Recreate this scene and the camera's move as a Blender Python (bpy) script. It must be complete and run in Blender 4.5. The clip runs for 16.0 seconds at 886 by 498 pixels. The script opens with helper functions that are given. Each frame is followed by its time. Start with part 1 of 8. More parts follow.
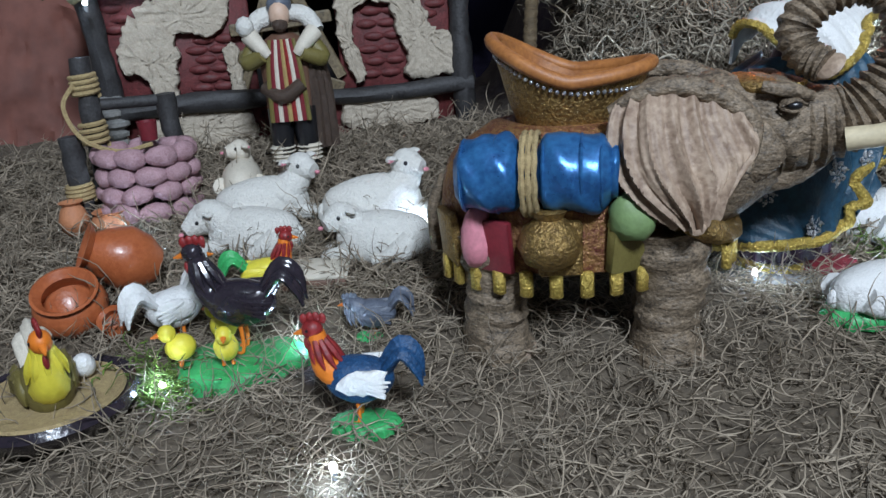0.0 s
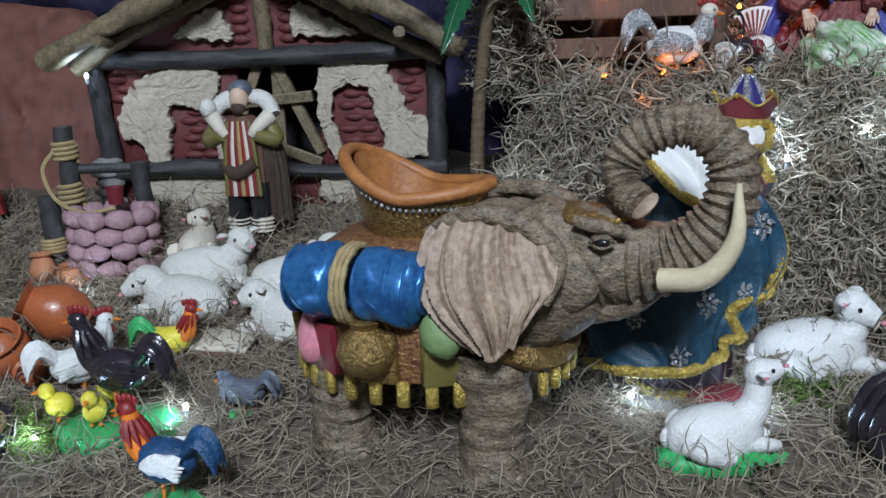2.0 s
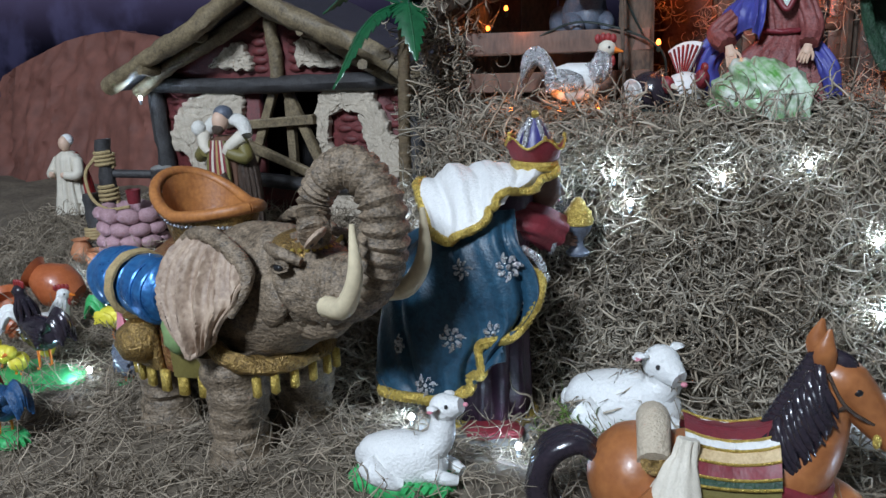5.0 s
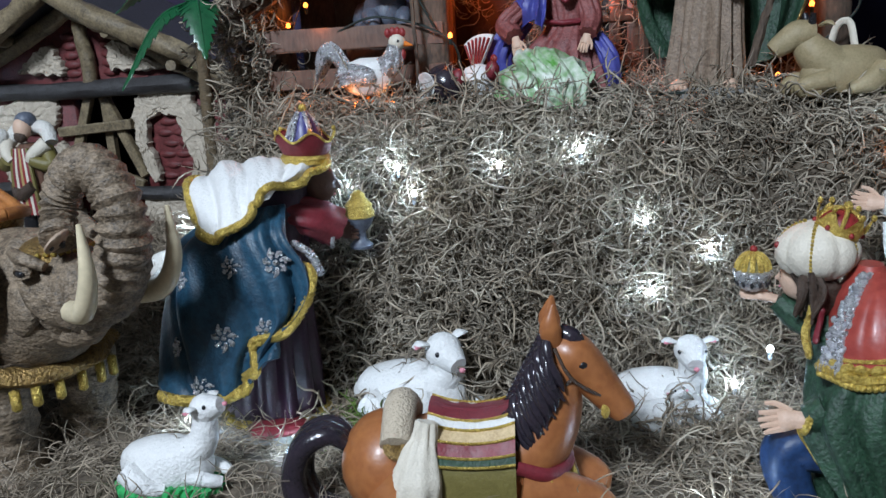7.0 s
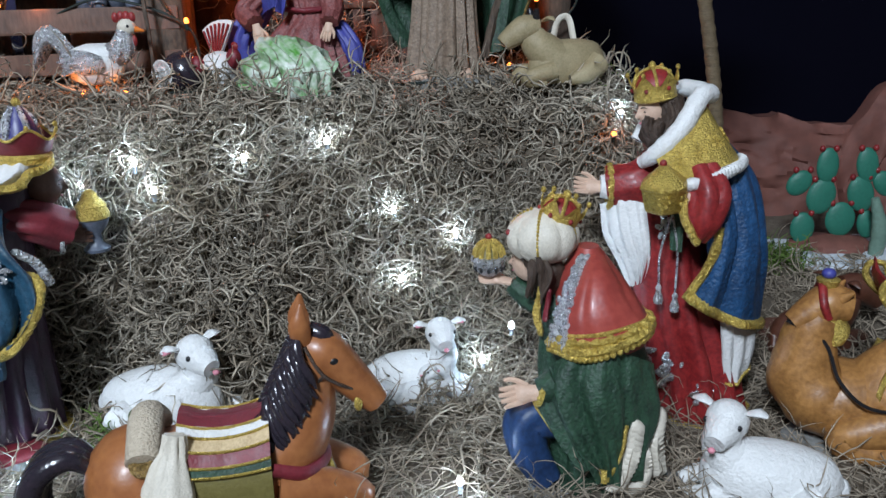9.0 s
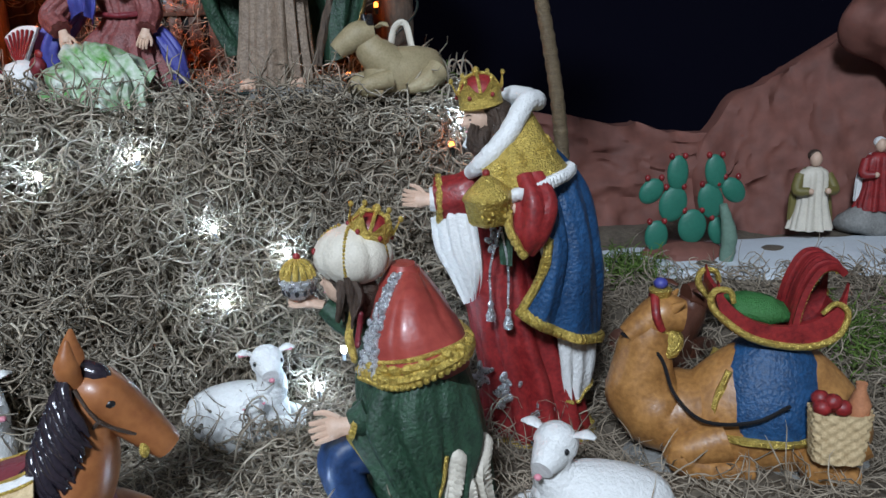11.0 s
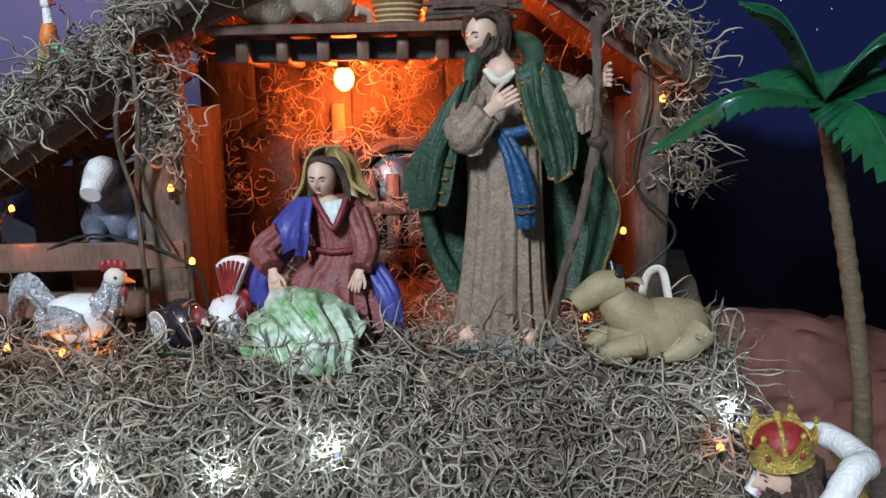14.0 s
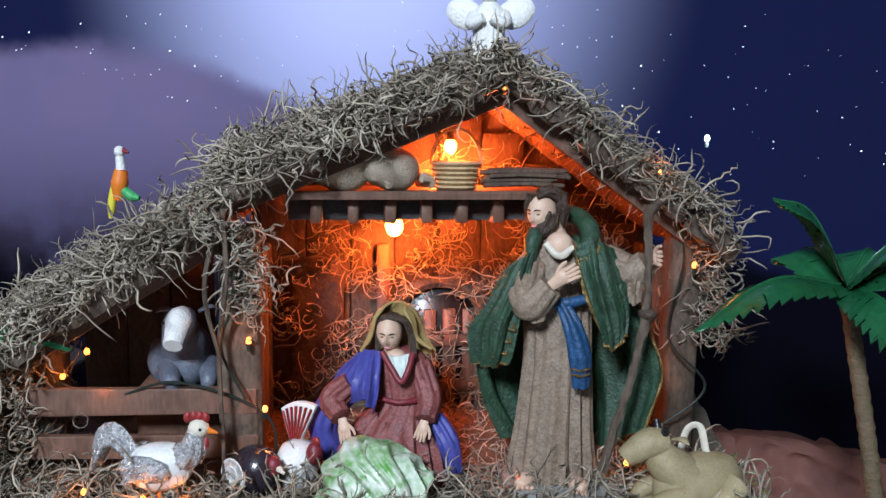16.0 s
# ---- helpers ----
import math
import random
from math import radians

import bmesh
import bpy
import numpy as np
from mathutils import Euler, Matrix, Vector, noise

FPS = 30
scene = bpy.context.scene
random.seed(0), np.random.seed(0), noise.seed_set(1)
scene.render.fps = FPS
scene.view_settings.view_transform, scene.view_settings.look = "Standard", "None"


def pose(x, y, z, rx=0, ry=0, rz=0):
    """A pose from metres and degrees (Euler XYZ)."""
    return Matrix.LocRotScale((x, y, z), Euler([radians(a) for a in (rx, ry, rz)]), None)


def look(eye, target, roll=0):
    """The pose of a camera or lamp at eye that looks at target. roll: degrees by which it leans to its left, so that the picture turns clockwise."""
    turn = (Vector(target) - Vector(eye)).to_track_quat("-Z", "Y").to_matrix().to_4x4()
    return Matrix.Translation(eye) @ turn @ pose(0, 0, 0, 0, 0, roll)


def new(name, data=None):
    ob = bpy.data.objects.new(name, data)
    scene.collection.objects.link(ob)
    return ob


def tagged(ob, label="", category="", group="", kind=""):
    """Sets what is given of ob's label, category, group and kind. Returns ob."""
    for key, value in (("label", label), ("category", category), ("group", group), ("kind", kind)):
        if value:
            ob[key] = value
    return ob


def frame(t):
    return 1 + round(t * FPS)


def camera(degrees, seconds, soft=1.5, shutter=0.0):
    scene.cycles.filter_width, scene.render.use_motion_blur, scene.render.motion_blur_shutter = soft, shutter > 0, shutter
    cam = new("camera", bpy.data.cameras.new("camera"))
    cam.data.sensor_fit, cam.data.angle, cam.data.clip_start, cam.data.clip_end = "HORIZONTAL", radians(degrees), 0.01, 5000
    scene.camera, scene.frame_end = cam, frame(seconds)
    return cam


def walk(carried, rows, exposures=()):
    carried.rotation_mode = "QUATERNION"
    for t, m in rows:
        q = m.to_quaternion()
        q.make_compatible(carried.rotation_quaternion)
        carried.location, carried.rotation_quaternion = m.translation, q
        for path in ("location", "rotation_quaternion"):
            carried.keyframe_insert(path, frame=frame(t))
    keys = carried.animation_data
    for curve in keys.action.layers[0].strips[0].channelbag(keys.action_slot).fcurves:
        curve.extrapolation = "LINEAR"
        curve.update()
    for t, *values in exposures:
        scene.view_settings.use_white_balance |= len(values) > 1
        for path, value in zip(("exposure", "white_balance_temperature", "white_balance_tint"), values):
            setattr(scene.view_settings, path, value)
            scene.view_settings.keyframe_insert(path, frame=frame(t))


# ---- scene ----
# ---- camera ----
cam = camera(57.0, 16.0)
PATH = [
    (0, (-0.038, -0.067, 0.353), (0.042, 1.822, -0.3), -4.3),
    (0.5, (0.029, -0.082, 0.36), (0.038, 1.823, -0.251), -2.1),
    (1, (0.019, -0.099, 0.375), (0.216, 1.8, -0.219), -0.4),
    (1.5, (0.07, -0.097, 0.389), (0.059, 1.823, -0.17), -0.2),
    (2, (0.15, -0.07, 0.387), (-0.099, 1.841, -0.15), -1.8),
    (2.5, (0.27, -0.073, 0.403), (-0.208, 1.797, -0.119), -2.9),
    (3, (0.292, -0.072, 0.401), (-0.176, 1.799, -0.13), -2.2),
    (3.2, (0.316, -0.063, 0.407), (-0.214, 1.791, -0.123), -1.1),
    (5.3, (0.53, -0.006, 0.398), (-0.409, 1.691, -0.092), -2.4),
    (5.5, (0.544, -0.004, 0.398), (-0.384, 1.698, -0.094), -2.8),
    (6, (0.567, 0.014, 0.39), (-0.302, 1.75, -0.09), -3.0),
    (6.5, (0.586, 0.032, 0.385), (-0.217, 1.8, -0.09), -2.9),
    (7, (0.595, 0.032, 0.386), (-0.142, 1.826, -0.103), -3.3),
    (7.5, (0.624, 0.025, 0.389), (-0.051, 1.839, -0.111), -3.5),
    (8, (0.619, 0.028, 0.394), (0.119, 1.886, -0.152), -3.0),
    (8.5, (0.617, 0.033, 0.399), (0.265, 1.916, -0.174), -2.4),
    (9, (0.607, 0.037, 0.397), (0.418, 1.945, -0.173), -1.9),
    (9.5, (0.601, 0.046, 0.399), (0.576, 1.957, -0.193), -1.5),
    (10, (0.609, 0.042, 0.395), (0.716, 1.966, -0.142), -1.6),
    (10.2, (0.615, 0.043, 0.4), (0.776, 1.962, -0.139), -1.6),
    (12.3, (0.715, 0.175, 0.359), (0.419, 2.078, -0.179), -2.1),
    (12.5, (0.701, 0.189, 0.373), (0.372, 2.085, -0.17), -2.1),
    (13, (0.679, 0.207, 0.41), (0.258, 2.102, -0.071), -1.6),
    (13.5, (0.654, 0.205, 0.461), (0.219, 2.109, 0.03), -1.2),
    (14, (0.625, 0.221, 0.505), (0.188, 2.136, 0.13), -1.4),
    (14.5, (0.6, 0.228, 0.538), (0.16, 2.152, 0.217), -0.9),
    (15, (0.582, 0.218, 0.555), (0.163, 2.153, 0.272), -0.6),
    (15.5, (0.563, 0.196, 0.569), (0.201, 2.143, 0.295), -0.1),
    (16, (0.55, 0.165, 0.588), (0.241, 2.126, 0.346), 0.5),
]
walk(cam, [(t, look(eye, target, roll)) for t, eye, target, roll in PATH],
     exposures=((0.0, -0.08), (2.5, -0.12), (5.0, 0.0), (12.0, 0.05), (14.0, 0.2), (15.2, 0.3), (16.0, 0.32)))

# ---- world, lamps ----
world = bpy.data.worlds.new("room_dusk")
scene.world = world
world.use_nodes = True
world.node_tree.nodes["Background"].inputs[0].default_value = (0.55, 0.6, 0.75, 1)
world.node_tree.nodes["Background"].inputs[1].default_value = 0.05
scene.view_settings.exposure = 0.0


def lamp(name, kind, place, energy, colour, size=0.01, target=None):
    d = bpy.data.lights.new(name, kind)
    d.energy, d.color = energy, colour
    if kind == "AREA":
        d.shape, d.size = "DISK", size
    else:
        d.shadow_soft_size = size
    ob = new(name, d)
    ob.matrix_world = look(place, target) if target else Matrix.Translation(place)
    return ob


# the room's ceiling light, in front of the table
lamp("ceiling_lamp_light", "AREA", (0.25, -1.10, 1.52), 57, (0.73, 0.85, 1.0), 0.36, (0.25, 0.5, 0.2))

# ---- materials ----
MATS = {}


def mat(name, base, rough=0.6, metal=0.0, second=None, scale=60, amount=0.6, bump=0.0, bscale=None, coat=0.0, island=0.0,
        emit=None, power=0.0, stretch=(1, 1, 1)):
    if name in MATS:
        return MATS[name]
    bump = bump or 0.3
    m = bpy.data.materials.new(name)
    m.use_nodes = True
    nt = m.node_tree
    b = nt.nodes["Principled BSDF"]
    b.inputs["Roughness"].default_value = rough
    b.inputs["Metallic"].default_value = metal
    b.inputs["Coat Weight"].default_value = coat * 0.5
    b.inputs["Coat Roughness"].default_value = 0.12
    co = nt.nodes.new("ShaderNodeTexCoord")
    mp = nt.nodes.new("ShaderNodeMapping")
    mp.inputs["Scale"].default_value = stretch
    nt.links.new(co.outputs["Object"], mp.inputs[0])
    n1 = nt.nodes.new("ShaderNodeTexNoise")
    n1.inputs["Scale"].default_value, n1.inputs["Detail"].default_value, n1.inputs["Roughness"].default_value = scale, 6, 0.65
    nt.links.new(mp.outputs[0], n1.inputs["Vector"])
    n2 = nt.nodes.new("ShaderNodeTexNoise")
    n2.inputs["Scale"].default_value, n2.inputs["Detail"].default_value = scale * 5, 3
    nt.links.new(mp.outputs[0], n2.inputs["Vector"])
    mixf = nt.nodes.new("ShaderNodeMix")
    mixf.data_type = "FLOAT"
    mixf.inputs[0].default_value = 0.45
    nt.links.new(n1.outputs[0], mixf.inputs[2])
    nt.links.new(n2.outputs[0], mixf.inputs[3])
    ramp = nt.nodes.new("ShaderNodeValToRGB")
    ramp.color_ramp.elements[0].position, ramp.color_ramp.elements[1].position = 0.36, 0.62
    sec = second or tuple(c * (1 - 0.45 * amount) for c in base)
    ramp.color_ramp.elements[0].color, ramp.color_ramp.elements[1].color = (*sec, 1), (*base, 1)
    nt.links.new(mixf.outputs[0], ramp.inputs[0])
    out = ramp.outputs[0]
    if island:
        geo = nt.nodes.new("ShaderNodeNewGeometry")
        mr = nt.nodes.new("ShaderNodeMapRange")
        mr.inputs[3].default_value, mr.inputs[4].default_value = 1 - island, 1 + island
        nt.links.new(geo.outputs["Random Per Island"], mr.inputs[0])
        hs = nt.nodes.new("ShaderNodeHueSaturation")
        nt.links.new(mr.outputs[0], hs.inputs["Value"])
        nt.links.new(out, hs.inputs["Color"])
        out = hs.outputs[0]
    nt.links.new(out, b.inputs["Base Color"])
    rr = nt.nodes.new("ShaderNodeMapRange")
    rr.inputs[3].default_value, rr.inputs[4].default_value = max(0.03, rough - 0.12), min(1, rough + 0.12)
    nt.links.new(n1.outputs[0], rr.inputs[0])
    nt.links.new(rr.outputs[0], b.inputs["Roughness"])
    if bump:
        bp = nt.nodes.new("ShaderNodeBump")
        bp.inputs["Strength"].default_value = min(1.0, bump)
        bp.inputs["Distance"].default_value = 0.002
        if bscale:
            n3 = nt.nodes.new("ShaderNodeTexNoise")
            n3.inputs["Scale"].default_value, n3.inputs["Detail"].default_value = bscale, 4
            nt.links.new(mp.outputs[0], n3.inputs["Vector"])
            nt.links.new(n3.outputs[0], bp.inputs["Height"])
        else:
            nt.links.new(mixf.outputs[0], bp.inputs["Height"])
        nt.links.new(bp.outputs[0], b.inputs["Normal"])
    if emit:
        b.inputs["Emission Color"].default_value = (*emit, 1)
        b.inputs["Emission Strength"].default_value = power
    MATS[name] = m
    return m


moss_m = mat("moss", (0.41, 0.36, 0.285), 0.85, second=(0.19, 0.145, 0.098), scale=13, island=0.45)
hay_m = mat("hay", (0.37, 0.305, 0.23), 0.85, second=(0.20, 0.158, 0.112), scale=14, island=0.35)
soil_m = mat("moss_bed", (0.15, 0.118, 0.084), 0.95, second=(0.075, 0.058, 0.042), scale=40, bump=1, bscale=160)
bark_m = mat("bark", (0.115, 0.080, 0.056), 0.8, second=(0.04, 0.027, 0.019), scale=70, bump=1, bscale=90, stretch=(1, 1, 0.4))
darkbark_m = mat("dark_bark", (0.075, 0.052, 0.038), 0.55, second=(0.022, 0.015, 0.011), scale=60, bump=1, bscale=110)
wood_m = mat("brown_wood", (0.17, 0.09, 0.06), 0.55, second=(0.09, 0.045, 0.03), scale=60, bump=0.4, stretch=(1, 1, 0.3))
darkwood_m = mat("dark_wood", (0.05, 0.048, 0.05), 0.6, second=(0.02, 0.018, 0.018), scale=90, bump=0.7)
beam_m = mat("yellowed_wood", (0.23, 0.175, 0.10), 0.6, second=(0.075, 0.055, 0.032), scale=80, bump=0.6)
plaster_m = mat("plaster", (0.52, 0.45, 0.36), 0.85, second=(0.38, 0.32, 0.25), scale=120, bump=1, bscale=260)
brick_m = mat("red_brick", (0.17, 0.035, 0.035), 0.6, second=(0.07, 0.016, 0.016), scale=120, bump=0.6)
pinkstone_m = mat("pink_stone", (0.46, 0.29, 0.32), 0.7, second=(0.30, 0.17, 0.19), scale=130, bump=0.8)
white_m = mat("white_glaze", (0.74, 0.735, 0.72), 0.45, amount=0.25, scale=160, bump=0.6, bscale=420)
wool_m = mat("white_wool", (0.73, 0.71, 0.66), 0.8, amount=0.4, scale=300, bump=1, bscale=520)
cream_m = mat("cream_paint", (0.66, 0.60, 0.50), 0.55, amount=0.35, scale=150, bump=0.5)
pink_m = mat("pink_paint", (0.75, 0.28, 0.34), 0.5)
black_m = mat("black_paint", (0.012, 0.012, 0.014), 0.3, amount=0.3, coat=0.3)
gold_m = mat("gold_paint", (0.74, 0.55, 0.14), 0.32, 0.6, second=(0.36, 0.24, 0.05), scale=420, bump=1, bscale=700)
silver_m = mat("silver_paint", (0.62, 0.62, 0.64), 0.28, 0.8, second=(0.45, 0.45, 0.47), scale=300, bump=1, bscale=800)
red_m = mat("red_paint", (0.30, 0.022, 0.022), 0.5, second=(0.13, 0.008, 0.01), scale=80, coat=0.1, bump=0.4)
cape_m = mat("brick_red_paint", (0.37, 0.062, 0.045), 0.42, second=(0.25, 0.035, 0.028), scale=45, coat=0.2, bump=0.3)
maroon_m = mat("maroon_paint", (0.20, 0.02, 0.03), 0.5, amount=0.7, scale=90, bump=0.3)
teal_m = mat("petrol_blue_paint", (0.02, 0.075, 0.125), 0.42, second=(0.008, 0.03, 0.055), scale=50, bump=0.3, bscale=600)
blue_m = mat("royal_blue_paint", (0.014, 0.075, 0.19), 0.48, second=(0.006, 0.03, 0.08), scale=120, bump=0.6, bscale=380)
satin_m = mat("satin_blue", (0.045, 0.20, 0.46), 0.30, 0.45, second=(0.02, 0.09, 0.26), scale=60, bump=0.2)
violet_m = mat("violet_blue_paint", (0.06, 0.065, 0.30), 0.5, amount=0.6, scale=80)
green_m = mat("dark_green_paint", (0.026, 0.072, 0.038), 0.55, second=(0.010, 0.026, 0.016), scale=110, bump=0.6, bscale=420)
grass_m = mat("bright_green_paint", (0.05, 0.42, 0.13), 0.45, second=(0.03, 0.28, 0.08), scale=120, bump=0.3)
olive_m = mat("olive_paint", (0.17, 0.14, 0.04), 0.5, scale=120, amount=0.5, bump=0.4)
skin_m = mat("pale_skin_paint", (0.62, 0.42, 0.31), 0.5, amount=0.3, scale=150)
darkskin_m = mat("brown_skin_paint", (0.12, 0.06, 0.04), 0.5)
hair_m = mat("brown_hair_paint", (0.075, 0.045, 0.03), 0.5, second=(0.03, 0.018, 0.012), scale=260, bump=1)
horse_m = mat("chestnut_paint", (0.36, 0.135, 0.045), 0.38, second=(0.24, 0.08, 0.028), scale=35, coat=0.15)
camel_m = mat("camel_paint", (0.42, 0.20, 0.06), 0.42, second=(0.22, 0.095, 0.028), scale=60, coat=0.1, bump=0.3)
ele_m = mat("elephant_hide", (0.28, 0.208, 0.14), 0.58, second=(0.04, 0.029, 0.02), scale=120, bump=1, bscale=260, stretch=(1, 1, 1.6))
ear_m = mat("elephant_ear", (0.43, 0.32, 0.235), 0.6, second=(0.20, 0.13, 0.09), scale=55, bump=0.8)
ivory_m = mat("ivory_paint", (0.66, 0.56, 0.38), 0.35, amount=0.4, scale=60)
leather_m = mat("tan_leather", (0.42, 0.165, 0.045), 0.5, second=(0.24, 0.085, 0.025), scale=70)
antique_m = mat("antique_gold", (0.42, 0.27, 0.09), 0.35, 0.65, second=(0.08, 0.045, 0.02), scale=330, bump=1, bscale=520)
terracotta_m = mat("terracotta", (0.44, 0.125, 0.045), 0.35, second=(0.34, 0.085, 0.03), scale=80, coat=0.25)
clay_m = mat("matt_clay", (0.50, 0.21, 0.10), 0.65, second=(0.38, 0.15, 0.07), scale=120)
rock_m = mat("brown_paper_rock", (0.20, 0.075, 0.055), 0.75, second=(0.12, 0.045, 0.033), scale=11, bump=1, bscale=22)
stone_m = mat("grey_stone", (0.27, 0.265, 0.25), 0.7, second=(0.16, 0.155, 0.145), scale=90, bump=0.7)
leaf_m = mat("plastic_palm_leaf", (0.012, 0.105, 0.038), 0.3, second=(0.006, 0.055, 0.022), scale=40, bump=0.3, coat=0.3)
cactus_m = mat("cactus_paint", (0.025, 0.17, 0.115), 0.5, amount=0.4)
trunk_m = mat("palm_trunk", (0.17, 0.12, 0.065), 0.7, second=(0.08, 0.055, 0.03), scale=150, bump=1, stretch=(0.4, 0.4, 2))
burlap_m = mat("burlap", (0.62, 0.53, 0.41), 0.9, second=(0.46, 0.37, 0.27), scale=420, bump=1, bscale=650)
wicker_m = mat("wicker", (0.62, 0.47, 0.27), 0.6, second=(0.42, 0.29, 0.15), scale=160, bump=0.4)
rope_m = mat("rope", (0.50, 0.38, 0.19), 0.8, second=(0.30, 0.21, 0.1), scale=300, bump=1)
wire_m = mat("green_wire", (0.012, 0.022, 0.018), 0.45)
snow_m = mat("snow_felt", (0.62, 0.66, 0.70), 0.9, amount=0.2, scale=90, bump=0.6)
oxen_m = mat("ox_paint", (0.34, 0.27, 0.155), 0.6, second=(0.24, 0.19, 0.10), scale=90, bump=0.3)
grey_m = mat("grey_paint", (0.13, 0.15, 0.19), 0.45, second=(0.07, 0.08, 0.11), scale=100)
yellow_m = mat("yellow_paint", (0.72, 0.62, 0.06), 0.5, amount=0.3)
orange_m = mat("orange_paint", (0.75, 0.20, 0.02), 0.5, amount=0.3)
lacquer_m = mat("black_lacquer", (0.016, 0.014, 0.02), 0.2, coat=0.6, second=(0.03, 0.022, 0.03), scale=90)
brocade_m = mat("gold_maroon_brocade", (0.36, 0.20, 0.07), 0.4, 0.4, second=(0.11, 0.015, 0.025), scale=190, bump=1, bscale=420)
robe_m = mat("taupe_robe_paint", (0.29, 0.215, 0.155), 0.62, second=(0.14, 0.098, 0.07), scale=120, bump=0.6, bscale=420)
rose_m = mat("dusty_rose_paint", (0.26, 0.075, 0.068), 0.55, second=(0.11, 0.026, 0.026), scale=110, bump=0.5, bscale=420)
veil_m = mat("ochre_veil_paint", (0.42, 0.30, 0.12), 0.5, amount=0.6)
greenbush_m = mat("green_moss", (0.13, 0.21, 0.035), 0.85, second=(0.06, 0.10, 0.018), scale=60, island=0.4)
led_m = mat("led_white", (0.9, 0.95, 1.0), 0.3, emit=(0.82, 0.92, 1.0), power=40)
amber_m = mat("led_amber", (0.9, 0.4, 0.1), 0.3, emit=(1.0, 0.22, 0.03), power=7)
bulb_m = mat("stable_bulb_glass", (0.9, 0.6, 0.3), 0.3, emit=(1.0, 0.38, 0.06), power=16)
foil_m = mat("clear_plastic", (0.75, 0.8, 0.85), 0.08, 0.6)


# ---- shape tools ----
def V(*a):
    return np.array(a, float)


def spline(pts, n):
    """n points on a smooth line through pts."""
    p = np.array(pts, float)
    k = len(p)
    if k == 2:
        return p[0] + (p[1] - p[0]) * np.linspace(0, 1, n)[:, None]
    e = np.vstack([2 * p[0] - p[1], p, 2 * p[-1] - p[-2]])
    out = []
    for u in np.linspace(0, k - 1, n):
        i = min(int(u), k - 2)
        f = u - i
        a, b, c, d = e[i], e[i + 1], e[i + 2], e[i + 3]
        out.append(0.5 * (2 * b + (c - a) * f + (2 * a - 5 * b + 4 * c - d) * f * f + (3 * b - a - 3 * c + d) * f ** 3))
    return np.array(out)


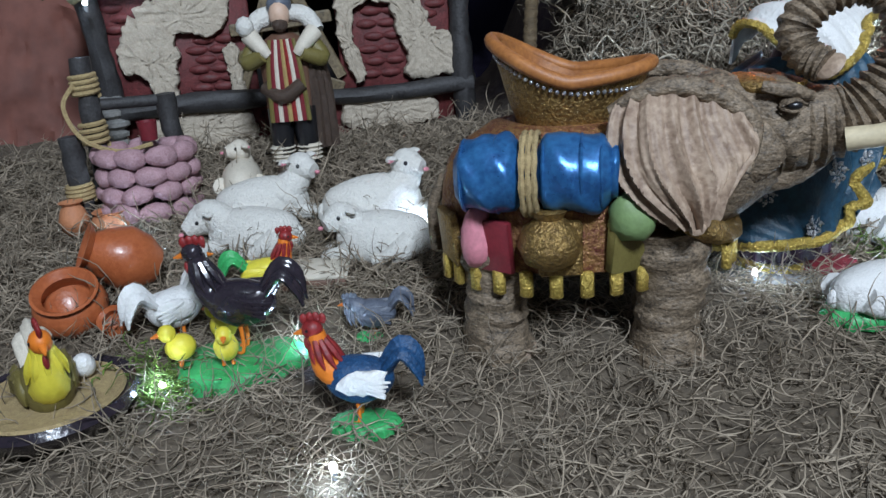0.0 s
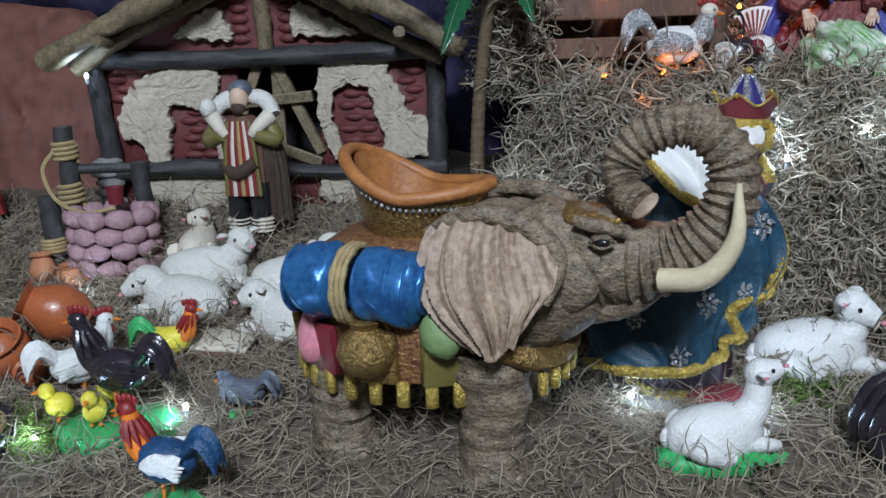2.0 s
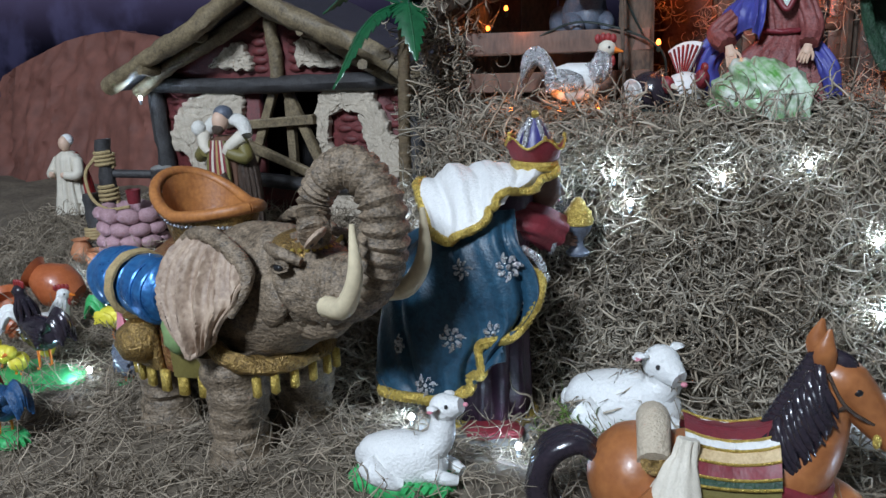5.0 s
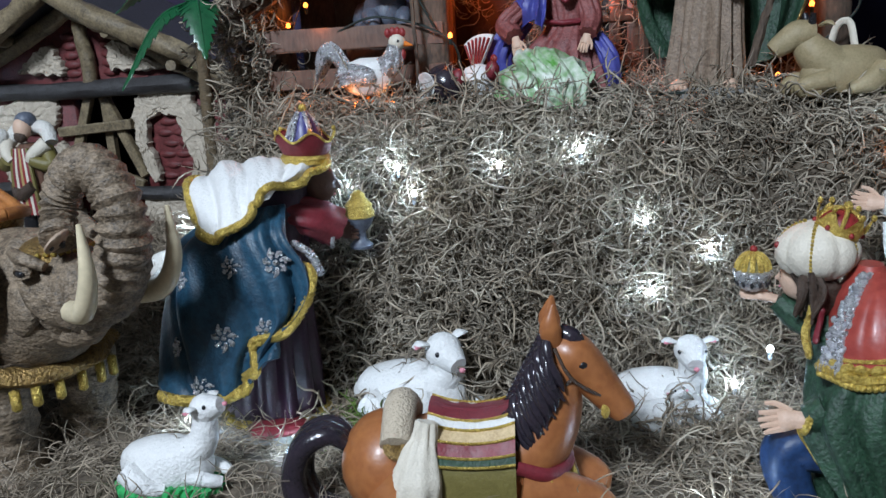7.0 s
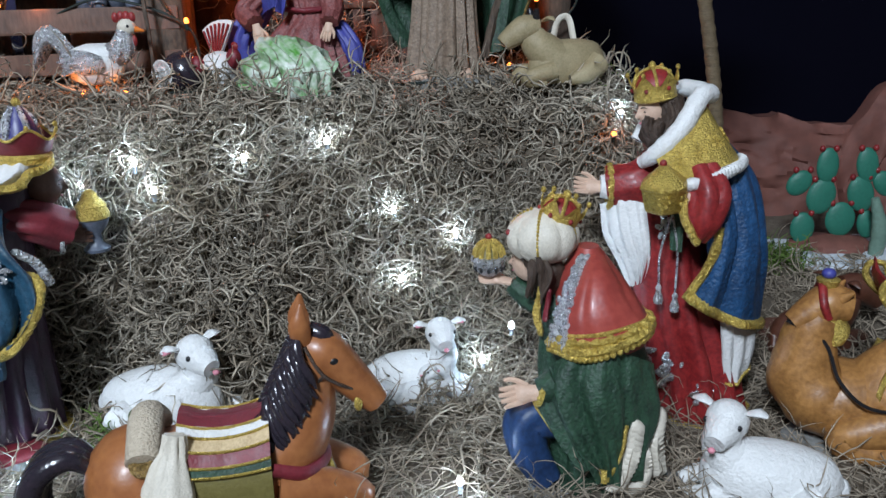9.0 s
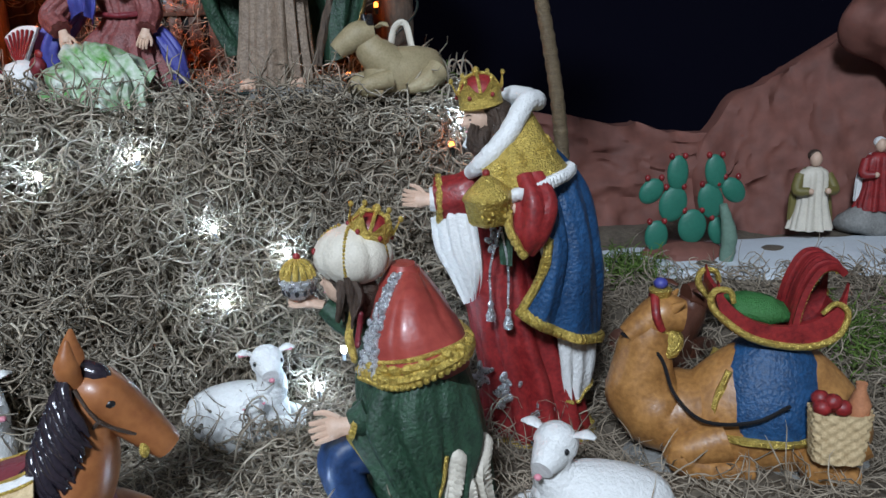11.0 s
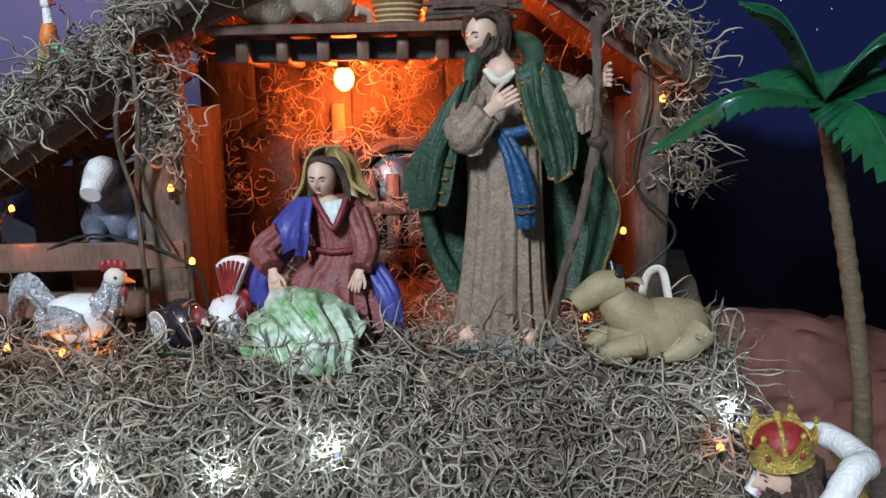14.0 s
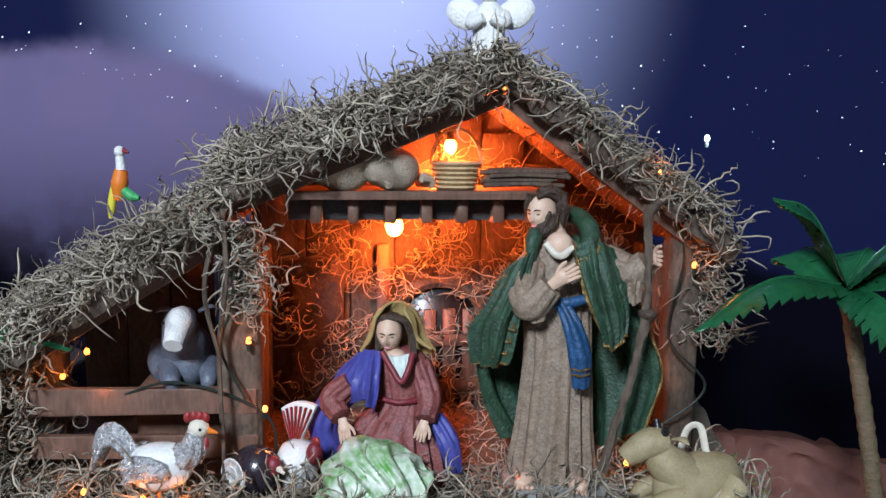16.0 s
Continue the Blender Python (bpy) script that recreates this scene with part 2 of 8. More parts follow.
class Shape:
    """Gathers surfaces, each with its material, into one mesh."""

    def __init__(self):
        self.v, self.f, self.fm, self.mats, self.n = [], [], [], [], 0

    def slot(self, m):
        if m not in self.mats:
            self.mats.append(m)
        return self.mats.index(m)

    def add(self, verts, faces, m):
        s = self.slot(m)
        self.v.append(np.asarray(verts, float))
        self.f += [tuple(i + self.n for i in f) for f in faces]
        self.fm += [s] * len(faces)
        self.n += len(verts)
        return self

    def rings(self, rings, m, close=True, ends=True):
        k, n = len(rings), len(rings[0])
        verts = np.concatenate(rings)
        faces = [(i * n + j, i * n + (j + 1) % n, (i + 1) * n + (j + 1) % n, (i + 1) * n + j)
                 for i in range(k - 1) for j in range(n if close else n - 1)]
        if ends and close:
            faces += [tuple(range(n - 1, -1, -1)), tuple((k - 1) * n + j for j in range(n))]
        return self.add(verts, faces, m)

    def ell(self, c, r, m, rot=(0, 0, 0), n=14, lump=0.0, fr=60):
        u = np.linspace(0, 2 * math.pi, n, endpoint=False)
        w = np.linspace(0.04, math.pi - 0.04, max(6, n * 2 // 3))
        e = np.array(Euler([radians(a) for a in rot]).to_matrix())
        rr = []
        for a in w:
            p = np.stack([np.sin(a) * np.cos(u), np.sin(a) * np.sin(u), np.full(n, -np.cos(a))], 1)
            if lump:
                p *= np.array([1 + lump * noise.noise(Vector(q * np.array(r) * fr + np.array(c) * 37)) for q in p])[:, None]
            rr.append((p * np.array(r)) @ e.T + np.array(c))
        return self.rings(rr, m)

    def tube(self, pts, radii, m, n=10, steps=None, flat=1.0, side=None, fold=0.0, waves=8, lump=0.0, ridge=0.0, rn=20, caps=True):
        """A swept tube. radii at the control points; flat squashes it across side."""
        steps = steps or max(4, 4 * len(pts))
        if fold:
            n, steps = max(n, 36), max(steps, 20)
        p = spline(pts, steps)
        rad = np.interp(np.linspace(0, 1, steps), np.linspace(0, 1, len(radii)), radii)
        t = np.gradient(p, axis=0)
        t /= np.linalg.norm(t, axis=1)[:, None] + 1e-12
        a = np.array(side if side is not None else ((0, 0, 1) if abs(t[0][2]) < 0.8 else (0, 1, 0)), float)
        u = np.linspace(0, 2 * math.pi, n, endpoint=False)
        rings = []
        for i in range(steps):
            a = a - t[i] * (a @ t[i])
            a /= np.linalg.norm(a) + 1e-12
            b = np.cross(t[i], a)
            r = rad[i] * (1 + 2.0 * fold * (2.2 * np.abs(np.sin(waves * u / 2 + i * 0.05)) - 1.4) * (0.65 + 0.35 * math.sin(i * 0.35)))
            if ridge:
                r = r * (1 + ridge * math.cos(2 * math.pi * rn * i / steps))
            if lump:
                r = r * np.array([1 + lump * noise.noise(Vector(p[i] * 90 + np.array([math.cos(q), math.sin(q), 0]) * 1.2)) for q in u])
            rings.append(p[i] + np.outer(r * np.cos(u) * flat, a) + np.outer(r * np.sin(u), b))
        return self.rings(rings, m, ends=caps)

    def loft(self, levels, m, n=64, steps=24, fold=0.0, waves=9, phase=0.0, low=1.0, arc=None, thick=0.0):
        """Cloth or body from levels (z, cx, cy, rx, ry); folds deepen downward. arc: part of the turn only, in degrees."""
        L = np.array(levels, float)
        if fold > 0.04:
            n = max(n, 84)
        z = np.linspace(0, 1, steps)
        q = np.linspace(0, 1, len(L))
        I = spline(L, steps) if len(L) > 2 else np.stack([np.interp(z, q, L[:, i]) for i in range(5)], 1)
        u = np.linspace(0, 2 * math.pi, n, endpoint=False) if arc is None else np.radians(np.linspace(arc[0], arc[1], n))
        rings = []
        for i, (zz, cx, cy, rx, ry) in enumerate(I):
            g = 1 + 1.35 * fold * (1 - i / (steps - 1) * low) * (1.6 * np.abs(np.sin(waves * u + phase + 0.5 * math.sin(i * 0.25))) - 1.1 + 0.5 * np.cos(int(waves * 1.7) * u + 2 * phase + 1))
            rings.append(np.stack([cx + rx * np.cos(u) * g, cy + ry * np.sin(u) * g, np.full(n, zz)], 1))
        if arc is None:
            return self.rings(rings, m)
        inner = [np.stack([r[:, 0] + (I[i][1] - r[:, 0]) * 0.07, r[:, 1] + (I[i][2] - r[:, 1]) * 0.07, r[:, 2]], 1) for i, r in enumerate(rings)]
        whole = [np.concatenate([a, b[::-1]]) for a, b in zip(rings, inner)]
        self.edge = [rings[i][0] for i in range(steps)], list(rings[0]), [rings[i][-1] for i in range(steps)], list(rings[-1])
        return self.rings(whole, m)

    def sheet(self, rows, m, nu=48, nw=36, fold=0.0, waves=5, phase=0.0, grow=0.6, thick=0.0016, warp=0.8):
        """Cloth hung over rows of guide points, top to bottom; folds run down it and deepen towards the hem."""
        k = len(rows)
        A = np.array([spline(r, nu) for r in rows]).reshape(k, -1)
        G = spline(A, nw).reshape(nw, nu, 3)
        N = np.cross(np.gradient(G, axis=0), np.gradient(G, axis=1))
        N /= np.linalg.norm(N, axis=2)[..., None] + 1e-12
        u, w = np.meshgrid(np.linspace(0, 1, nu), np.linspace(0, 1, nw))
        a = math.pi * waves * (u + 0.06 * warp * np.sin(3.2 * w + phase) + 0.03 * warp * np.sin(7 * w * u + 2 * phase)) + phase
        d = 1.5 * np.abs(np.sin(a)) ** 0.8 - 0.9 + 0.35 * np.sin(2.7 * a + 3 * w) + 0.15 * np.sin(6.1 * a - 5 * w)
        G = G + N * (fold * d * (0.25 + 0.75 * w ** grow))[..., None]
        rings = [np.concatenate([G[i], (G[i] - N[i] * thick)[::-1]]) for i in range(nw)]
        self.grid = G, N
        self.edge = list(G[:, 0]), list(G[-1]), list(G[:, -1]), list(G[0])
        return self.rings(rings, m)

    def lathe(self, c, profile, m, n=24, rot=(0, 0, 0), wob=0.0):
        e = np.array(Euler([radians(a) for a in rot]).to_matrix())
        u = np.linspace(0, 2 * math.pi, n, endpoint=False)
        rr = [np.stack([r * np.cos(u), r * np.sin(u), np.full(n, z)], 1) @ e.T + np.array(c) for r, z in profile]
        return self.rings(rr, m)

    def box(self, c, s, m, rot=(0, 0, 0), bev=0.12, jit=0.0):
        """A block with chamfered edges."""
        e = np.array(Euler([radians(a) for a in rot]).to_matrix())
        h = np.array(s) / 2
        k = min(h) * bev * 2
        ring = [(-1, -1), (1, -1), (1, 1), (-1, 1)]
        rows = []
        for z, ins in ((-h[2], k), (-h[2] + k, 0), (h[2] - k, 0), (h[2], k)):
            r = []
            for sx, sy in ring:
                X, Y = sx * (h[0] - ins), sy * (h[1] - ins)
                if sx * sy > 0:
                    r += [(X, Y - sy * k, z), (X - sx * k, Y, z)]
                else:
                    r += [(X - sx * k, Y, z), (X, Y - sy * k, z)]
            rows.append(np.array(r))
        if jit:
            rows = [r + np.random.uniform(-jit, jit, r.shape) for r in rows]
        return self.rings([r @ e.T + np.array(c) for r in rows], m)

    def beads(self, pts, r, m, count, n=6):
        for p in spline(pts, count):
            self.ell(p, (r, r, r), m, n=n)
        return self

    def mesh(self, name, smooth=True):
        me = bpy.data.meshes.new(name)
        me.from_pydata(np.concatenate(self.v).tolist(), [], self.f)
        for m in self.mats:
            me.materials.append(m)
        me.polygons.foreach_set("material_index", self.fm)
        me.polygons.foreach_set("use_smooth", [smooth] * len(self.f))
        bm = bmesh.new()
        bm.from_mesh(me)
        bmesh.ops.recalc_face_normals(bm, faces=bm.faces)
        bm.to_mesh(me)
        bm.free()
        if smooth:
            me.set_sharp_from_angle(angle=radians(52))
        me.update()
        return me


def put(name, shape, m=None, label="", category="", group="", kind="", smooth=True):
    """A thing that is one mesh, at the pose m."""
    ob = new(name, shape.mesh(name, smooth))
    if m is not None:
        ob.matrix_world = m
    return tagged(ob, label, category, group, kind)


def part(name, shape, parent, label="", smooth=True):
    """A part: one mesh under its thing, in the thing's own frame."""
    ob = new(name, shape.mesh(name, smooth))
    ob.parent = parent
    return tagged(ob, label)


def thing(name, m, label, category, group="", kind=""):
    """The empty at a thing's base, under which its parts go."""
    ob = new(name)
    ob.empty_display_size = 0.02
    ob.matrix_world = m
    return tagged(ob, label, category, group, kind)


# ---- terrain ----
LEFT = [(-3, 0.10), (0.2, 0.105), (0.36, 0.108), (0.43, 0.115), (0.5, 0.125), (0.6, 0.155), (0.67, 0.182), (0.78, 0.196), (3, 0.2)]
MIDDLE = [(-3, 0.11), (0.2, 0.118), (0.42, 0.124), (0.50, 0.114), (0.56, 0.114), (0.578, 0.15), (0.60, 0.21), (0.61, 0.25), (0.625, 0.29), (0.66, 0.318), (0.70, 0.328), (3, 0.328)]
RIGHT = [(-3, 0.10), (0.2, 0.108), (0.5, 0.112), (0.57, 0.10), (0.7, 0.115), (0.85, 0.14), (3, 0.145)]


def smooth01(x):
    x = np.clip(x, 0, 1)
    return x * x * (3 - 2 * x)


def ground_z(x, y):
    x, y = np.asarray(x, float), np.asarray(y, float)
    back = np.clip(0.4 * (x - 0.40), -0.01, 0.085)
    l, m, r = np.interp(y, *zip(*LEFT)), np.interp(y - back * smooth01((y - 0.5) / 0.1), *zip(*MIDDLE)), np.interp(y, *zip(*RIGHT))
    a, b = smooth01((x - 0.085) / 0.085), smooth01((x - 0.685) / 0.05)
    z = l * (1 - a) + m * a
    z = z * (1 - b) + r * b
    return z + 0.0025 * (np.sin(x * 61 + y * 23) + np.sin(y * 71 - x * 37 + 1))


def gz(x, y):
    return float(ground_z(x, y))


def build_ground():
    xs = np.concatenate([[-1.6, -1.2, -0.9], np.arange(-0.8, 1.5, 0.0125), [1.7, 2.0]])
    ys = np.concatenate([[-0.2, 0.0], np.arange(0.1, 1.16, 0.0125)])
    X, Y = np.meshgrid(xs, ys)
    Z = ground_z(X, Y)
    top = np.stack([X, Y, Z], -1)
    n, k = len(xs), len(ys)
    s = Shape()
    s.add(top.reshape(-1, 3), [(j * n + i, j * n + i + 1, (j + 1) * n + i + 1, (j + 1) * n + i) for j in range(k - 1) for i in range(n - 1)], soil_m)
    rim = np.concatenate([top[0], top[1:, -1], top[-1, -2::-1], top[-2:0:-1, 0]])
    low = rim.copy()
    low[:, 2] = 0.0
    s.rings([rim, low], soil_m, ends=False)
    put("ground", s, label="dry brown moss bed over a raised display", category="ground", kind="structure")


build_ground()


def strands(name, roots, normals, length, radius, curl, lift, m, seed, label, seg=9, droop=0.0):
    """Curly dry fibres, one joined mesh: each a three-sided tube that wanders over its support."""
    rng = np.random.default_rng(seed)
    N = len(roots)
    nrm = normals / (np.linalg.norm(normals, axis=1)[:, None] + 1e-9)
    d = rng.normal(size=(N, 3))
    d -= nrm * np.sum(d * nrm, 1)[:, None] * 0.75
    d /= np.linalg.norm(d, axis=1)[:, None]
    L = length * rng.uniform(0.5, 1.5, N)
    turn = rng.normal(0, curl, N)
    rate = rng.normal(0, curl * 0.25, N)
    axis = nrm + rng.normal(0, 0.55, (N, 3))
    axis /= np.linalg.norm(axis, axis=1)[:, None]
    p = roots + nrm * (rng.uniform(0.0, 1, N) ** 1.6 * lift)[:, None]
    P = np.empty((N, seg + 1, 3))
    T = np.empty((N, seg + 1, 3))
    for i in range(seg + 1):
        P[:, i], T[:, i] = p, d
        a = (turn + rate * i)[:, None]
        c, s_ = np.cos(a), np.sin(a)
        d = d * c + np.cross(axis, d) * s_ + axis * np.sum(axis * d, 1)[:, None] * (1 - c)
        d = d + rng.normal(0, 0.16, (N, 3))
        d[:, 2] -= droop
        d /= np.linalg.norm(d, axis=1)[:, None]
        p = p + d * (L / seg)[:, None]
    up = np.where(np.abs(T[..., 2:3]) < 0.9, np.array([0, 0, 1.0]), np.array([0, 1.0, 0]))
    A = np.cross(T, up)
    A /= np.linalg.norm(A, axis=2)[..., None] + 1e-9
    B = np.cross(T, A)
    R = (radius * rng.uniform(0.55, 1.35, N))[:, None] * np.interp(np.arange(seg + 1), [0, 1, seg - 2, seg], [0.7, 1, 0.9, 0.25])[None]
    rings = np.stack([P + (A * math.cos(q) + B * math.sin(q)) * R[..., None] for q in (0, 2.094, 4.189)], 2)
    verts = rings.reshape(-1, 3)
    base = (np.arange(N) * (seg + 1) * 3)[:, None, None, None]
    i = (np.arange(seg) * 3)[None, :, None, None]
    j = np.arange(3)[None, None, :, None]
    quad = np.concatenate([base + i + j, base + i + (j + 1) % 3, base + i + 3 + (j + 1) % 3, base + i + 3 + j], 3).reshape(-1, 4)
    me = bpy.data.meshes.new(name)
    me.vertices.add(len(verts))
    me.vertices.foreach_set("co", verts.ravel())
    me.loops.add(quad.size)
    me.loops.foreach_set("vertex_index", quad.ravel().astype(np.int32))
    me.polygons.add(len(quad))
    me.polygons.foreach_set("loop_start", np.arange(0, quad.size, 4, dtype=np.int32))
    me.polygons.foreach_set("use_smooth", np.ones(len(quad), bool))
    me.materials.append(m)
    me.update(calc_edges=True)
    return tagged(new(name, me), label, "moss", kind="stuff")


def ground_normals(x, y):
    e = 0.004
    gx = (ground_z(x + e, y) - ground_z(x - e, y)) / (2 * e)
    gy = (ground_z(x, y + e) - ground_z(x, y - e)) / (2 * e)
    return np.stack([-gx, -gy, np.ones_like(gx)], 1)


def scatter(n, x0, x1, y0, y1, seed, keep=None):
    rng = np.random.default_rng(seed)
    x, y = rng.uniform(x0, x1, n), rng.uniform(y0, y1, n)
    if keep is not None:
        k = keep(x, y)
        x, y = x[k], y[k]
    return x, y, np.stack([x, y, ground_z(x, y)], 1), ground_normals(x, y)


x, y, r, n_ = scatter(25000, -0.45, 1.1, 0.14, 0.66, 1, lambda x, y: x > -0.55 + y * 0.2)
strands("hay_fibres", r, n_, 0.040, 0.00048, 0.30, 0.006, hay_m, 2, "fine dry brown moss fibres strewn on the ground")
x, y, r, n_ = scatter(9000, -0.5, 0.15, 0.5, 0.78, 3)
strands("hay_fibres_back", r, n_, 0.035, 0.0006, 0.38, 0.005, hay_m, 4, "fine dry brown moss fibres before the cottage")
x, y, r, n_ = scatter(3500, 0.09, 0.70, 0.44, 0.66, 5, lambda x, y: (y > 0.50))
wx = np.random.default_rng(8)
u, w = wx.uniform(0.09, 0.725, 11000), wx.uniform(0, 1, 11000)
yy = np.interp(w, [0, 0.08, 0.55, 0.75, 1], [0.555, 0.575, 0.612, 0.65, 0.735])
yy = yy + np.clip(0.4 * (u - 0.40), -0.01, 0.085)
hill = np.stack([u, yy, ground_z(u, yy)], 1)
strands("moss_bank", np.concatenate([r, hill]), np.concatenate([n_, ground_normals(u, yy)]), 0.045, 0.00085, 0.52, 0.012, moss_m, 6,
        "grey curly dried moss covering the raised bank", droop=0.03)
x, y, r, n_ = scatter(4500, 0.70, 1.25, 0.60, 0.84, 9)
strands("hay_fibres_side", r, n_, 0.038, 0.0006, 0.35, 0.006, hay_m, 10, "fine dry brown moss fibres behind the camel")

# ---- room and backdrop ----
wall_m = mat("room_wall", (0.45, 0.44, 0.42), 0.9, amount=0.2, scale=3)


def slab(name, c, s, m, label, kind="structure", category="wall"):
    return put(name, Shape().box(c, s, m, bev=0.002), None, label, category, kind=kind, smooth=False)


slab("floor", (0.3, -0.4, -0.78), (4.4, 3.6, 0.06), wall_m, "plain floor of the room", category="floor")
slab("ceiling", (0.3, -0.4, 1.93), (4.4, 3.6, 0.06), wall_m, "plain ceiling of the room", category="ceiling")
slab("wall_south", (0.3, -2.2, 0.57), (4.4, 0.06, 2.7), wall_m, "plain wall behind the viewer")
slab("wall_west", (-1.9, -0.4, 0.57), (0.06, 3.6, 2.7), wall_m, "plain side wall of the room")
slab("wall_east", (2.5, -0.4, 0.57), (0.06, 3.6, 2.7), wall_m, "plain side wall of the room")
slab("wall_north", (0.3, 1.4, 0.57), (4.4, 0.06, 2.7), wall_m, "plain wall behind the backdrop")
table = slab("display_table", (0.2, 0.5, -0.05), (3.6, 1.4, 0.09), darkwood_m, "long dark table under the display", "", "table")
for lx, ly in ((-1.5, -0.1), (1.9, -0.1), (-1.5, 1.1), (1.9, 1.1)):
    part("leg", Shape().box((lx, ly, -0.42), (0.07, 0.07, 0.655), darkwood_m), table)


def backdrop_material():
    m = bpy.data.materials.new("glowing_night_sky_print")
    m.use_nodes = True
    nt = m.node_tree
    N, K = nt.nodes, nt.links
    b = N["Principled BSDF"]
    b.inputs["Roughness"].default_value = 0.95
    b.inputs["Specular IOR Level"].default_value = 0.03
    co = N.new("ShaderNodeTexCoord")
    sep = N.new("ShaderNodeSeparateXYZ")
    K.new(co.outputs["Object"], sep.inputs[0])

    def math_(op, a, c=None):
        q = N.new("ShaderNodeMath")
        q.operation = op
        for i, v in enumerate((a, c)):
            if v is None:
                continue
            if isinstance(v, (int, float)):
                q.inputs[i].default_value = v
            else:
                K.new(v, q.inputs[i])
        return q.outputs[0]

    def rng(v, a, b_, c=0.0, d=1.0):
        q = N.new("ShaderNodeMapRange")
        q.interpolation_type = "SMOOTHSTEP"
        for i, x_ in enumerate((a, b_, c, d)):
            q.inputs[i + 1].default_value = x_
        K.new(v, q.inputs[0])
        return q.outputs[0]

    def mix(f, a, c):
        q = N.new("ShaderNodeMix")
        q.data_type = "RGBA"
        K.new(f, q.inputs[0])
        for i, v in ((6, a), (7, c)):
            if isinstance(v, tuple):
                q.inputs[i].default_value = (*v, 1)
            else:
                K.new(v, q.inputs[i])
        return q.outputs[2]

    x_, z_ = sep.outputs[0], sep.outputs[2]
    # bright printed glow around the star over the stable
    dx = math_("MULTIPLY", math_("SUBTRACT", x_, 0.29), 1.0)
    dz = math_("MULTIPLY", math_("SUBTRACT", z_, 0.86), 0.8)
    dist = math_("SQRT", math_("ADD", math_("MULTIPLY", dx, dx), math_("MULTIPLY", dz, dz)))
    glow = rng(dist, 0.05, 0.42, 1.0, 0.0)
    sky = mix(glow, (0.007, 0.0095, 0.040), (0.42, 0.45, 0.74))
    # printed mountains, high on one side and low on the other
    nz = N.new("ShaderNodeTexNoise")
    nz.inputs["Scale"].default_value, nz.inputs["Detail"].default_value = 5, 5
    K.new(co.outputs["Object"], nz.inputs["Vector"])
    ridge = math_("ADD", rng(x_, -0.1, 0.75, 0.67, 0.41), math_("MULTIPLY", nz.outputs[0], 0.12))
    hill_f = rng(math_("SUBTRACT", ridge, z_), -0.01, 0.03)
    left = rng(x_, 0.0, 0.7, 1.0, 0.0)
    hillc = mix(left, (0.0025, 0.0025, 0.006), (0.13, 0.105, 0.20))
    fade = rng(z_, 0.40, 0.64, 0.0, 1.0)
    hillc = mix(fade, (0.002, 0.002, 0.005), hillc)
    col = mix(hill_f, sky, hillc)
    cl = N.new("ShaderNodeTexNoise")
    cl.inputs["Scale"].default_value, cl.inputs["Detail"].default_value = 9, 6
    K.new(co.outputs["Object"], cl.inputs["Vector"])
    col2 = mix(rng(cl.outputs[0], 0.45, 0.7, 0.0, 0.35), col, (0.10, 0.095, 0.20))
    col = mix(math_("MULTIPLY", hill_f, left), col, col2)
    K.new(col, b.inputs["Base Color"])
    # added glow: the cloth is no lamp but emits its print colours faintly
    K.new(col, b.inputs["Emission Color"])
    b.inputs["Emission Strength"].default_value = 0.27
    return m


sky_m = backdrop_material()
# the stars are only print, yet get emission of their own as well
star_m = mat("glowing_printed_star", (0.8, 0.85, 1.0), 0.8, emit=(0.75, 0.83, 1.0), power=1.1)
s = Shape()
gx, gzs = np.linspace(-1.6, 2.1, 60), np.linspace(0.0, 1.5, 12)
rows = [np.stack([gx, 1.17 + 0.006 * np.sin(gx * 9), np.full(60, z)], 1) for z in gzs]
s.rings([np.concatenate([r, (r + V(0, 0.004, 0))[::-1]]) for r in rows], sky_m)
backdrop = put("backdrop", s, label="printed cloth of a blue night sky with mountains, given a faint glow of its own", category="backdrop", kind="structure")
rs = random.Random(5)
s = Shape()
for i in range(620):
    X, Z = rs.uniform(-0.3, 1.25), rs.uniform(0.5, 1.0)
    if Z < 0.56 + 0.25 * max(0, 0.4 - X):
        continue
    r = rs.choice((0.0004, 0.0005, 0.0006, 0.0007, 0.0008, 0.0012))
    s.lathe((X, 1.166 + 0.006 * math.sin(X * 9), Z), ((r * 0.5, 0.001), (r, 0)), star_m, n=6, rot=(90, 0, 0))
stars = part("printed_stars", s, backdrop)
stars["kind"] = "stuff"


def crumpled(name, ridge, y0, y1, label, seed):
    """Crumpled brown paper formed into rocks: a thick folded sheet; ridge gives its skyline (x, z)."""
    xs = np.linspace(ridge[0][0], ridge[-1][0], 96)
    hz = np.interp(xs, *zip(*ridge))
    rows = []
    for k in range(34):
        f = k / 33
        row = []
        for X, Z in zip(xs, hz):
            p = Vector((X * 7 + seed, f * 1.5, seed))
            d = 0.030 * noise.noise(p) + 0.022 * abs(noise.noise(p * 2.7)) + 0.020 * abs(noise.noise(p * 6.1)) + 0.005 * abs(noise.noise(p * 14.3))
            zb = 0.06
            row.append((X, y0 + (y1 - y0) * f + d - 0.02, zb + (Z - zb) * f ** 0.8 + 0.3 * d * f))
        rows.append(np.array(row))
    s = Shape()
    s.rings([np.concatenate([r, (r + V(0, 0.03, -0.002))[::-1]]) for r in rows], rock_m)
    return put(name, s, None, label, "rock")


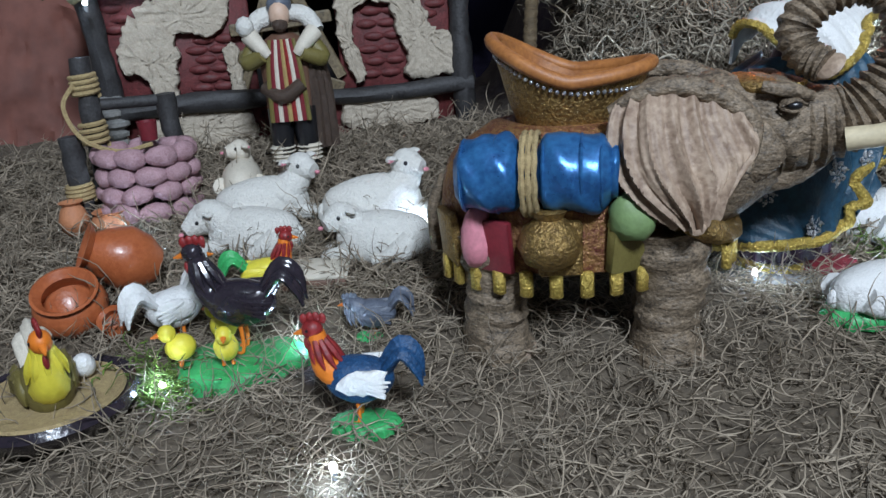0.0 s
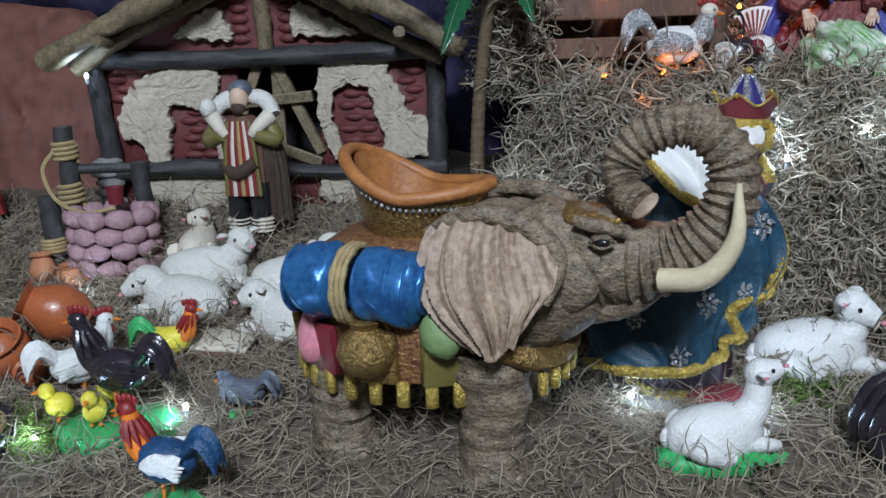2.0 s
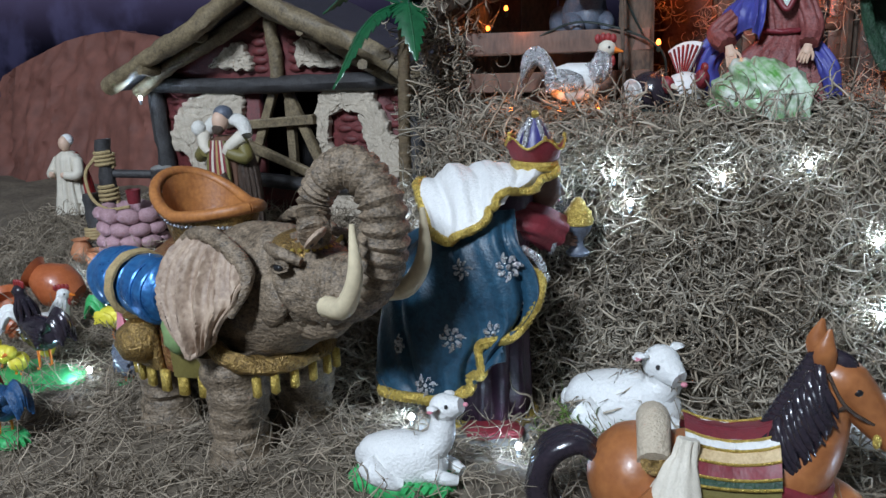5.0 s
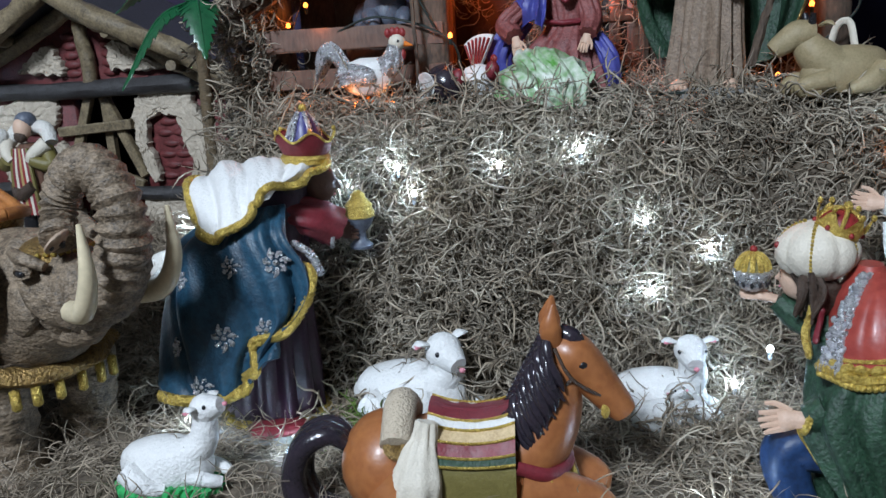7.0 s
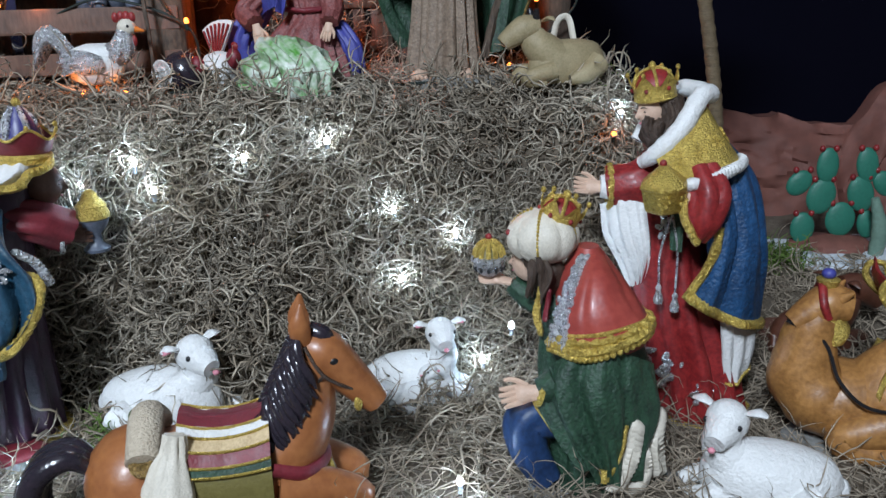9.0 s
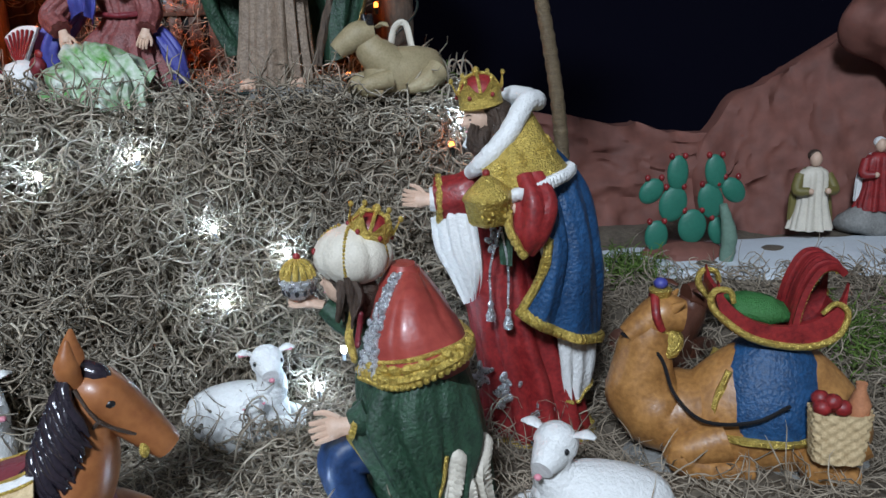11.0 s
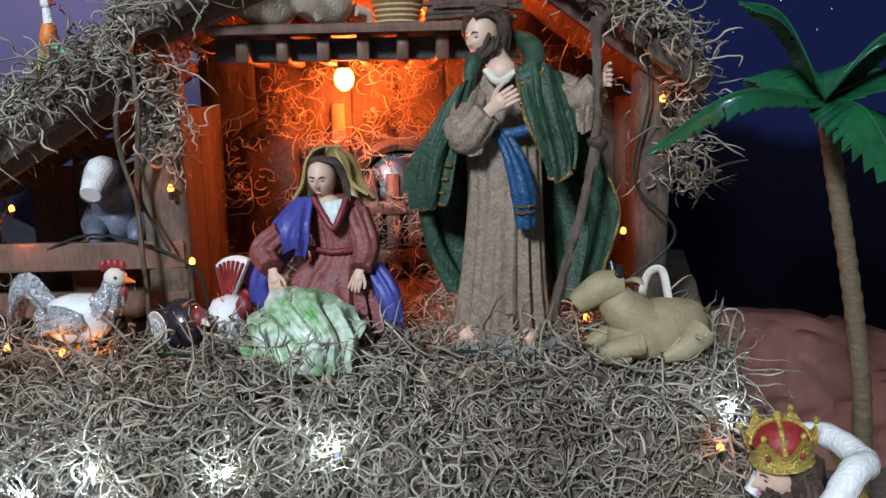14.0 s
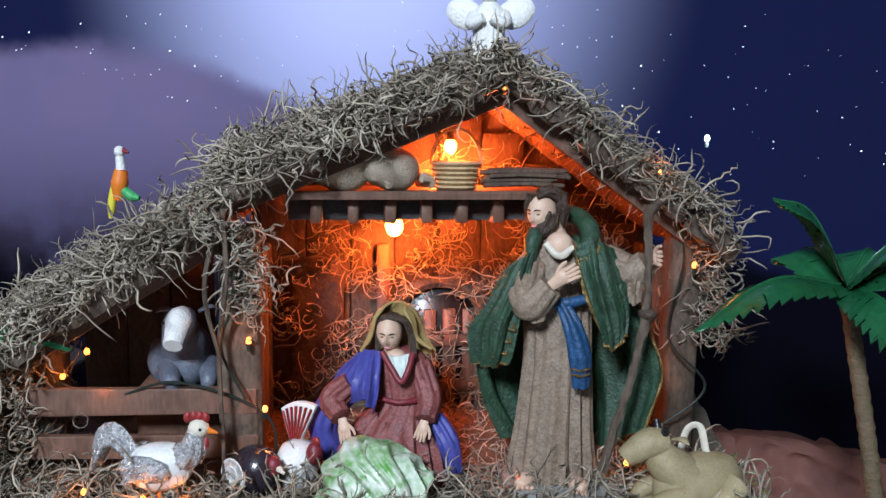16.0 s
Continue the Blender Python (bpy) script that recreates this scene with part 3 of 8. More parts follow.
crumpled("paper_rock", [(-0.95, 0.36), (-0.75, 0.42), (-0.6, 0.435), (-0.45, 0.415), (-0.38, 0.37), (-0.33, 0.30)], 0.86, 0.97,
         "crumpled brown paper mountain beside the cottage", 3)
crumpled("paper_rock", [(0.60, 0.27), (0.72, 0.275), (0.85, 0.265), (0.98, 0.24), (1.1, 0.25), (1.4, 0.26)], 1.0, 1.09,
         "low crumpled brown paper ridge behind the cactus", 7)
crumpled("paper_rock", [(0.99, 0.20), (1.03, 0.275), (1.12, 0.315), (1.2, 0.37), (1.3, 0.46), (1.5, 0.5)], 0.97, 1.06,
         "tall crumpled brown paper mountain", 12)

for bx, by, bz, br in ((1.21, 1.00, 0.375, 0.058), (1.29, 0.98, 0.33, 0.075)):
    put("paper_rock", Shape().ell((0, 0, 0), (br * 1.2, br * 0.8, br), rock_m, (8, 14, 20), 48, lump=0.55, fr=26), pose(bx, by, bz), "crumpled brown paper boulder on the mountain", "rock")

# ---- stable ----
SX, SY, SZ, SA = 0.312, 0.757, 0.329, 16.0
stable = thing("nativity_stable", pose(SX, SY, SZ, 0, 0, SA), "brown bark-covered wooden stable with a mossy roof, lit orange inside", "stable")


def plank(name, a, b, w, h, m, parent, label="", jit=0.0008, roll=(0, 0, 1)):
    """A timber from a to b, w wide and h high."""
    a, b = Vector(a), Vector(b)
    d = b - a
    up = Vector(roll)
    x_ = d.normalized()
    y_ = up.cross(x_).normalized()
    z_ = x_.cross(y_)
    rot = Matrix((x_, y_, z_)).transposed().to_euler()
    s = Shape().box((a + b) / 2, (d.length, w, h), m, [math.degrees(q) for q in rot], 0.1, jit)
    return part(name, s, parent, label, smooth=False)


# posts, walls
for u, v, w in ((-0.012, 0.0, 0.030), (0.345, 0.01, 0.026), (-0.165, 0.03, 0.022)):
    top = 0.20 if u > -0.1 else 0.11
    part("post", Shape().box((u, v, top / 2), (w, w, top), bark_m, jit=0.0015), stable)
n_b = 9
for i in range(n_b):
    a = -0.01 + i * 0.042
    d_ = a + 0.02 - 0.19
    top = 0.296 - (d_ * 0.70 if d_ > 0 else -d_ * 0.40)
    part("back_plank", Shape().box((a + 0.02, 0.15 + 0.002 * (i % 2), top / 2), (0.041, 0.008, top), bark_m, jit=0.0006), stable)
for u in (-0.018, 0.358):
    for i in range(3):
        part("side_plank", Shape().box((u + 0.012 if u < 0 else u, 0.04 + i * 0.045, 0.085), (0.008, 0.043, 0.17), bark_m, jit=0.0006), stable)
part("floor_board", Shape().box((0.09, 0.075, 0.0035), (0.54, 0.17, 0.007), wood_m), stable)
for i in range(3):
    part("lean_to_back_plank", Shape().box((-0.155 + i * 0.04, 0.15, 0.06 + i * 0.012), (0.039, 0.008, 0.12 + i * 0.024), bark_m, jit=0.0006), stable)
plank("rail", (-0.17, 0.0, 0.066), (-0.0, -0.012, 0.066), 0.008, 0.020, wood_m, stable)
plank("rail", (-0.17, 0.0, 0.030), (-0.0, -0.012, 0.030), 0.008, 0.018, wood_m, stable)
# roof slabs, boarded below and barked at the rim
AP = (0.190, 0.312)
for name, a, b in (("roof", (AP[0], AP[1]), (0.375, 0.180)), ("roof", (AP[0], AP[1]), (-0.02, 0.226)), ("lean_to_roof", (-0.020, 0.204), (-0.195, 0.098))):
    a3, b3 = (a[0], 0.075, a[1]), (b[0], 0.075, b[1])
    plank(name, a3, b3, 0.19, 0.008, wood_m, stable)
    s = Shape()
    p0, p1 = Vector((a[0], -0.022, a[1] + 0.002)), Vector((b[0], -0.022, b[1] + 0.002))
    s.tube([p0, p0.lerp(p1, 0.3) + Vector((0, 0, 0.003)), p0.lerp(p1, 0.7) - Vector((0, 0, 0.002)), p1], (0.010, 0.012, 0.010, 0.011), bark_m, 9, 40, lump=0.6)
    for q in range(9):
        c = p0.lerp(p1, (q + 0.5) / 9)
        ang = math.degrees(math.atan2(p0.z - p1.z, p1.x - p0.x))
        k = Shape().box((c.x, c.y - 0.004, c.z + random.uniform(-0.002, 0.003)), ((p1 - p0).length / 8.2, 0.012, random.uniform(0.013, 0.021)), bark_m, (random.uniform(-16, 16), ang + random.uniform(-4, 4), random.uniform(-8, 8)), 0.2, 0.0028)
        part("bark_chip", k, stable, smooth=False)
    plank("rafter", (a[0], -0.004, a[1] - 0.012), (b[0], -0.004, b[1] - 0.012), 0.008, 0.012, wood_m, stable)
# loft shelf with joist ends
plank("shelf", (0.022, 0.057, 0.223), (0.235, 0.057, 0.223), 0.116, 0.006, wood_m, stable)
for i in range(7):
    part("joist", Shape().box((0.045 + i * 0.029, 0.065, 0.210), (0.009, 0.11, 0.019), wood_m, jit=0.0005), stable)
plank("beam", (0.022, 0.03, 0.210), (0.25, 0.03, 0.210), 0.008, 0.016, darkwood_m, stable)
# arched door in the back wall
s = Shape()
arch = [(0.118, 0.14, 0.0)] + [(0.158 - 0.04 * math.cos(a), 0.14, 0.10 + 0.032 * math.sin(a)) for a in np.linspace(0, math.pi, 9)] + [(0.198, 0.14, 0.0)]
s.tube(arch, (0.006, 0.006), bark_m, 6, 36)
part("door_frame", s, stable)
# solid black panel stands in for the shade behind the door slats
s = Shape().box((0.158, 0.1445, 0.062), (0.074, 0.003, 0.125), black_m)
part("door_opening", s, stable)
for i in range(4):
    part("door_slat", Shape().box((0.130 + i * 0.019, 0.140, 0.055), (0.012, 0.004, 0.10), wood_m), stable)
for z in (0.03, 0.075):
    part("door_bar", Shape().box((0.158, 0.137, z), (0.074, 0.004, 0.012), wood_m), stable)
s = Shape()
outline = [(-0.02, 0.0), (0.368, 0.0), (0.368, 0.182), (0.19, 0.3085), (-0.02, 0.2225)]
s.rings([np.array([(a, v, b) for a, b in outline]) for v in (0.156, 0.162)], bark_m)
part("back_panel", s, stable, smooth=False)
# bark slabs and a pale jamb on the back wall
for u0, w_, h_ in ((0.040, 0.052, 0.158), (0.235, 0.050, 0.150)):
    ring_ = [(u0 - w_ / 2, 0.004)] + [(u0 - w_ / 2 * math.cos(a), h_ - 0.022 + 0.022 * math.sin(a)) for a in np.linspace(0, math.pi, 11)] + [(u0 + w_ / 2, 0.004)]
    c_ = np.array(ring_).mean(0)
    part("bark_slab", Shape().rings([np.array([(c_[0] + (a - c_[0]) * f + 0.0012 * noise.noise(Vector((a * 200, b * 200, f))), v_ + 0.002 * noise.noise(Vector((a * 120, b * 120, f * 5))), c_[1] + (b - c_[1]) * f) for a, b in ring_]) for f, v_ in ((1, 0.145), (1, 0.139), (0.9, 0.136), (0.6, 0.1355), (0.25, 0.136))], darkbark_m), stable, "dark arched bark slab")
part("jamb", Shape().box((0.104, 0.140, 0.085), (0.012, 0.010, 0.170), wood_m, jit=0.0006), stable, "worn wooden jamb")
# moss on the roof and on the corners
rng = np.random.default_rng(21)


def roof_points(n, a, b, v0, v1, th):
    f, v = rng.uniform(0, 1, n), rng.uniform(v0, v1, n)
    return np.stack([a[0] + (b[0] - a[0]) * f, v, a[1] + (b[1] - a[1]) * f + th], 1)


mw = np.array(stable.matrix_world)
fringe = []
for a, b, k in (((0.19, 0.322), (0.372, 0.192), 200), ((0.19, 0.322), (-0.02, 0.236), 260), ((-0.02, 0.216), (-0.20, 0.105), 300)):
    q = roof_points(k, a, b, -0.042, -0.030, 0.0)
    q[:, 2] -= rng.uniform(0, 1, k) ** 2 * 0.014
    fringe.append(q)
pts = np.concatenate([*fringe, roof_points(2600, (0.19, 0.318), (0.360, 0.200), -0.030, 0.13, 0.006), roof_points(3600, (0.19, 0.320), (-0.03, 0.234), -0.030, 0.13, 0.008),
                      roof_points(3400, (-0.01, 0.222), (-0.20, 0.105), -0.034, 0.14, 0.010),
                      np.stack([rng.normal(0.366, 0.009, 500), rng.uniform(-0.02, 0.05, 500), rng.uniform(0.10, 0.20, 500)], 1),
                      np.stack([rng.normal(-0.195, 0.018, 1000), rng.uniform(-0.02, 0.05, 1000), rng.uniform(-0.01, 0.11, 1000)], 1),
                      np.stack([rng.normal(-0.005, 0.008, 130), rng.uniform(-0.03, -0.018, 130), rng.uniform(0.13, 0.2, 130)], 1)])
pw = pts @ mw[:3, :3].T + mw[:3, 3]
nn = np.tile(np.array([[0, -0.35, 1.0]]), (len(pw), 1))
strands("roof_moss", pw, nn, 0.034, 0.0008, 1.0, 0.013, moss_m, 22, "grey curly dried moss heaped on the stable roof", droop=0.05)
bp = np.stack([rng.uniform(0.0, 0.34, 2600), rng.uniform(0.13, 0.142, 2600), rng.uniform(0.0, 0.27, 2600)], 1)
ok = (np.sin(bp[:, 0] * 70) * np.sin(bp[:, 2] * 60 + 1) > -0.15) & (bp[:, 2] < 0.27 - abs(bp[:, 0] - 0.178) * 0.6)
fl = np.stack([rng.uniform(0.0, 0.35, 700), rng.uniform(-0.03, 0.13, 700), np.full(700, 0.008)], 1)
bp = np.concatenate([bp[ok], fl]) @ mw[:3, :3].T + mw[:3, 3]
strands("stable_moss", bp, np.tile(np.array([[0.2, -1.0, 0.4]]), (len(bp), 1)), 0.03, 0.0006, 0.5, 0.006, moss_m, 23, "dried moss strewn on the stable wall and floor")


def led(place, amber=False, power=None):
    ob = thing("string_light", Matrix.Translation(place), "tiny glowing amber bulb on a wire" if amber else "tiny glowing white LED bulb on a clear wire",
               "string light", "amber string lights" if amber else "white string lights")
    part("bulb", Shape().ell((0, 0, 0), (0.0022, 0.0022, 0.003), amber_m if amber else led_m, n=8), ob)
    part("socket", Shape().lathe((0, 0, -0.008), ((0.0014, 0), (0.0018, 0.002), (0.0018, 0.006)), wire_m if amber else foil_m, 8), ob)
    lamp("string_light_glow", "POINT", Vector(place) + Vector((0, -0.012, 0.007)), power or (0.008 if amber else 0.066), (1, 0.28, 0.06) if amber else (0.52, 0.74, 1.0), 0.004)


def bulb_at(u, v, z, r, energy):
    p = stable.matrix_world @ Vector((u, v, z))
    ob = thing("light_bulb", Matrix.Translation(p), "small glowing orange bulb inside the stable", "light bulb")
    part("glass", Shape().ell((0, 0, 0), (r, r, r * 1.2), bulb_m, n=12), ob)
    part("socket", Shape().lathe((0, 0, r), ((r * 0.6, 0), (r * 0.6, 0.008)), black_m, 12), ob)
    lamp("light_bulb_glow", "POINT", p + Vector((0.004, -0.006, -0.012)), energy, (1.0, 0.16, 0.03), 0.008)


bulb_at(0.112, 0.105, 0.190, 0.0085, 1.25)
bulb_at(0.165, 0.12, 0.262, 0.006, 2.0)

# ---- cottage ----
cottage = thing("toy_cottage", pose(-0.145, 0.775, 0.193, 0, 0, 8), "half-timbered toy cottage with broken plaster over red bricks", "toy house")
W, D, HB = 0.185, 0.13, 0.165
part("wall_core", Shape().box((-0.105, 0.02, HB / 2), (0.15, 0.012, HB), brick_m), cottage)
part("wall_core", Shape().box((0.12, 0.02, HB / 2), (0.13, 0.012, HB), brick_m), cottage)
part("sill_wall", Shape().box((0.012, 0.02, 0.024), (0.09, 0.012, 0.048), brick_m), cottage)
part("side_wall", Shape().box((-0.178, 0.08, HB / 2), (0.012, 0.13, HB), brick_m), cottage)
part("side_wall", Shape().box((0.182, 0.08, HB / 2), (0.012, 0.13, HB), brick_m), cottage)
part("back_wall", Shape().box((0, 0.145, HB / 2), (0.36, 0.012, HB), darkwood_m), cottage)
s = Shape()
s.rings([np.array([(-0.185, yv, HB), (0.185, yv, HB), (0.005, yv, 0.255)]) for yv in (0.012, 0.024)], brick_m)
part("gable_wall", s, cottage, smooth=False)


def blob(name, pts, y0, m, th=0.009):
    """A lumpy plaster patch with an uneven edge."""
    ring = spline(pts + [pts[0]], 120)[:-1]
    c = ring.mean(0)
    rr = []
    for f, yy_ in ((1.0, y0), (1.0, y0 - th * 0.6), (0.965, y0 - th), (0.86, y0 - th * 1.1), (0.72, y0 - th), (0.56, y0 - th * 1.1), (0.40, y0 - th), (0.22, y0 - th * 1.1), (0.06, y0 - th)):
        q = c + (ring - c) * f
        rr.append(np.array([(a + 0.0045 * noise.noise(Vector((a * 110, b * 110, 2))) + 0.0022 * noise.noise(Vector((a * 330, b * 330, 2))), yy_ - 0.0028 * abs(noise.noise(Vector((a * 170, b * 170, 3)))) - 0.0012 * noise.noise(Vector((a * 420, b * 420, 3))), b + 0.0045 * noise.noise(Vector((a * 110, b * 110, 9))) + 0.0022 * noise.noise(Vector((a * 330, b * 330, 9))))
                            for a, b in q]))
    part(name, Shape().rings(rr, m), cottage)


blob("plaster_patch", [(-0.138, 0.140), (-0.112, 0.153), (-0.060, 0.157), (-0.050, 0.132), (-0.066, 0.114), (-0.100, 0.116), (-0.130, 0.122)], 0.013, plaster_m)
blob("plaster_patch", [(-0.142, 0.136), (-0.108, 0.124), (-0.102, 0.100), (-0.106, 0.080), (-0.112, 0.054), (-0.130, 0.056), (-0.136, 0.074), (-0.158, 0.092), (-0.156, 0.112)], 0.0115, plaster_m)
blob("plaster_patch", [(-0.058, 0.100), (-0.047, 0.102), (-0.044, 0.055), (-0.056, 0.053)], 0.013, plaster_m)
blob("plaster_patch", [(0.058, 0.150), (0.072, 0.158), (0.122, 0.160), (0.130, 0.142), (0.114, 0.130), (0.090, 0.134), (0.070, 0.128), (0.056, 0.132)], 0.013, plaster_m)
blob("plaster_patch", [(0.055, 0.140), (0.073, 0.136), (0.070, 0.100), (0.080, 0.060), (0.070, 0.053), (0.062, 0.070), (0.054, 0.100)], 0.0115, plaster_m)
blob("plaster_patch", [(0.108, 0.138), (0.128, 0.144), (0.146, 0.122), (0.150, 0.104), (0.172, 0.090), (0.176, 0.060), (0.150, 0.052), (0.120, 0.056), (0.124, 0.080), (0.114, 0.100)], 0.0115, plaster_m)
blob("plaster_patch", [(-0.14, 0.038), (-0.05, 0.038), (-0.045, 0.005), (-0.135, 0.006)], 0.013, plaster_m)
blob("plaster_patch", [(0.05, 0.036), (0.14, 0.036), (0.145, 0.006), (0.06, 0.006)], 0.013, plaster_m)
blob("plaster_patch", [(-0.095, 0.185), (-0.05, 0.215), (-0.035, 0.20), (-0.03, 0.183)], 0.011, plaster_m)
blob("plaster_patch", [(0.03, 0.184), (0.035, 0.215), (0.055, 0.212), (0.10, 0.184)], 0.011, plaster_m)
for i in range(12):
    for j in range(2):
        bx, bz = (-0.085 + j * 0.021 + (i % 2) * 0.008, 0.062 + (i % 6) * 0.0092) if i < 6 else (0.086 + j * 0.020 + (i % 2) * 0.006, 0.060 + (i % 6) * 0.0125)
        part("brick", Shape().ell((bx, 0.0135, bz), (0.0115, 0.004, 0.0046), brick_m, n=8, lump=0.15), cottage)
for i in range(5):
    for sx in (-0.022, 0.028):
        part("brick", Shape().ell((sx, 0.011, 0.182 + i * 0.0105), (0.011, 0.004, 0.005), brick_m, n=8, lump=0.15), cottage)
for i in range(4):
    part("brick", Shape().ell((-0.158 + (i % 2) * 0.008, 0.0135, 0.125 + i * 0.0098), (0.011, 0.004, 0.0046), brick_m, n=8, lump=0.15), cottage)
    part("brick", Shape().ell((0.15 + (i % 2) * 0.008, 0.0135, 0.115 + i * 0.0098), (0.011, 0.004, 0.0046), brick_m, n=8, lump=0.15), cottage)


def log(name, a, b, r, m, parent, lump=0.25):
    a, b = np.array(a, float), np.array(b, float)
    s = Shape().tube([a, a + (b - a) * 0.35 + np.random.normal(0, r * 0.25, 3), a + (b - a) * 0.7 + np.random.normal(0, r * 0.25, 3), b], (r, r * 1.1, r * 0.95, r), m, 8, 18, lump=lump)
    return part(name, s, parent)


log("tie_beam", (-0.195, 0.0, 0.168), (0.195, 0.0, 0.166), 0.010, darkwood_m, cottage)
log("sill_beam", (-0.185, 0.0, 0.046), (0.19, 0.0, 0.044), 0.009, darkwood_m, cottage)
log("corner_post", (-0.178, 0.006, 0.0), (-0.178, 0.006, 0.17), 0.011, darkwood_m, cottage)
log("corner_post", (0.182, 0.006, 0.0), (0.182, 0.006, 0.17), 0.011, darkwood_m, cottage)
log("king_post", (0.004, 0.004, 0.17), (0.004, 0.004, 0.25), 0.008, beam_m, cottage)
for i in range(6):
    part("corner_stone", Shape().ell((-0.176 + 0.003 * (i % 2), -0.004, 0.006 + i * 0.0105), (0.017, 0.013, 0.0065), stone_m, n=9, lump=0.2), cottage)
for a, b in (((-0.05, 0.012, 0.05), (-0.005, 0.012, 0.16)), ((0.055, 0.012, 0.06), (0.01, 0.012, 0.16)), ((-0.05, 0.006, 0.115), (0.05, 0.006, 0.122)), ((-0.045, 0.006, 0.09), (0.055, 0.006, 0.05)), ((0.012, 0.016, 0.045), (0.012, 0.016, 0.16))):
    plank("brace", a, b, 0.008, 0.011, beam_m, cottage)
for sx in (-1, 1):
    plank("roof_slab", (0.002 * sx, 0.055, 0.272), (0.210 * sx, 0.055, 0.166), 0.19, 0.012, darkwood_m, cottage, roll=(0, 0, 1))
    log("verge", (0.0, -0.045, 0.272), (0.208 * sx, -0.045, 0.166), 0.011, beam_m, cottage, 0.4)
    log("rafter", (0.0, -0.012, 0.252), (0.19 * sx, -0.012, 0.158), 0.009, beam_m, cottage)
    for f in (0.35, 0.7):
        log("purlin_end", (0.21 * sx * f, -0.055, 0.262 - 0.108 * f), (0.21 * sx * f, 0.0, 0.258 - 0.108 * f), 0.006, beam_m, cottage)

# ---- the elephant ----
E_ = thing("elephant_figurine", pose(0.065, 0.437, 0.112, 0, 0, -15), "brown resin elephant figurine with raised trunk, carrying a howdah and bundles", "elephant figurine")
s = Shape()
s.loft([(0.056, 0, 0, 0.06, 0.036), (0.070, 0, 0, 0.078, 0.046), (0.09, 0, 0, 0.082, 0.05), (0.118, 0.002, 0, 0.076, 0.046), (0.138, 0.01, 0, 0.055, 0.032), (0.146, 0.012, 0, 0.03, 0.016)], ele_m, 28, 18, fold=0.012, waves=13)
s.tube([(0.06, 0, 0.105), (0.09, 0, 0.118), (0.115, 0, 0.13)], (0.042, 0.038, 0.03), ele_m, 16, 10)
part("body", s, E_)
s = Shape()
s.tube([(0.066, 0, 0.130), (0.098, 0, 0.136), (0.126, 0, 0.137), (0.150, 0, 0.141), (0.162, 0, 0.143)], (0.036, 0.033, 0.028, 0.021, 0.016), ele_m, 30, 40, flat=1.05, lump=0.16, ridge=0.012, rn=17)
s.ell((0.104, 0, 0.153), (0.030, 0.025, 0.0125), ele_m, (0, 10, 0), n=20, lump=0.12)
for sy in (-1, 1):
    s.tube([(0.112, 0.027 * sy, 0.165), (0.126, 0.028 * sy, 0.1625), (0.140, 0.022 * sy, 0.1575)], (0.003, 0.0048, 0.003), ele_m, 8, 12, lump=0.2)
    s.ell((0.108, 0.026 * sy, 0.128), (0.018, 0.008, 0.018), ele_m, n=16, lump=0.2, fr=70)
    s.ell((0.128, 0.0285 * sy, 0.1545), (0.0070, 0.0035, 0.0042), ele_m, n=12)
    s.ell((0.1290, 0.0322 * sy, 0.1545), (0.0044, 0.0022, 0.0024), black_m, n=10)
    s.tube([(0.121, 0.0315 * sy, 0.1535), (0.1285, 0.0332 * sy, 0.1575), (0.136, 0.0290 * sy, 0.1545)], (0.0008, 0.0012, 0.0008), ele_m, 6, 10)
    s.tube([(0.122, 0.0315 * sy, 0.1528), (0.1285, 0.0330 * sy, 0.1512), (0.135, 0.0290 * sy, 0.1530)], (0.0008, 0.0010, 0.0008), ele_m, 6, 10)
part("head", s, E_)
part("lower_jaw", Shape().tube([(0.098, 0, 0.114), (0.122, 0, 0.110), (0.144, 0, 0.115), (0.160, 0, 0.123)], (0.020, 0.015, 0.010, 0.0045), ele_m, 16, 20, lump=0.14, ridge=0.02, rn=9), E_)
part("back_hump", Shape().ell((0.054, 0, 0.146), (0.030, 0.030, 0.0225), ele_m, n=20, lump=0.14, fr=60), E_)
s = Shape()
loop = [(0.125, 0, 0.135), (0.155, 0, 0.138), (0.176, 0, 0.148), (0.192, 0, 0.170), (0.192, 0, 0.198), (0.172, 0, 0.216), (0.148, 0, 0.211), (0.133, -0.002, 0.194), (0.137, -0.008, 0.179), (0.147, -0.015, 0.1735)]
s.tube(loop, (0.026, 0.021, 0.0175, 0.015, 0.0135, 0.0125, 0.0118, 0.011, 0.010, 0.0098), ele_m, 14, 150, ridge=0.105, rn=34)
part("trunk", s, E_)
s = Shape().ell((0.1490, -0.0165, 0.1730), (0.003, 0.0095, 0.0095), ear_m, rot=(0, 45, 30), n=12)
for k in (-1, 1):
    s.ell((0.1515, -0.0185 + 0.0035 * k, 0.1715), (0.002, 0.002, 0.003), black_m, n=6)
part("trunk_tip", s, E_, "pale pinkish trunk tip with two nostrils")
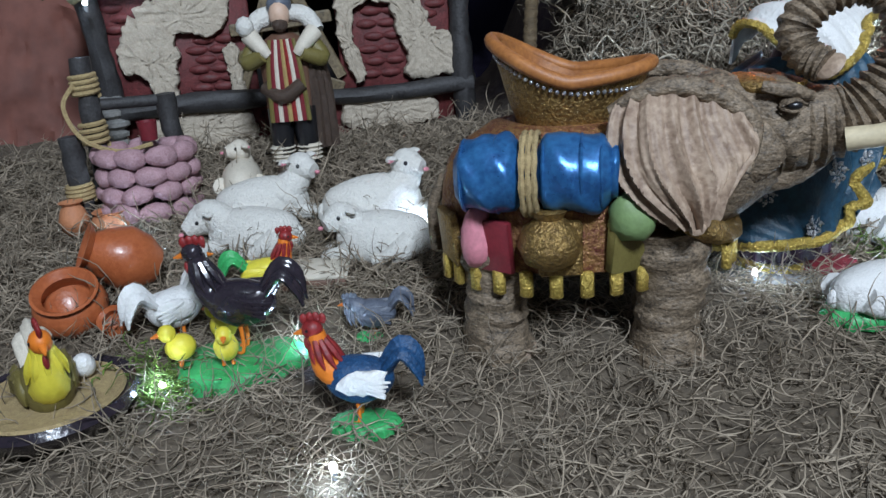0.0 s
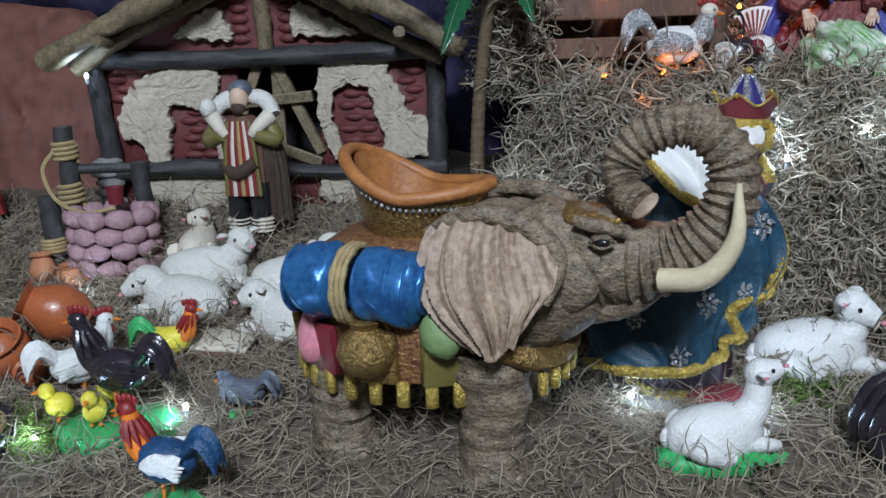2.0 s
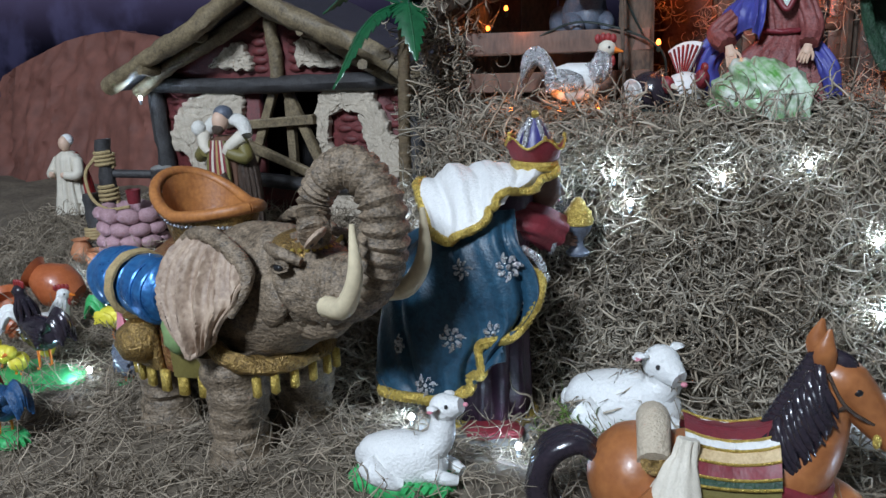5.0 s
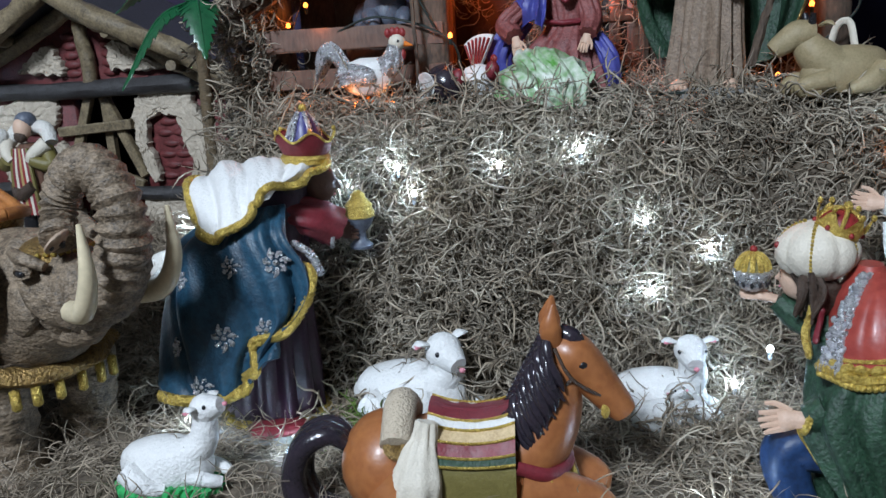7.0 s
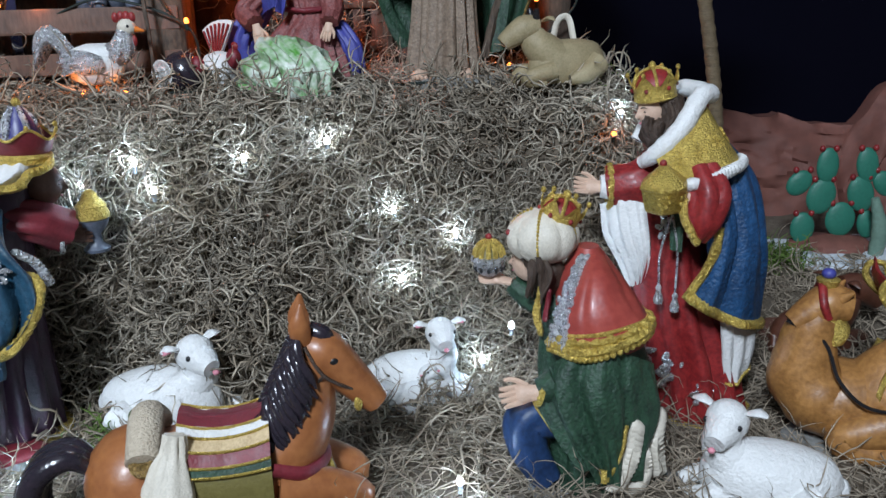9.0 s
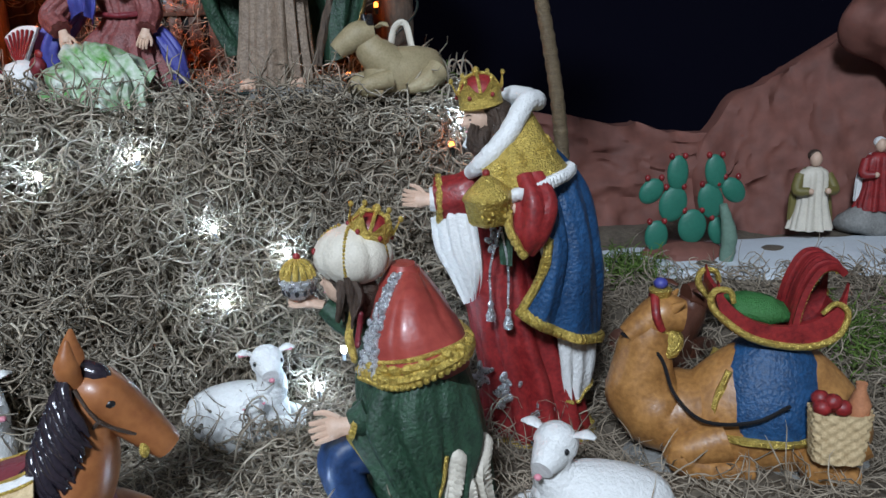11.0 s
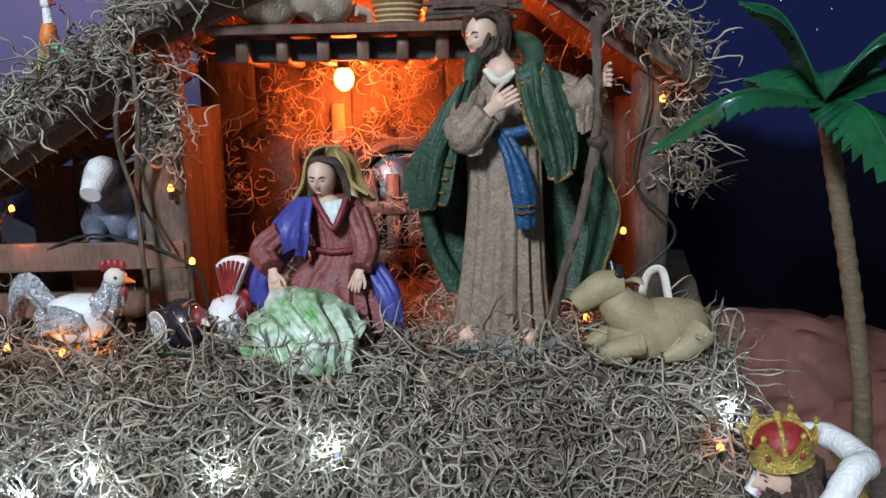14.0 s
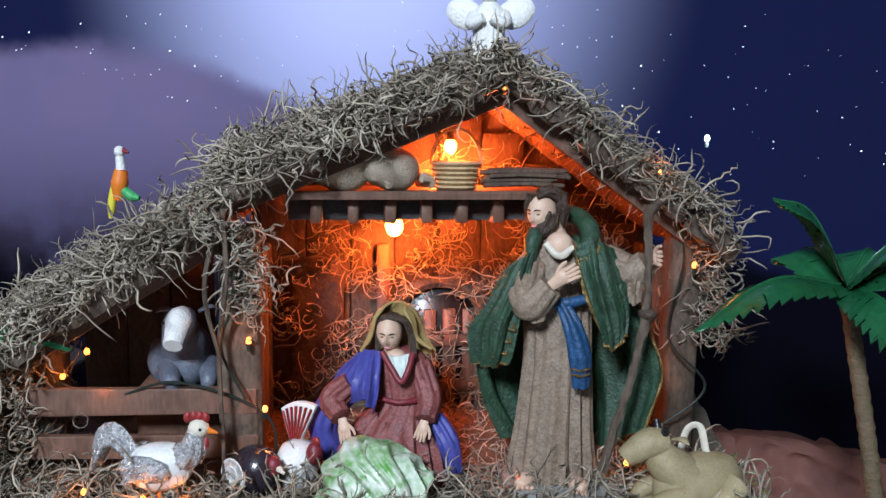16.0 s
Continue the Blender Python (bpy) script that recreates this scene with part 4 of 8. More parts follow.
for sy in (-1, 1):
    part("tusk", Shape().tube([(0.160, 0.020 * sy, 0.132), (0.184, 0.026 * sy, 0.138), (0.198, 0.028 * sy, 0.160), (0.198, 0.028 * sy, 0.190)], (0.007, 0.0066, 0.005, 0.0016), ivory_m, 10, 18), E_, "smooth ivory-coloured tusk")
    # ear: a heavy ribbed flap hanging from a rolled upper edge
    f_ = lambda a, b, c: (a, -sy * b, c)
    s = Shape()
    s.sheet([[f_(0.032, -0.042, 0.160), f_(0.052, -0.042, 0.167), f_(0.076, -0.040, 0.166), f_(0.102, -0.040, 0.153)],
             [f_(0.029, -0.052, 0.147), f_(0.052, -0.060, 0.150), f_(0.078, -0.050, 0.147), f_(0.106, -0.046, 0.143)],
             [f_(0.031, -0.058, 0.129), f_(0.053, -0.069, 0.128), f_(0.079, -0.062, 0.126), f_(0.105, -0.051, 0.131)],
             [f_(0.044, -0.061, 0.112), f_(0.058, -0.069, 0.111), f_(0.077, -0.067, 0.110), f_(0.096, -0.056, 0.119)],
             [f_(0.066, -0.061, 0.098), f_(0.070, -0.065, 0.095), f_(0.077, -0.066, 0.094), f_(0.087, -0.060, 0.102)]], ear_m, 84, 40, 0.0040 * sy, 6.5, 0.7, 0.4, 0.0024 * sy, 1.5)
    lf, lo, rt, tp = s.edge
    s.tube(lf[::5] + lo[::9] + rt[::-5], (0.0018, 0.0018), ear_m, 8, 90, lump=0.35)
    part("ear", s, E_, "broad pale ribbed ear")
    part("ear_roll", Shape().tube([f_(0.028, -0.042, 0.157), f_(0.050, -0.043, 0.167), f_(0.076, -0.041, 0.1675), f_(0.102, -0.039, 0.153), f_(0.107, -0.043, 0.140), f_(0.102, -0.053, 0.122)], (0.003, 0.005, 0.006, 0.006, 0.0045, 0.0022), ele_m, 14, 40, lump=0.3), E_)
for x_, y_, r in ((0.062, -0.030, 0.0225), (0.062, 0.030, 0.0225), (-0.045, -0.028, 0.0225), (-0.045, 0.028, 0.0225)):
    s = Shape().tube([(x_, y_, 0.085), (x_ + 0.003, y_, 0.05), (x_, y_, 0.022), (x_ + 0.002, y_, -0.006)], (r * 1.15, r * 0.95, r * 0.88, r * 1.12), ele_m, 16, 26, ridge=0.045, rn=7, lump=0.14)
    leg_ = part("leg", s, E_)
    for k in (-1, 0, 1):
        part("toenail", Shape().ell((x_ + r * (1.0 - 0.12 * abs(k)), y_ + 0.010 * k, 0.001), (0.004, 0.005, 0.005), ear_m, n=9), leg_)
part("tail", Shape().tube([(-0.078, 0, 0.11), (-0.088, 0, 0.09), (-0.088, 0, 0.06)], (0.005, 0.004, 0.004), ele_m, 8, 12), E_)
s = Shape()
s.loft([(0.063, -0.003, 0, 0.076, 0.056), (0.088, -0.003, 0, 0.079, 0.057), (0.125, 0.0, 0, 0.074, 0.051), (0.146, 0.004, 0, 0.05, 0.03)], brocade_m, 36, 12, fold=0.02, waves=11)
part("saddle_cloth", s, E_, "maroon and gold brocade saddle cloth")
for i in range(11):
    a = radians(205 + i * 13)
    part("tassel", Shape().box((-0.003 + 0.080 * math.cos(a), 0.059 * math.sin(a), 0.057), (0.008, 0.005, 0.017), gold_m, (0, 0, math.degrees(a) + 90), 0.25), E_, "gold tassel")
for i, c in enumerate((antique_m, maroon_m, antique_m, olive_m)):
    a = radians(212 + i * 30)
    s = Shape().box((-0.003 + 0.080 * math.cos(a), 0.060 * math.sin(a), 0.080), (0.026, 0.006, 0.034), c, (6, 0, math.degrees(a) + 90), 0.2, 0.0008)
    part("brocade_panel", s, E_, "embossed metallic brocade")
part("hanging_pot", Shape().lathe((-0.006, -0.062, 0.068), ((0.004, 0), (0.015, 0.006), (0.019, 0.016), (0.016, 0.026), (0.008, 0.032), (0.011, 0.037), (0.009, 0.038)), antique_m, 20), E_, "embossed bronze pot")
part("green_pouch", Shape().ell((0.040, -0.056, 0.098), (0.014, 0.012, 0.015), mat("pale_green_cloth", (0.20, 0.30, 0.12), 0.6), n=14, lump=0.3, fr=90), E_, "pale green cloth bundle")
part("pink_pouch", Shape().ell((-0.052, -0.048, 0.085), (0.010, 0.010, 0.020), pink_m, n=12, lump=0.3), E_, "pink cloth bundle")
for a, b in ((-0.060, -0.019), (-0.013, 0.031)):
    s = Shape()
    s.tube([(a, -0.053, 0.124), (a + 0.006, -0.053, 0.124), ((a + b) / 2, -0.053, 0.124), (b - 0.008, -0.053, 0.124), (b, -0.053, 0.124)], (0.013, 0.0215, 0.0235, 0.022, 0.014), satin_m, 36, 30, lump=0.22)
    roll_ = part("bedroll", s, E_, "shiny satin-blue rolled bundle")
    for xs in (a + 0.005, (a + b) / 2 + 0.004, b - 0.007):
        r_ = 0.0222 if xs < b - 0.01 and xs > a + 0.01 else 0.0205
        part("seam", Shape().tube([(xs, -0.053 + r_ * math.cos(w), 0.124 + r_ * math.sin(w)) for w in np.linspace(0, 6.3, 18)], (0.0011, 0.0011), satin_m, 5, 36), roll_)
    coil = [(b + 0.0012 - 0.0003 * w, -0.053 + (0.0165 - 0.00085 * w) * math.cos(w), 0.124 + (0.0165 - 0.00085 * w) * math.sin(w)) for w in np.linspace(0, 17, 40)]
    part("rolled_end", Shape().tube(coil, (0.0022, 0.0024, 0.0018), satin_m, 7, 110, lump=0.2), roll_)
for q in (-1.4, 0, 1.4):
    ring = [(-0.016 + 0.0025 * q, -0.053 + 0.0235 * math.cos(w), 0.124 + 0.0235 * math.sin(w)) for w in np.linspace(0, 6.3, 20)]
    part("rope_binding", Shape().tube(ring, (0.0019, 0.0019), rope_m, 6, 40, ridge=0.2, rn=30), E_, "twisted gold rope")
# howdah: a bucket seat with a padded leather rim
s = Shape()
n = 32
u = np.linspace(0, 2 * math.pi, n, endpoint=False)
rimz = 0.1715 + 0.024 * np.clip(-np.cos(u), 0, 1) ** 1.3 + 0.006 * np.clip(np.cos(u), 0, 1) ** 2
rows = []
for sc, zf in ((0.72, 0.0), (0.86, 0.35), (0.98, 0.75), (1.05, 1.0)):
    rows.append(np.stack([0.005 + 0.046 * sc * np.cos(u), (0.031 - 0.006 * np.cos(u)) * sc * np.sin(u), 0.142 + (rimz - 0.142) * zf], 1))
outer = rows
inner = [np.stack([0.002 + (r[:, 0] - 0.002) * 0.86, r[:, 1] * 0.86, np.maximum(r[:, 2], 0.146)], 1) for r in rows[::-1]]
inner.append(np.stack([0.002 + (rows[0][:, 0] - 0.002) * 0.03, rows[0][:, 1] * 0.03, np.full(n, 0.146)], 1))
s.rings(outer, antique_m, ends=False)
part("howdah_body", s, E_, "embossed bronze howdah side")
part("howdah_seat", Shape().rings(inner, leather_m, ends=False), E_, "tan leather bucket seat")
rim = [(0.005 + 0.048 * math.cos(a), (0.0325 - 0.006 * math.cos(a)) * math.sin(a), 0.1725 + 0.024 * max(0, -math.cos(a)) ** 1.3 + 0.006 * max(0, math.cos(a)) ** 2) for a in np.linspace(0, 2 * math.pi, 25)]
part("howdah_rim", Shape().tube(rim, (0.0044, 0.0044), leather_m, 10, 72), E_, "padded tan leather rim")
part("stud_row", Shape().beads([(0.005 + 0.0465 * math.cos(a), (0.0325 - 0.006 * math.cos(a)) * math.sin(a), 0.1655 + 0.022 * max(0, -math.cos(a)) ** 1.3) for a in np.linspace(3.3, 6.1, 12)], 0.0014, silver_m, 34), E_, "row of silver studs")
s = Shape().ell((0.118, 0, 0.1605), (0.022, 0.023, 0.0075), antique_m, (0, 14, 0), 20, lump=0.12, fr=120)
s.beads([(0.126, -0.023, 0.1625), (0.140, 0, 0.1625), (0.126, 0.023, 0.1625)], 0.0018, gold_m, 14)
part("head_cloth", s, E_, "small embossed bronze forehead cloth edged in gold")
s = Shape().tube([(0.055, -0.048, 0.098), (0.085, -0.044, 0.085), (0.10, -0.02, 0.078), (0.10, 0.02, 0.078), (0.085, 0.044, 0.085)], (0.005, 0.0065, 0.0065, 0.0065, 0.005), antique_m, 8, 40, lump=0.4)
collar = part("breast_collar", s, E_, "bronze breast collar with gold tassels")
for i in range(6):
    a = -0.9 + i * 0.36
    part("tassel", Shape().box((0.085 + 0.018 * math.cos(a), 0.044 * math.sin(a), 0.066), (0.006, 0.006, 0.016), gold_m, (0, 0, 0), 0.3), collar, "gold tassel")


# ---- statuettes of people, each one plain mesh ----
def statue(name, m, s, label):
    return put(name, s, m, label, "figurine")


def crown_on(s, c, r, tilt, inner):
    e = np.array(Euler([radians(a) for a in tilt]).to_matrix())
    u = np.linspace(0, 2 * math.pi, 60, endpoint=False)
    point = np.abs(np.cos(u * 3)) ** 2.5
    rows = []
    for rr, z, p in ((0.90, 0, 0), (1.02, 0.0012, 0), (0.98, 0.0025, 0), (1.0, 0.004, 0), (0.97, 0.0052, 0), (1.03, 0.009, 0.003), (1.16, 0.011, 0.007), (1.12, 0.0108, 0.007), (0.96, 0.008, 0.003), (0.88, 0.004, 0)):
        rows.append(np.stack([r * rr * np.cos(u), r * rr * np.sin(u), z + p * point], 1) @ e.T + np.array(c))
    s.rings(rows, gold_m)
    s.ell(Vector(c) + Vector(e @ V(0, 0, 0.009)), (r * 0.92, r * 0.92, r * 0.8), inner, tilt, 16, lump=0.08)
    for i in range(6):
        a = i * math.pi / 3
        s.ell(np.array(c) + e @ V(r * 1.17 * math.cos(a), r * 1.17 * math.sin(a), 0.0192), (0.0016, 0.0016, 0.0019), gold_m, n=7)
        s.ell(np.array(c) + e @ V(r * 1.03 * math.cos(a), r * 1.03 * math.sin(a), 0.0085), (0.0014, 0.0014, 0.0016), red_m, n=6)
    for a in (0, math.pi / 2):
        s.tube([np.array(c) + e @ V(r * 0.95 * math.cos(a) * q, r * 0.95 * math.sin(a) * q, 0.0095 + r * 0.84 * math.sqrt(max(0, 1 - q * q))) for q in np.linspace(-1, 1, 9)], (0.0012, 0.0012), gold_m, 6, 18)
    s.ell(np.array(c) + e @ V(0, 0, 0.0105 + r * 0.85), (0.0026, 0.0026, 0.0032), gold_m, n=10)


def hem(s, ring, r, m, n=60, close=False):
    pts = list(ring) + ([ring[0]] if close else [])
    s.tube(pts, (r, r), m, 6, n, lump=0.5)


def braid(s, ring, r, m, n=60):
    """A flat embossed braid: a lumpy band with a row of beads on it."""
    pts = spline(list(ring)[:: max(1, len(ring) // 14)] + [ring[-1]], n)
    s.tube(pts, (r, r), m, 7, n, lump=0.55)
    for p in pts[::2]:
        s.ell(p, (r * 1.12, r * 1.12, r * 1.12), m, n=6, lump=0.4, fr=400)


def head(s, c, r, m, turn=0, nod=0, lids=None):
    """A face that looks along -y: brow, nose, lips and chin pressed out of a ball."""
    e = np.array(Euler((radians(nod), 0, radians(turn)), "XYZ").to_matrix())
    n = 40
    u = np.linspace(0, 2 * math.pi, n, endpoint=False)
    rows = []
    for a in np.linspace(0.05, math.pi - 0.05, 30):
        p = np.stack([np.sin(a) * np.cos(u), np.sin(a) * np.sin(u), np.full(n, -math.cos(a))], 1)
        front = np.clip(-p[:, 1] * 2, 0, 1)

        def bump(x0, z0, sx, sz):
            return np.exp(-((p[:, 0] - x0) / sx) ** 2 - ((p[:, 2] - z0) / sz) ** 2)
        d = 0.30 * bump(0, -0.12, 0.11, 0.13) + 0.16 * bump(0, 0.10, 0.09, 0.22) - 0.11 * (bump(-0.34, 0.12, 0.17, 0.11) + bump(0.34, 0.12, 0.17, 0.11)) + 0.05 * (bump(-0.32, 0.30, 0.24, 0.08) + bump(0.32, 0.30, 0.24, 0.08))
        d = d + 0.09 * bump(0, -0.42, 0.20, 0.05) + 0.09 * bump(0, -0.54, 0.18, 0.05) - 0.04 * bump(0, -0.48, 0.2, 0.025) + 0.12 * bump(0, -0.78, 0.2, 0.12) + 0.05 * (bump(-0.45, -0.2, 0.2, 0.2) + bump(0.45, -0.2, 0.2, 0.2))
        w = np.where(p[:, 2] < 0, 0.80 + 0.10 * p[:, 2], 0.80)
        q = np.stack([p[:, 0] * w, p[:, 1] * 0.92 - d * front, p[:, 2] * 1.16], 1) * r
        rows.append(q @ e.T + np.array(c))
    s.rings(rows, m)
    for k in (-1, 1):
        s.ell(np.array(c) + e @ (V(0.285 * k, -0.76, 0.10) * r), (r * 0.15, r * 0.07, r * 0.045), lids or hair_m, (nod, 0, turn), 8)
        s.tube([np.array(c) + e @ (V(x_ * k, -y_, z_) * r) for x_, y_, z_ in ((0.10, 0.88, 0.30), (0.28, 0.86, 0.38), (0.46, 0.74, 0.32))], (r * 0.035, r * 0.045, r * 0.02), lids or hair_m, 5, 8)
    s.ell(np.array(c) + e @ (V(0, -0.92, -0.56) * r), (r * 0.19, r * 0.06, r * 0.065), pink_m if lids is None else red_m, (nod, 0, turn), 8)


def locks(s, path, spread, r, m, n, seed):
    """Wavy strands of hair that follow path."""
    rg = random.Random(seed)
    for i in range(n):
        o = V(rg.uniform(-1, 1), rg.uniform(-1, 1), rg.uniform(-0.6, 0.6)) * spread
        ph = rg.uniform(0, 6)
        pts = [np.array(p) + o + V(math.sin(j * 1.7 + ph), math.cos(j * 1.9 + ph), 0) * spread * 0.35 for j, p in enumerate(path)]
        s.tube(pts, (r, r * 1.1, r * 0.4), m, 6, 14, ridge=0.12, rn=5)


def hand_on(s, wrist, palm_, tip, m, r=0.0052, up=(0, 0, 1)):
    """A hand: wrist, palm and four fingers with a thumb."""
    w, p, t = V(*wrist), V(*palm_), V(*tip)
    d = (t - p) / (np.linalg.norm(t - p) + 1e-9)
    a = np.cross(d, up)
    a /= np.linalg.norm(a) + 1e-9
    b = np.cross(a, d)
    s.tube([w, (w + p) / 2, p, p + d * r * 0.6], (r * 0.75, r * 0.85, r * 1.1, r * 0.9), m, 10, 12, flat=0.55, side=a)
    L = np.linalg.norm(t - p)
    for k in range(4):
        o = b * r * (0.75 - 0.5 * k)
        s.tube([p + o + d * r * 0.2, p + o * 1.1 + d * L * 0.6 + a * r * 0.1, p + o * 1.25 + d * L * (1.0 - 0.08 * abs(k - 1.3)) - a * r * 0.1], (r * 0.32, r * 0.29, r * 0.2), m, 6, 8)
    s.tube([p - d * r * 0.6 + b * r * 0.6, p + b * r * 1.5 + d * r * 0.5, p + b * r * 1.7 + d * r * 1.5], (r * 0.36, r * 0.3, r * 0.2), m, 6, 8)


def emblem(s, f, w, r, m):
    """An embossed flower of raised dots and leaves on the sheet last made, at the fraction f across and w down."""
    G, N = s.grid
    i, j = int(w * (len(G) - 1)), int(f * (len(G[0]) - 1))
    c, nn = G[i, j] + N[i, j] * 0.0004, N[i, j]
    a = np.cross(nn, (0, 0, 1))
    a /= np.linalg.norm(a) + 1e-9
    b = np.cross(a, nn)
    s.ell(c, (r * 0.2, r * 0.2, r * 0.2), m, n=8)
    for q in range(7):
        t = 2 * math.pi * q / 7
        s.tube([c + (a * math.cos(t) + b * math.sin(t)) * r * 0.3, c + (a * math.cos(t + 0.15) + b * math.sin(t + 0.15)) * r * 0.65, c + (a * math.cos(t + 0.4) + b * math.sin(t + 0.4)) * r * (1.0 if q % 2 else 0.8)], (r * 0.10, r * 0.17, r * 0.06), m, 6, 7)
        s.ell(c + (a * math.cos(t + 0.5) + b * math.sin(t + 0.5)) * r * 0.62, (r * 0.09,) * 3, m, n=6)


# standing king in red and blue
s = Shape()
s.loft([(-0.022, 0.012, 0, 0.038, 0.031), (0.02, 0.008, 0, 0.034, 0.029), (0.06, -0.003, 0, 0.029, 0.027), (0.10, -0.010, 0.004, 0.027, 0.025), (0.14, -0.014, 0.008, 0.023, 0.023), (0.170, -0.014, 0.012, 0.014, 0.016)], red_m, 60, 30, fold=0.10, waves=6)
braid(s, [(0.012 + 0.039 * math.cos(a), 0.032 * math.sin(a), -0.019 + 0.002 * math.sin(5 * a)) for a in np.linspace(0, 6.28, 24)], 0.0036, gold_m, 70)
s.sheet([[(0.0218, -0.0260, 0.0724), (0.0363, -0.0240, 0.0656), (0.0538, -0.0020, 0.0572), (0.04, 0.03, 0.06)], [(0.0258, -0.0260, 0.0424), (0.0414, -0.0200, 0.0378), (0.0538, -0.0020, 0.0321), (0.04, 0.03, 0.03)], [(0.0303, -0.0240, 0.0115), (0.0390, -0.0180, 0.0086), (0.0501, -0.0040, 0.0164), (0.04, 0.026, 0.01)]], white_m, 40, 20, 0.0018, 4)
hem(s, s.edge[1], 0.0016, gold_m, 40)
s.sheet([[(-0.0018, -0.0140, 0.1843), (0.0125, -0.0140, 0.1863), (0.0201, 0.0100, 0.1847), (0.0, 0.032, 0.19)],
         [(0.0075, -0.0360, 0.1544), (0.0297, -0.0260, 0.1602), (0.0450, 0.0000, 0.1517), (0.02, 0.046, 0.150)],
         [(0.0144, -0.0440, 0.1302), (0.0380, -0.0320, 0.1220), (0.0549, 0.0000, 0.1046), (0.03, 0.05, 0.110)],
         [(0.0072, -0.0460, 0.1028), (0.0330, -0.0360, 0.0888), (0.0565, 0.0000, 0.0763), (0.03, 0.05, 0.080)],
         [(-0.0020, -0.0440, 0.0829), (0.0246, -0.0380, 0.0651), (0.0564, -0.0040, 0.0492), (0.032, 0.047, 0.050)]], blue_m, 60, 44, 0.0042, 3.2, 0.4, 0.6)
lf, lo, rt, tp = s.edge
braid(s, lo, 0.0032, gold_m, 70)
braid(s, lf[22:], 0.0028, gold_m, 36)
s.sheet([[(-0.0572, 0.0040, 0.1350), (-0.0442, -0.0100, 0.1425), (-0.0280, -0.0120, 0.1389)], [(-0.0543, 0.0020, 0.1145), (-0.0416, -0.0140, 0.1169), (-0.0252, -0.0200, 0.1145)], [(-0.0440, 0.0000, 0.0941), (-0.0355, -0.0140, 0.0965), (-0.0249, -0.0180, 0.0978)], [(-0.0362, -0.0040, 0.0767), (-0.0318, -0.0100, 0.0798), (-0.0273, -0.0140, 0.0842)]], white_m, 40, 30, 0.0022, 4, 1.0, 0.5, 0.003)
s.tube([(-0.012, 0.015, 0.162), (-0.0304, 0.0000, 0.1517), (-0.0509, 0.0040, 0.1477)], (0.013, 0.015, 0.0145), red_m, 20, 16, fold=0.05)
braid(s, [V(-0.0509, 0.0040, 0.1477) +0.0145*c_ for c_ in (V(0, math.cos(a), math.sin(a)) for a in np.linspace(0, 6.28, 14))], 0.0022, gold_m, 36)
s.tube([(-0.0488, 0.0040, 0.1477), (-0.0572, 0.0040, 0.1477)], (0.010, 0.008), white_m, 12, 5)
hand_on(s, (-0.0551, 0.0040, 0.1477), (-0.0635, 0.0050, 0.1475), (-0.0761, 0.0060, 0.1494), skin_m, 0.0055, (0, 0.6, 1))
s.sheet([[(-0.0259, -0.0180, 0.1768), (-0.0094, -0.0220, 0.1916), (0.0078, -0.0120, 0.2044), (0.004, 0.024, 0.207)], [(-0.0228, -0.0360, 0.1662), (0.0012, -0.0380, 0.1773), (0.0202, -0.0200, 0.1832), (0.018, 0.034, 0.178)], [(-0.0196, -0.0450, 0.1564), (0.0010, -0.0480, 0.1609), (0.0297, -0.0260, 0.1682), (0.028, 0.046, 0.160)]], gold_m, 50, 24, 0.0012, 5)
for f_ in (0.18, 0.36, 0.54, 0.7):
    emblem(s, f_, 0.45, 0.0065, gold_m)
low = s.edge[1]
for p in spline(list(low), 46):
    s.ell(p, (0.0046, 0.0046, 0.0042), white_m, n=9, lump=0.5, fr=260)
s.tube([(-0.0308, -0.0100, 0.1672), (-0.0235, -0.0220, 0.1755), (-0.0084, -0.0220, 0.1916), (0.0046, -0.0130, 0.2107), (0.0130, 0.0020, 0.2101), (0.000, 0.026, 0.212), (-0.014, 0.036, 0.200), (-0.030, 0.030, 0.176)], (0.0045, 0.006, 0.0065, 0.0065, 0.0065, 0.006, 0.006, 0.0045), white_m, 12, 60, ridge=0.04, rn=44)
head(s, (-0.0229, 0.0020, 0.2001), 0.0118, skin_m, -66, 8)
s.ell((-0.0140, 0.0040, 0.2009), (0.0115, 0.013, 0.0150), hair_m, n=16, lump=0.3, fr=170)
s.ell((-0.0234, -0.0020, 0.1855), (0.0085, 0.010, 0.0110), hair_m, (0, 14, 0), 14, lump=0.3, fr=190)
locks(s, [(-0.0268, -0.0040, 0.1952), (-0.0261, -0.0060, 0.1871), (-0.0205, -0.0100, 0.1785)], 0.0045, 0.0018, hair_m, 12, 3)
locks(s, [(-0.0136, -0.0060, 0.2068), (-0.0113, -0.0100, 0.1980), (-0.0147, -0.0120, 0.1880)], 0.0040, 0.0018, hair_m, 10, 4)
crown_on(s, (-0.0219, 0.0020, 0.2075), 0.0142, (4, -9, 0), red_m)
s.tube([(0.0016, -0.0360, 0.1662), (0.0052, -0.0460, 0.1518), (0.0024, -0.0500, 0.1366), (-0.0014, -0.0500, 0.1242)], (0.011, 0.0135, 0.0115, 0.006), red_m, 20, 20, fold=0.08, waves=5)
braid(s, [(-0.0113, -0.0520, 0.1580), (-0.0123, -0.0570, 0.1478), (-0.0089, -0.0590, 0.1361), (-0.0031, -0.0580, 0.1255)], 0.0026, gold_m, 26)
hand_on(s, (-0.0052, -0.0500, 0.1518), (-0.0130, -0.0510, 0.1492), (-0.0248, -0.0530, 0.1468), skin_m, 0.005)
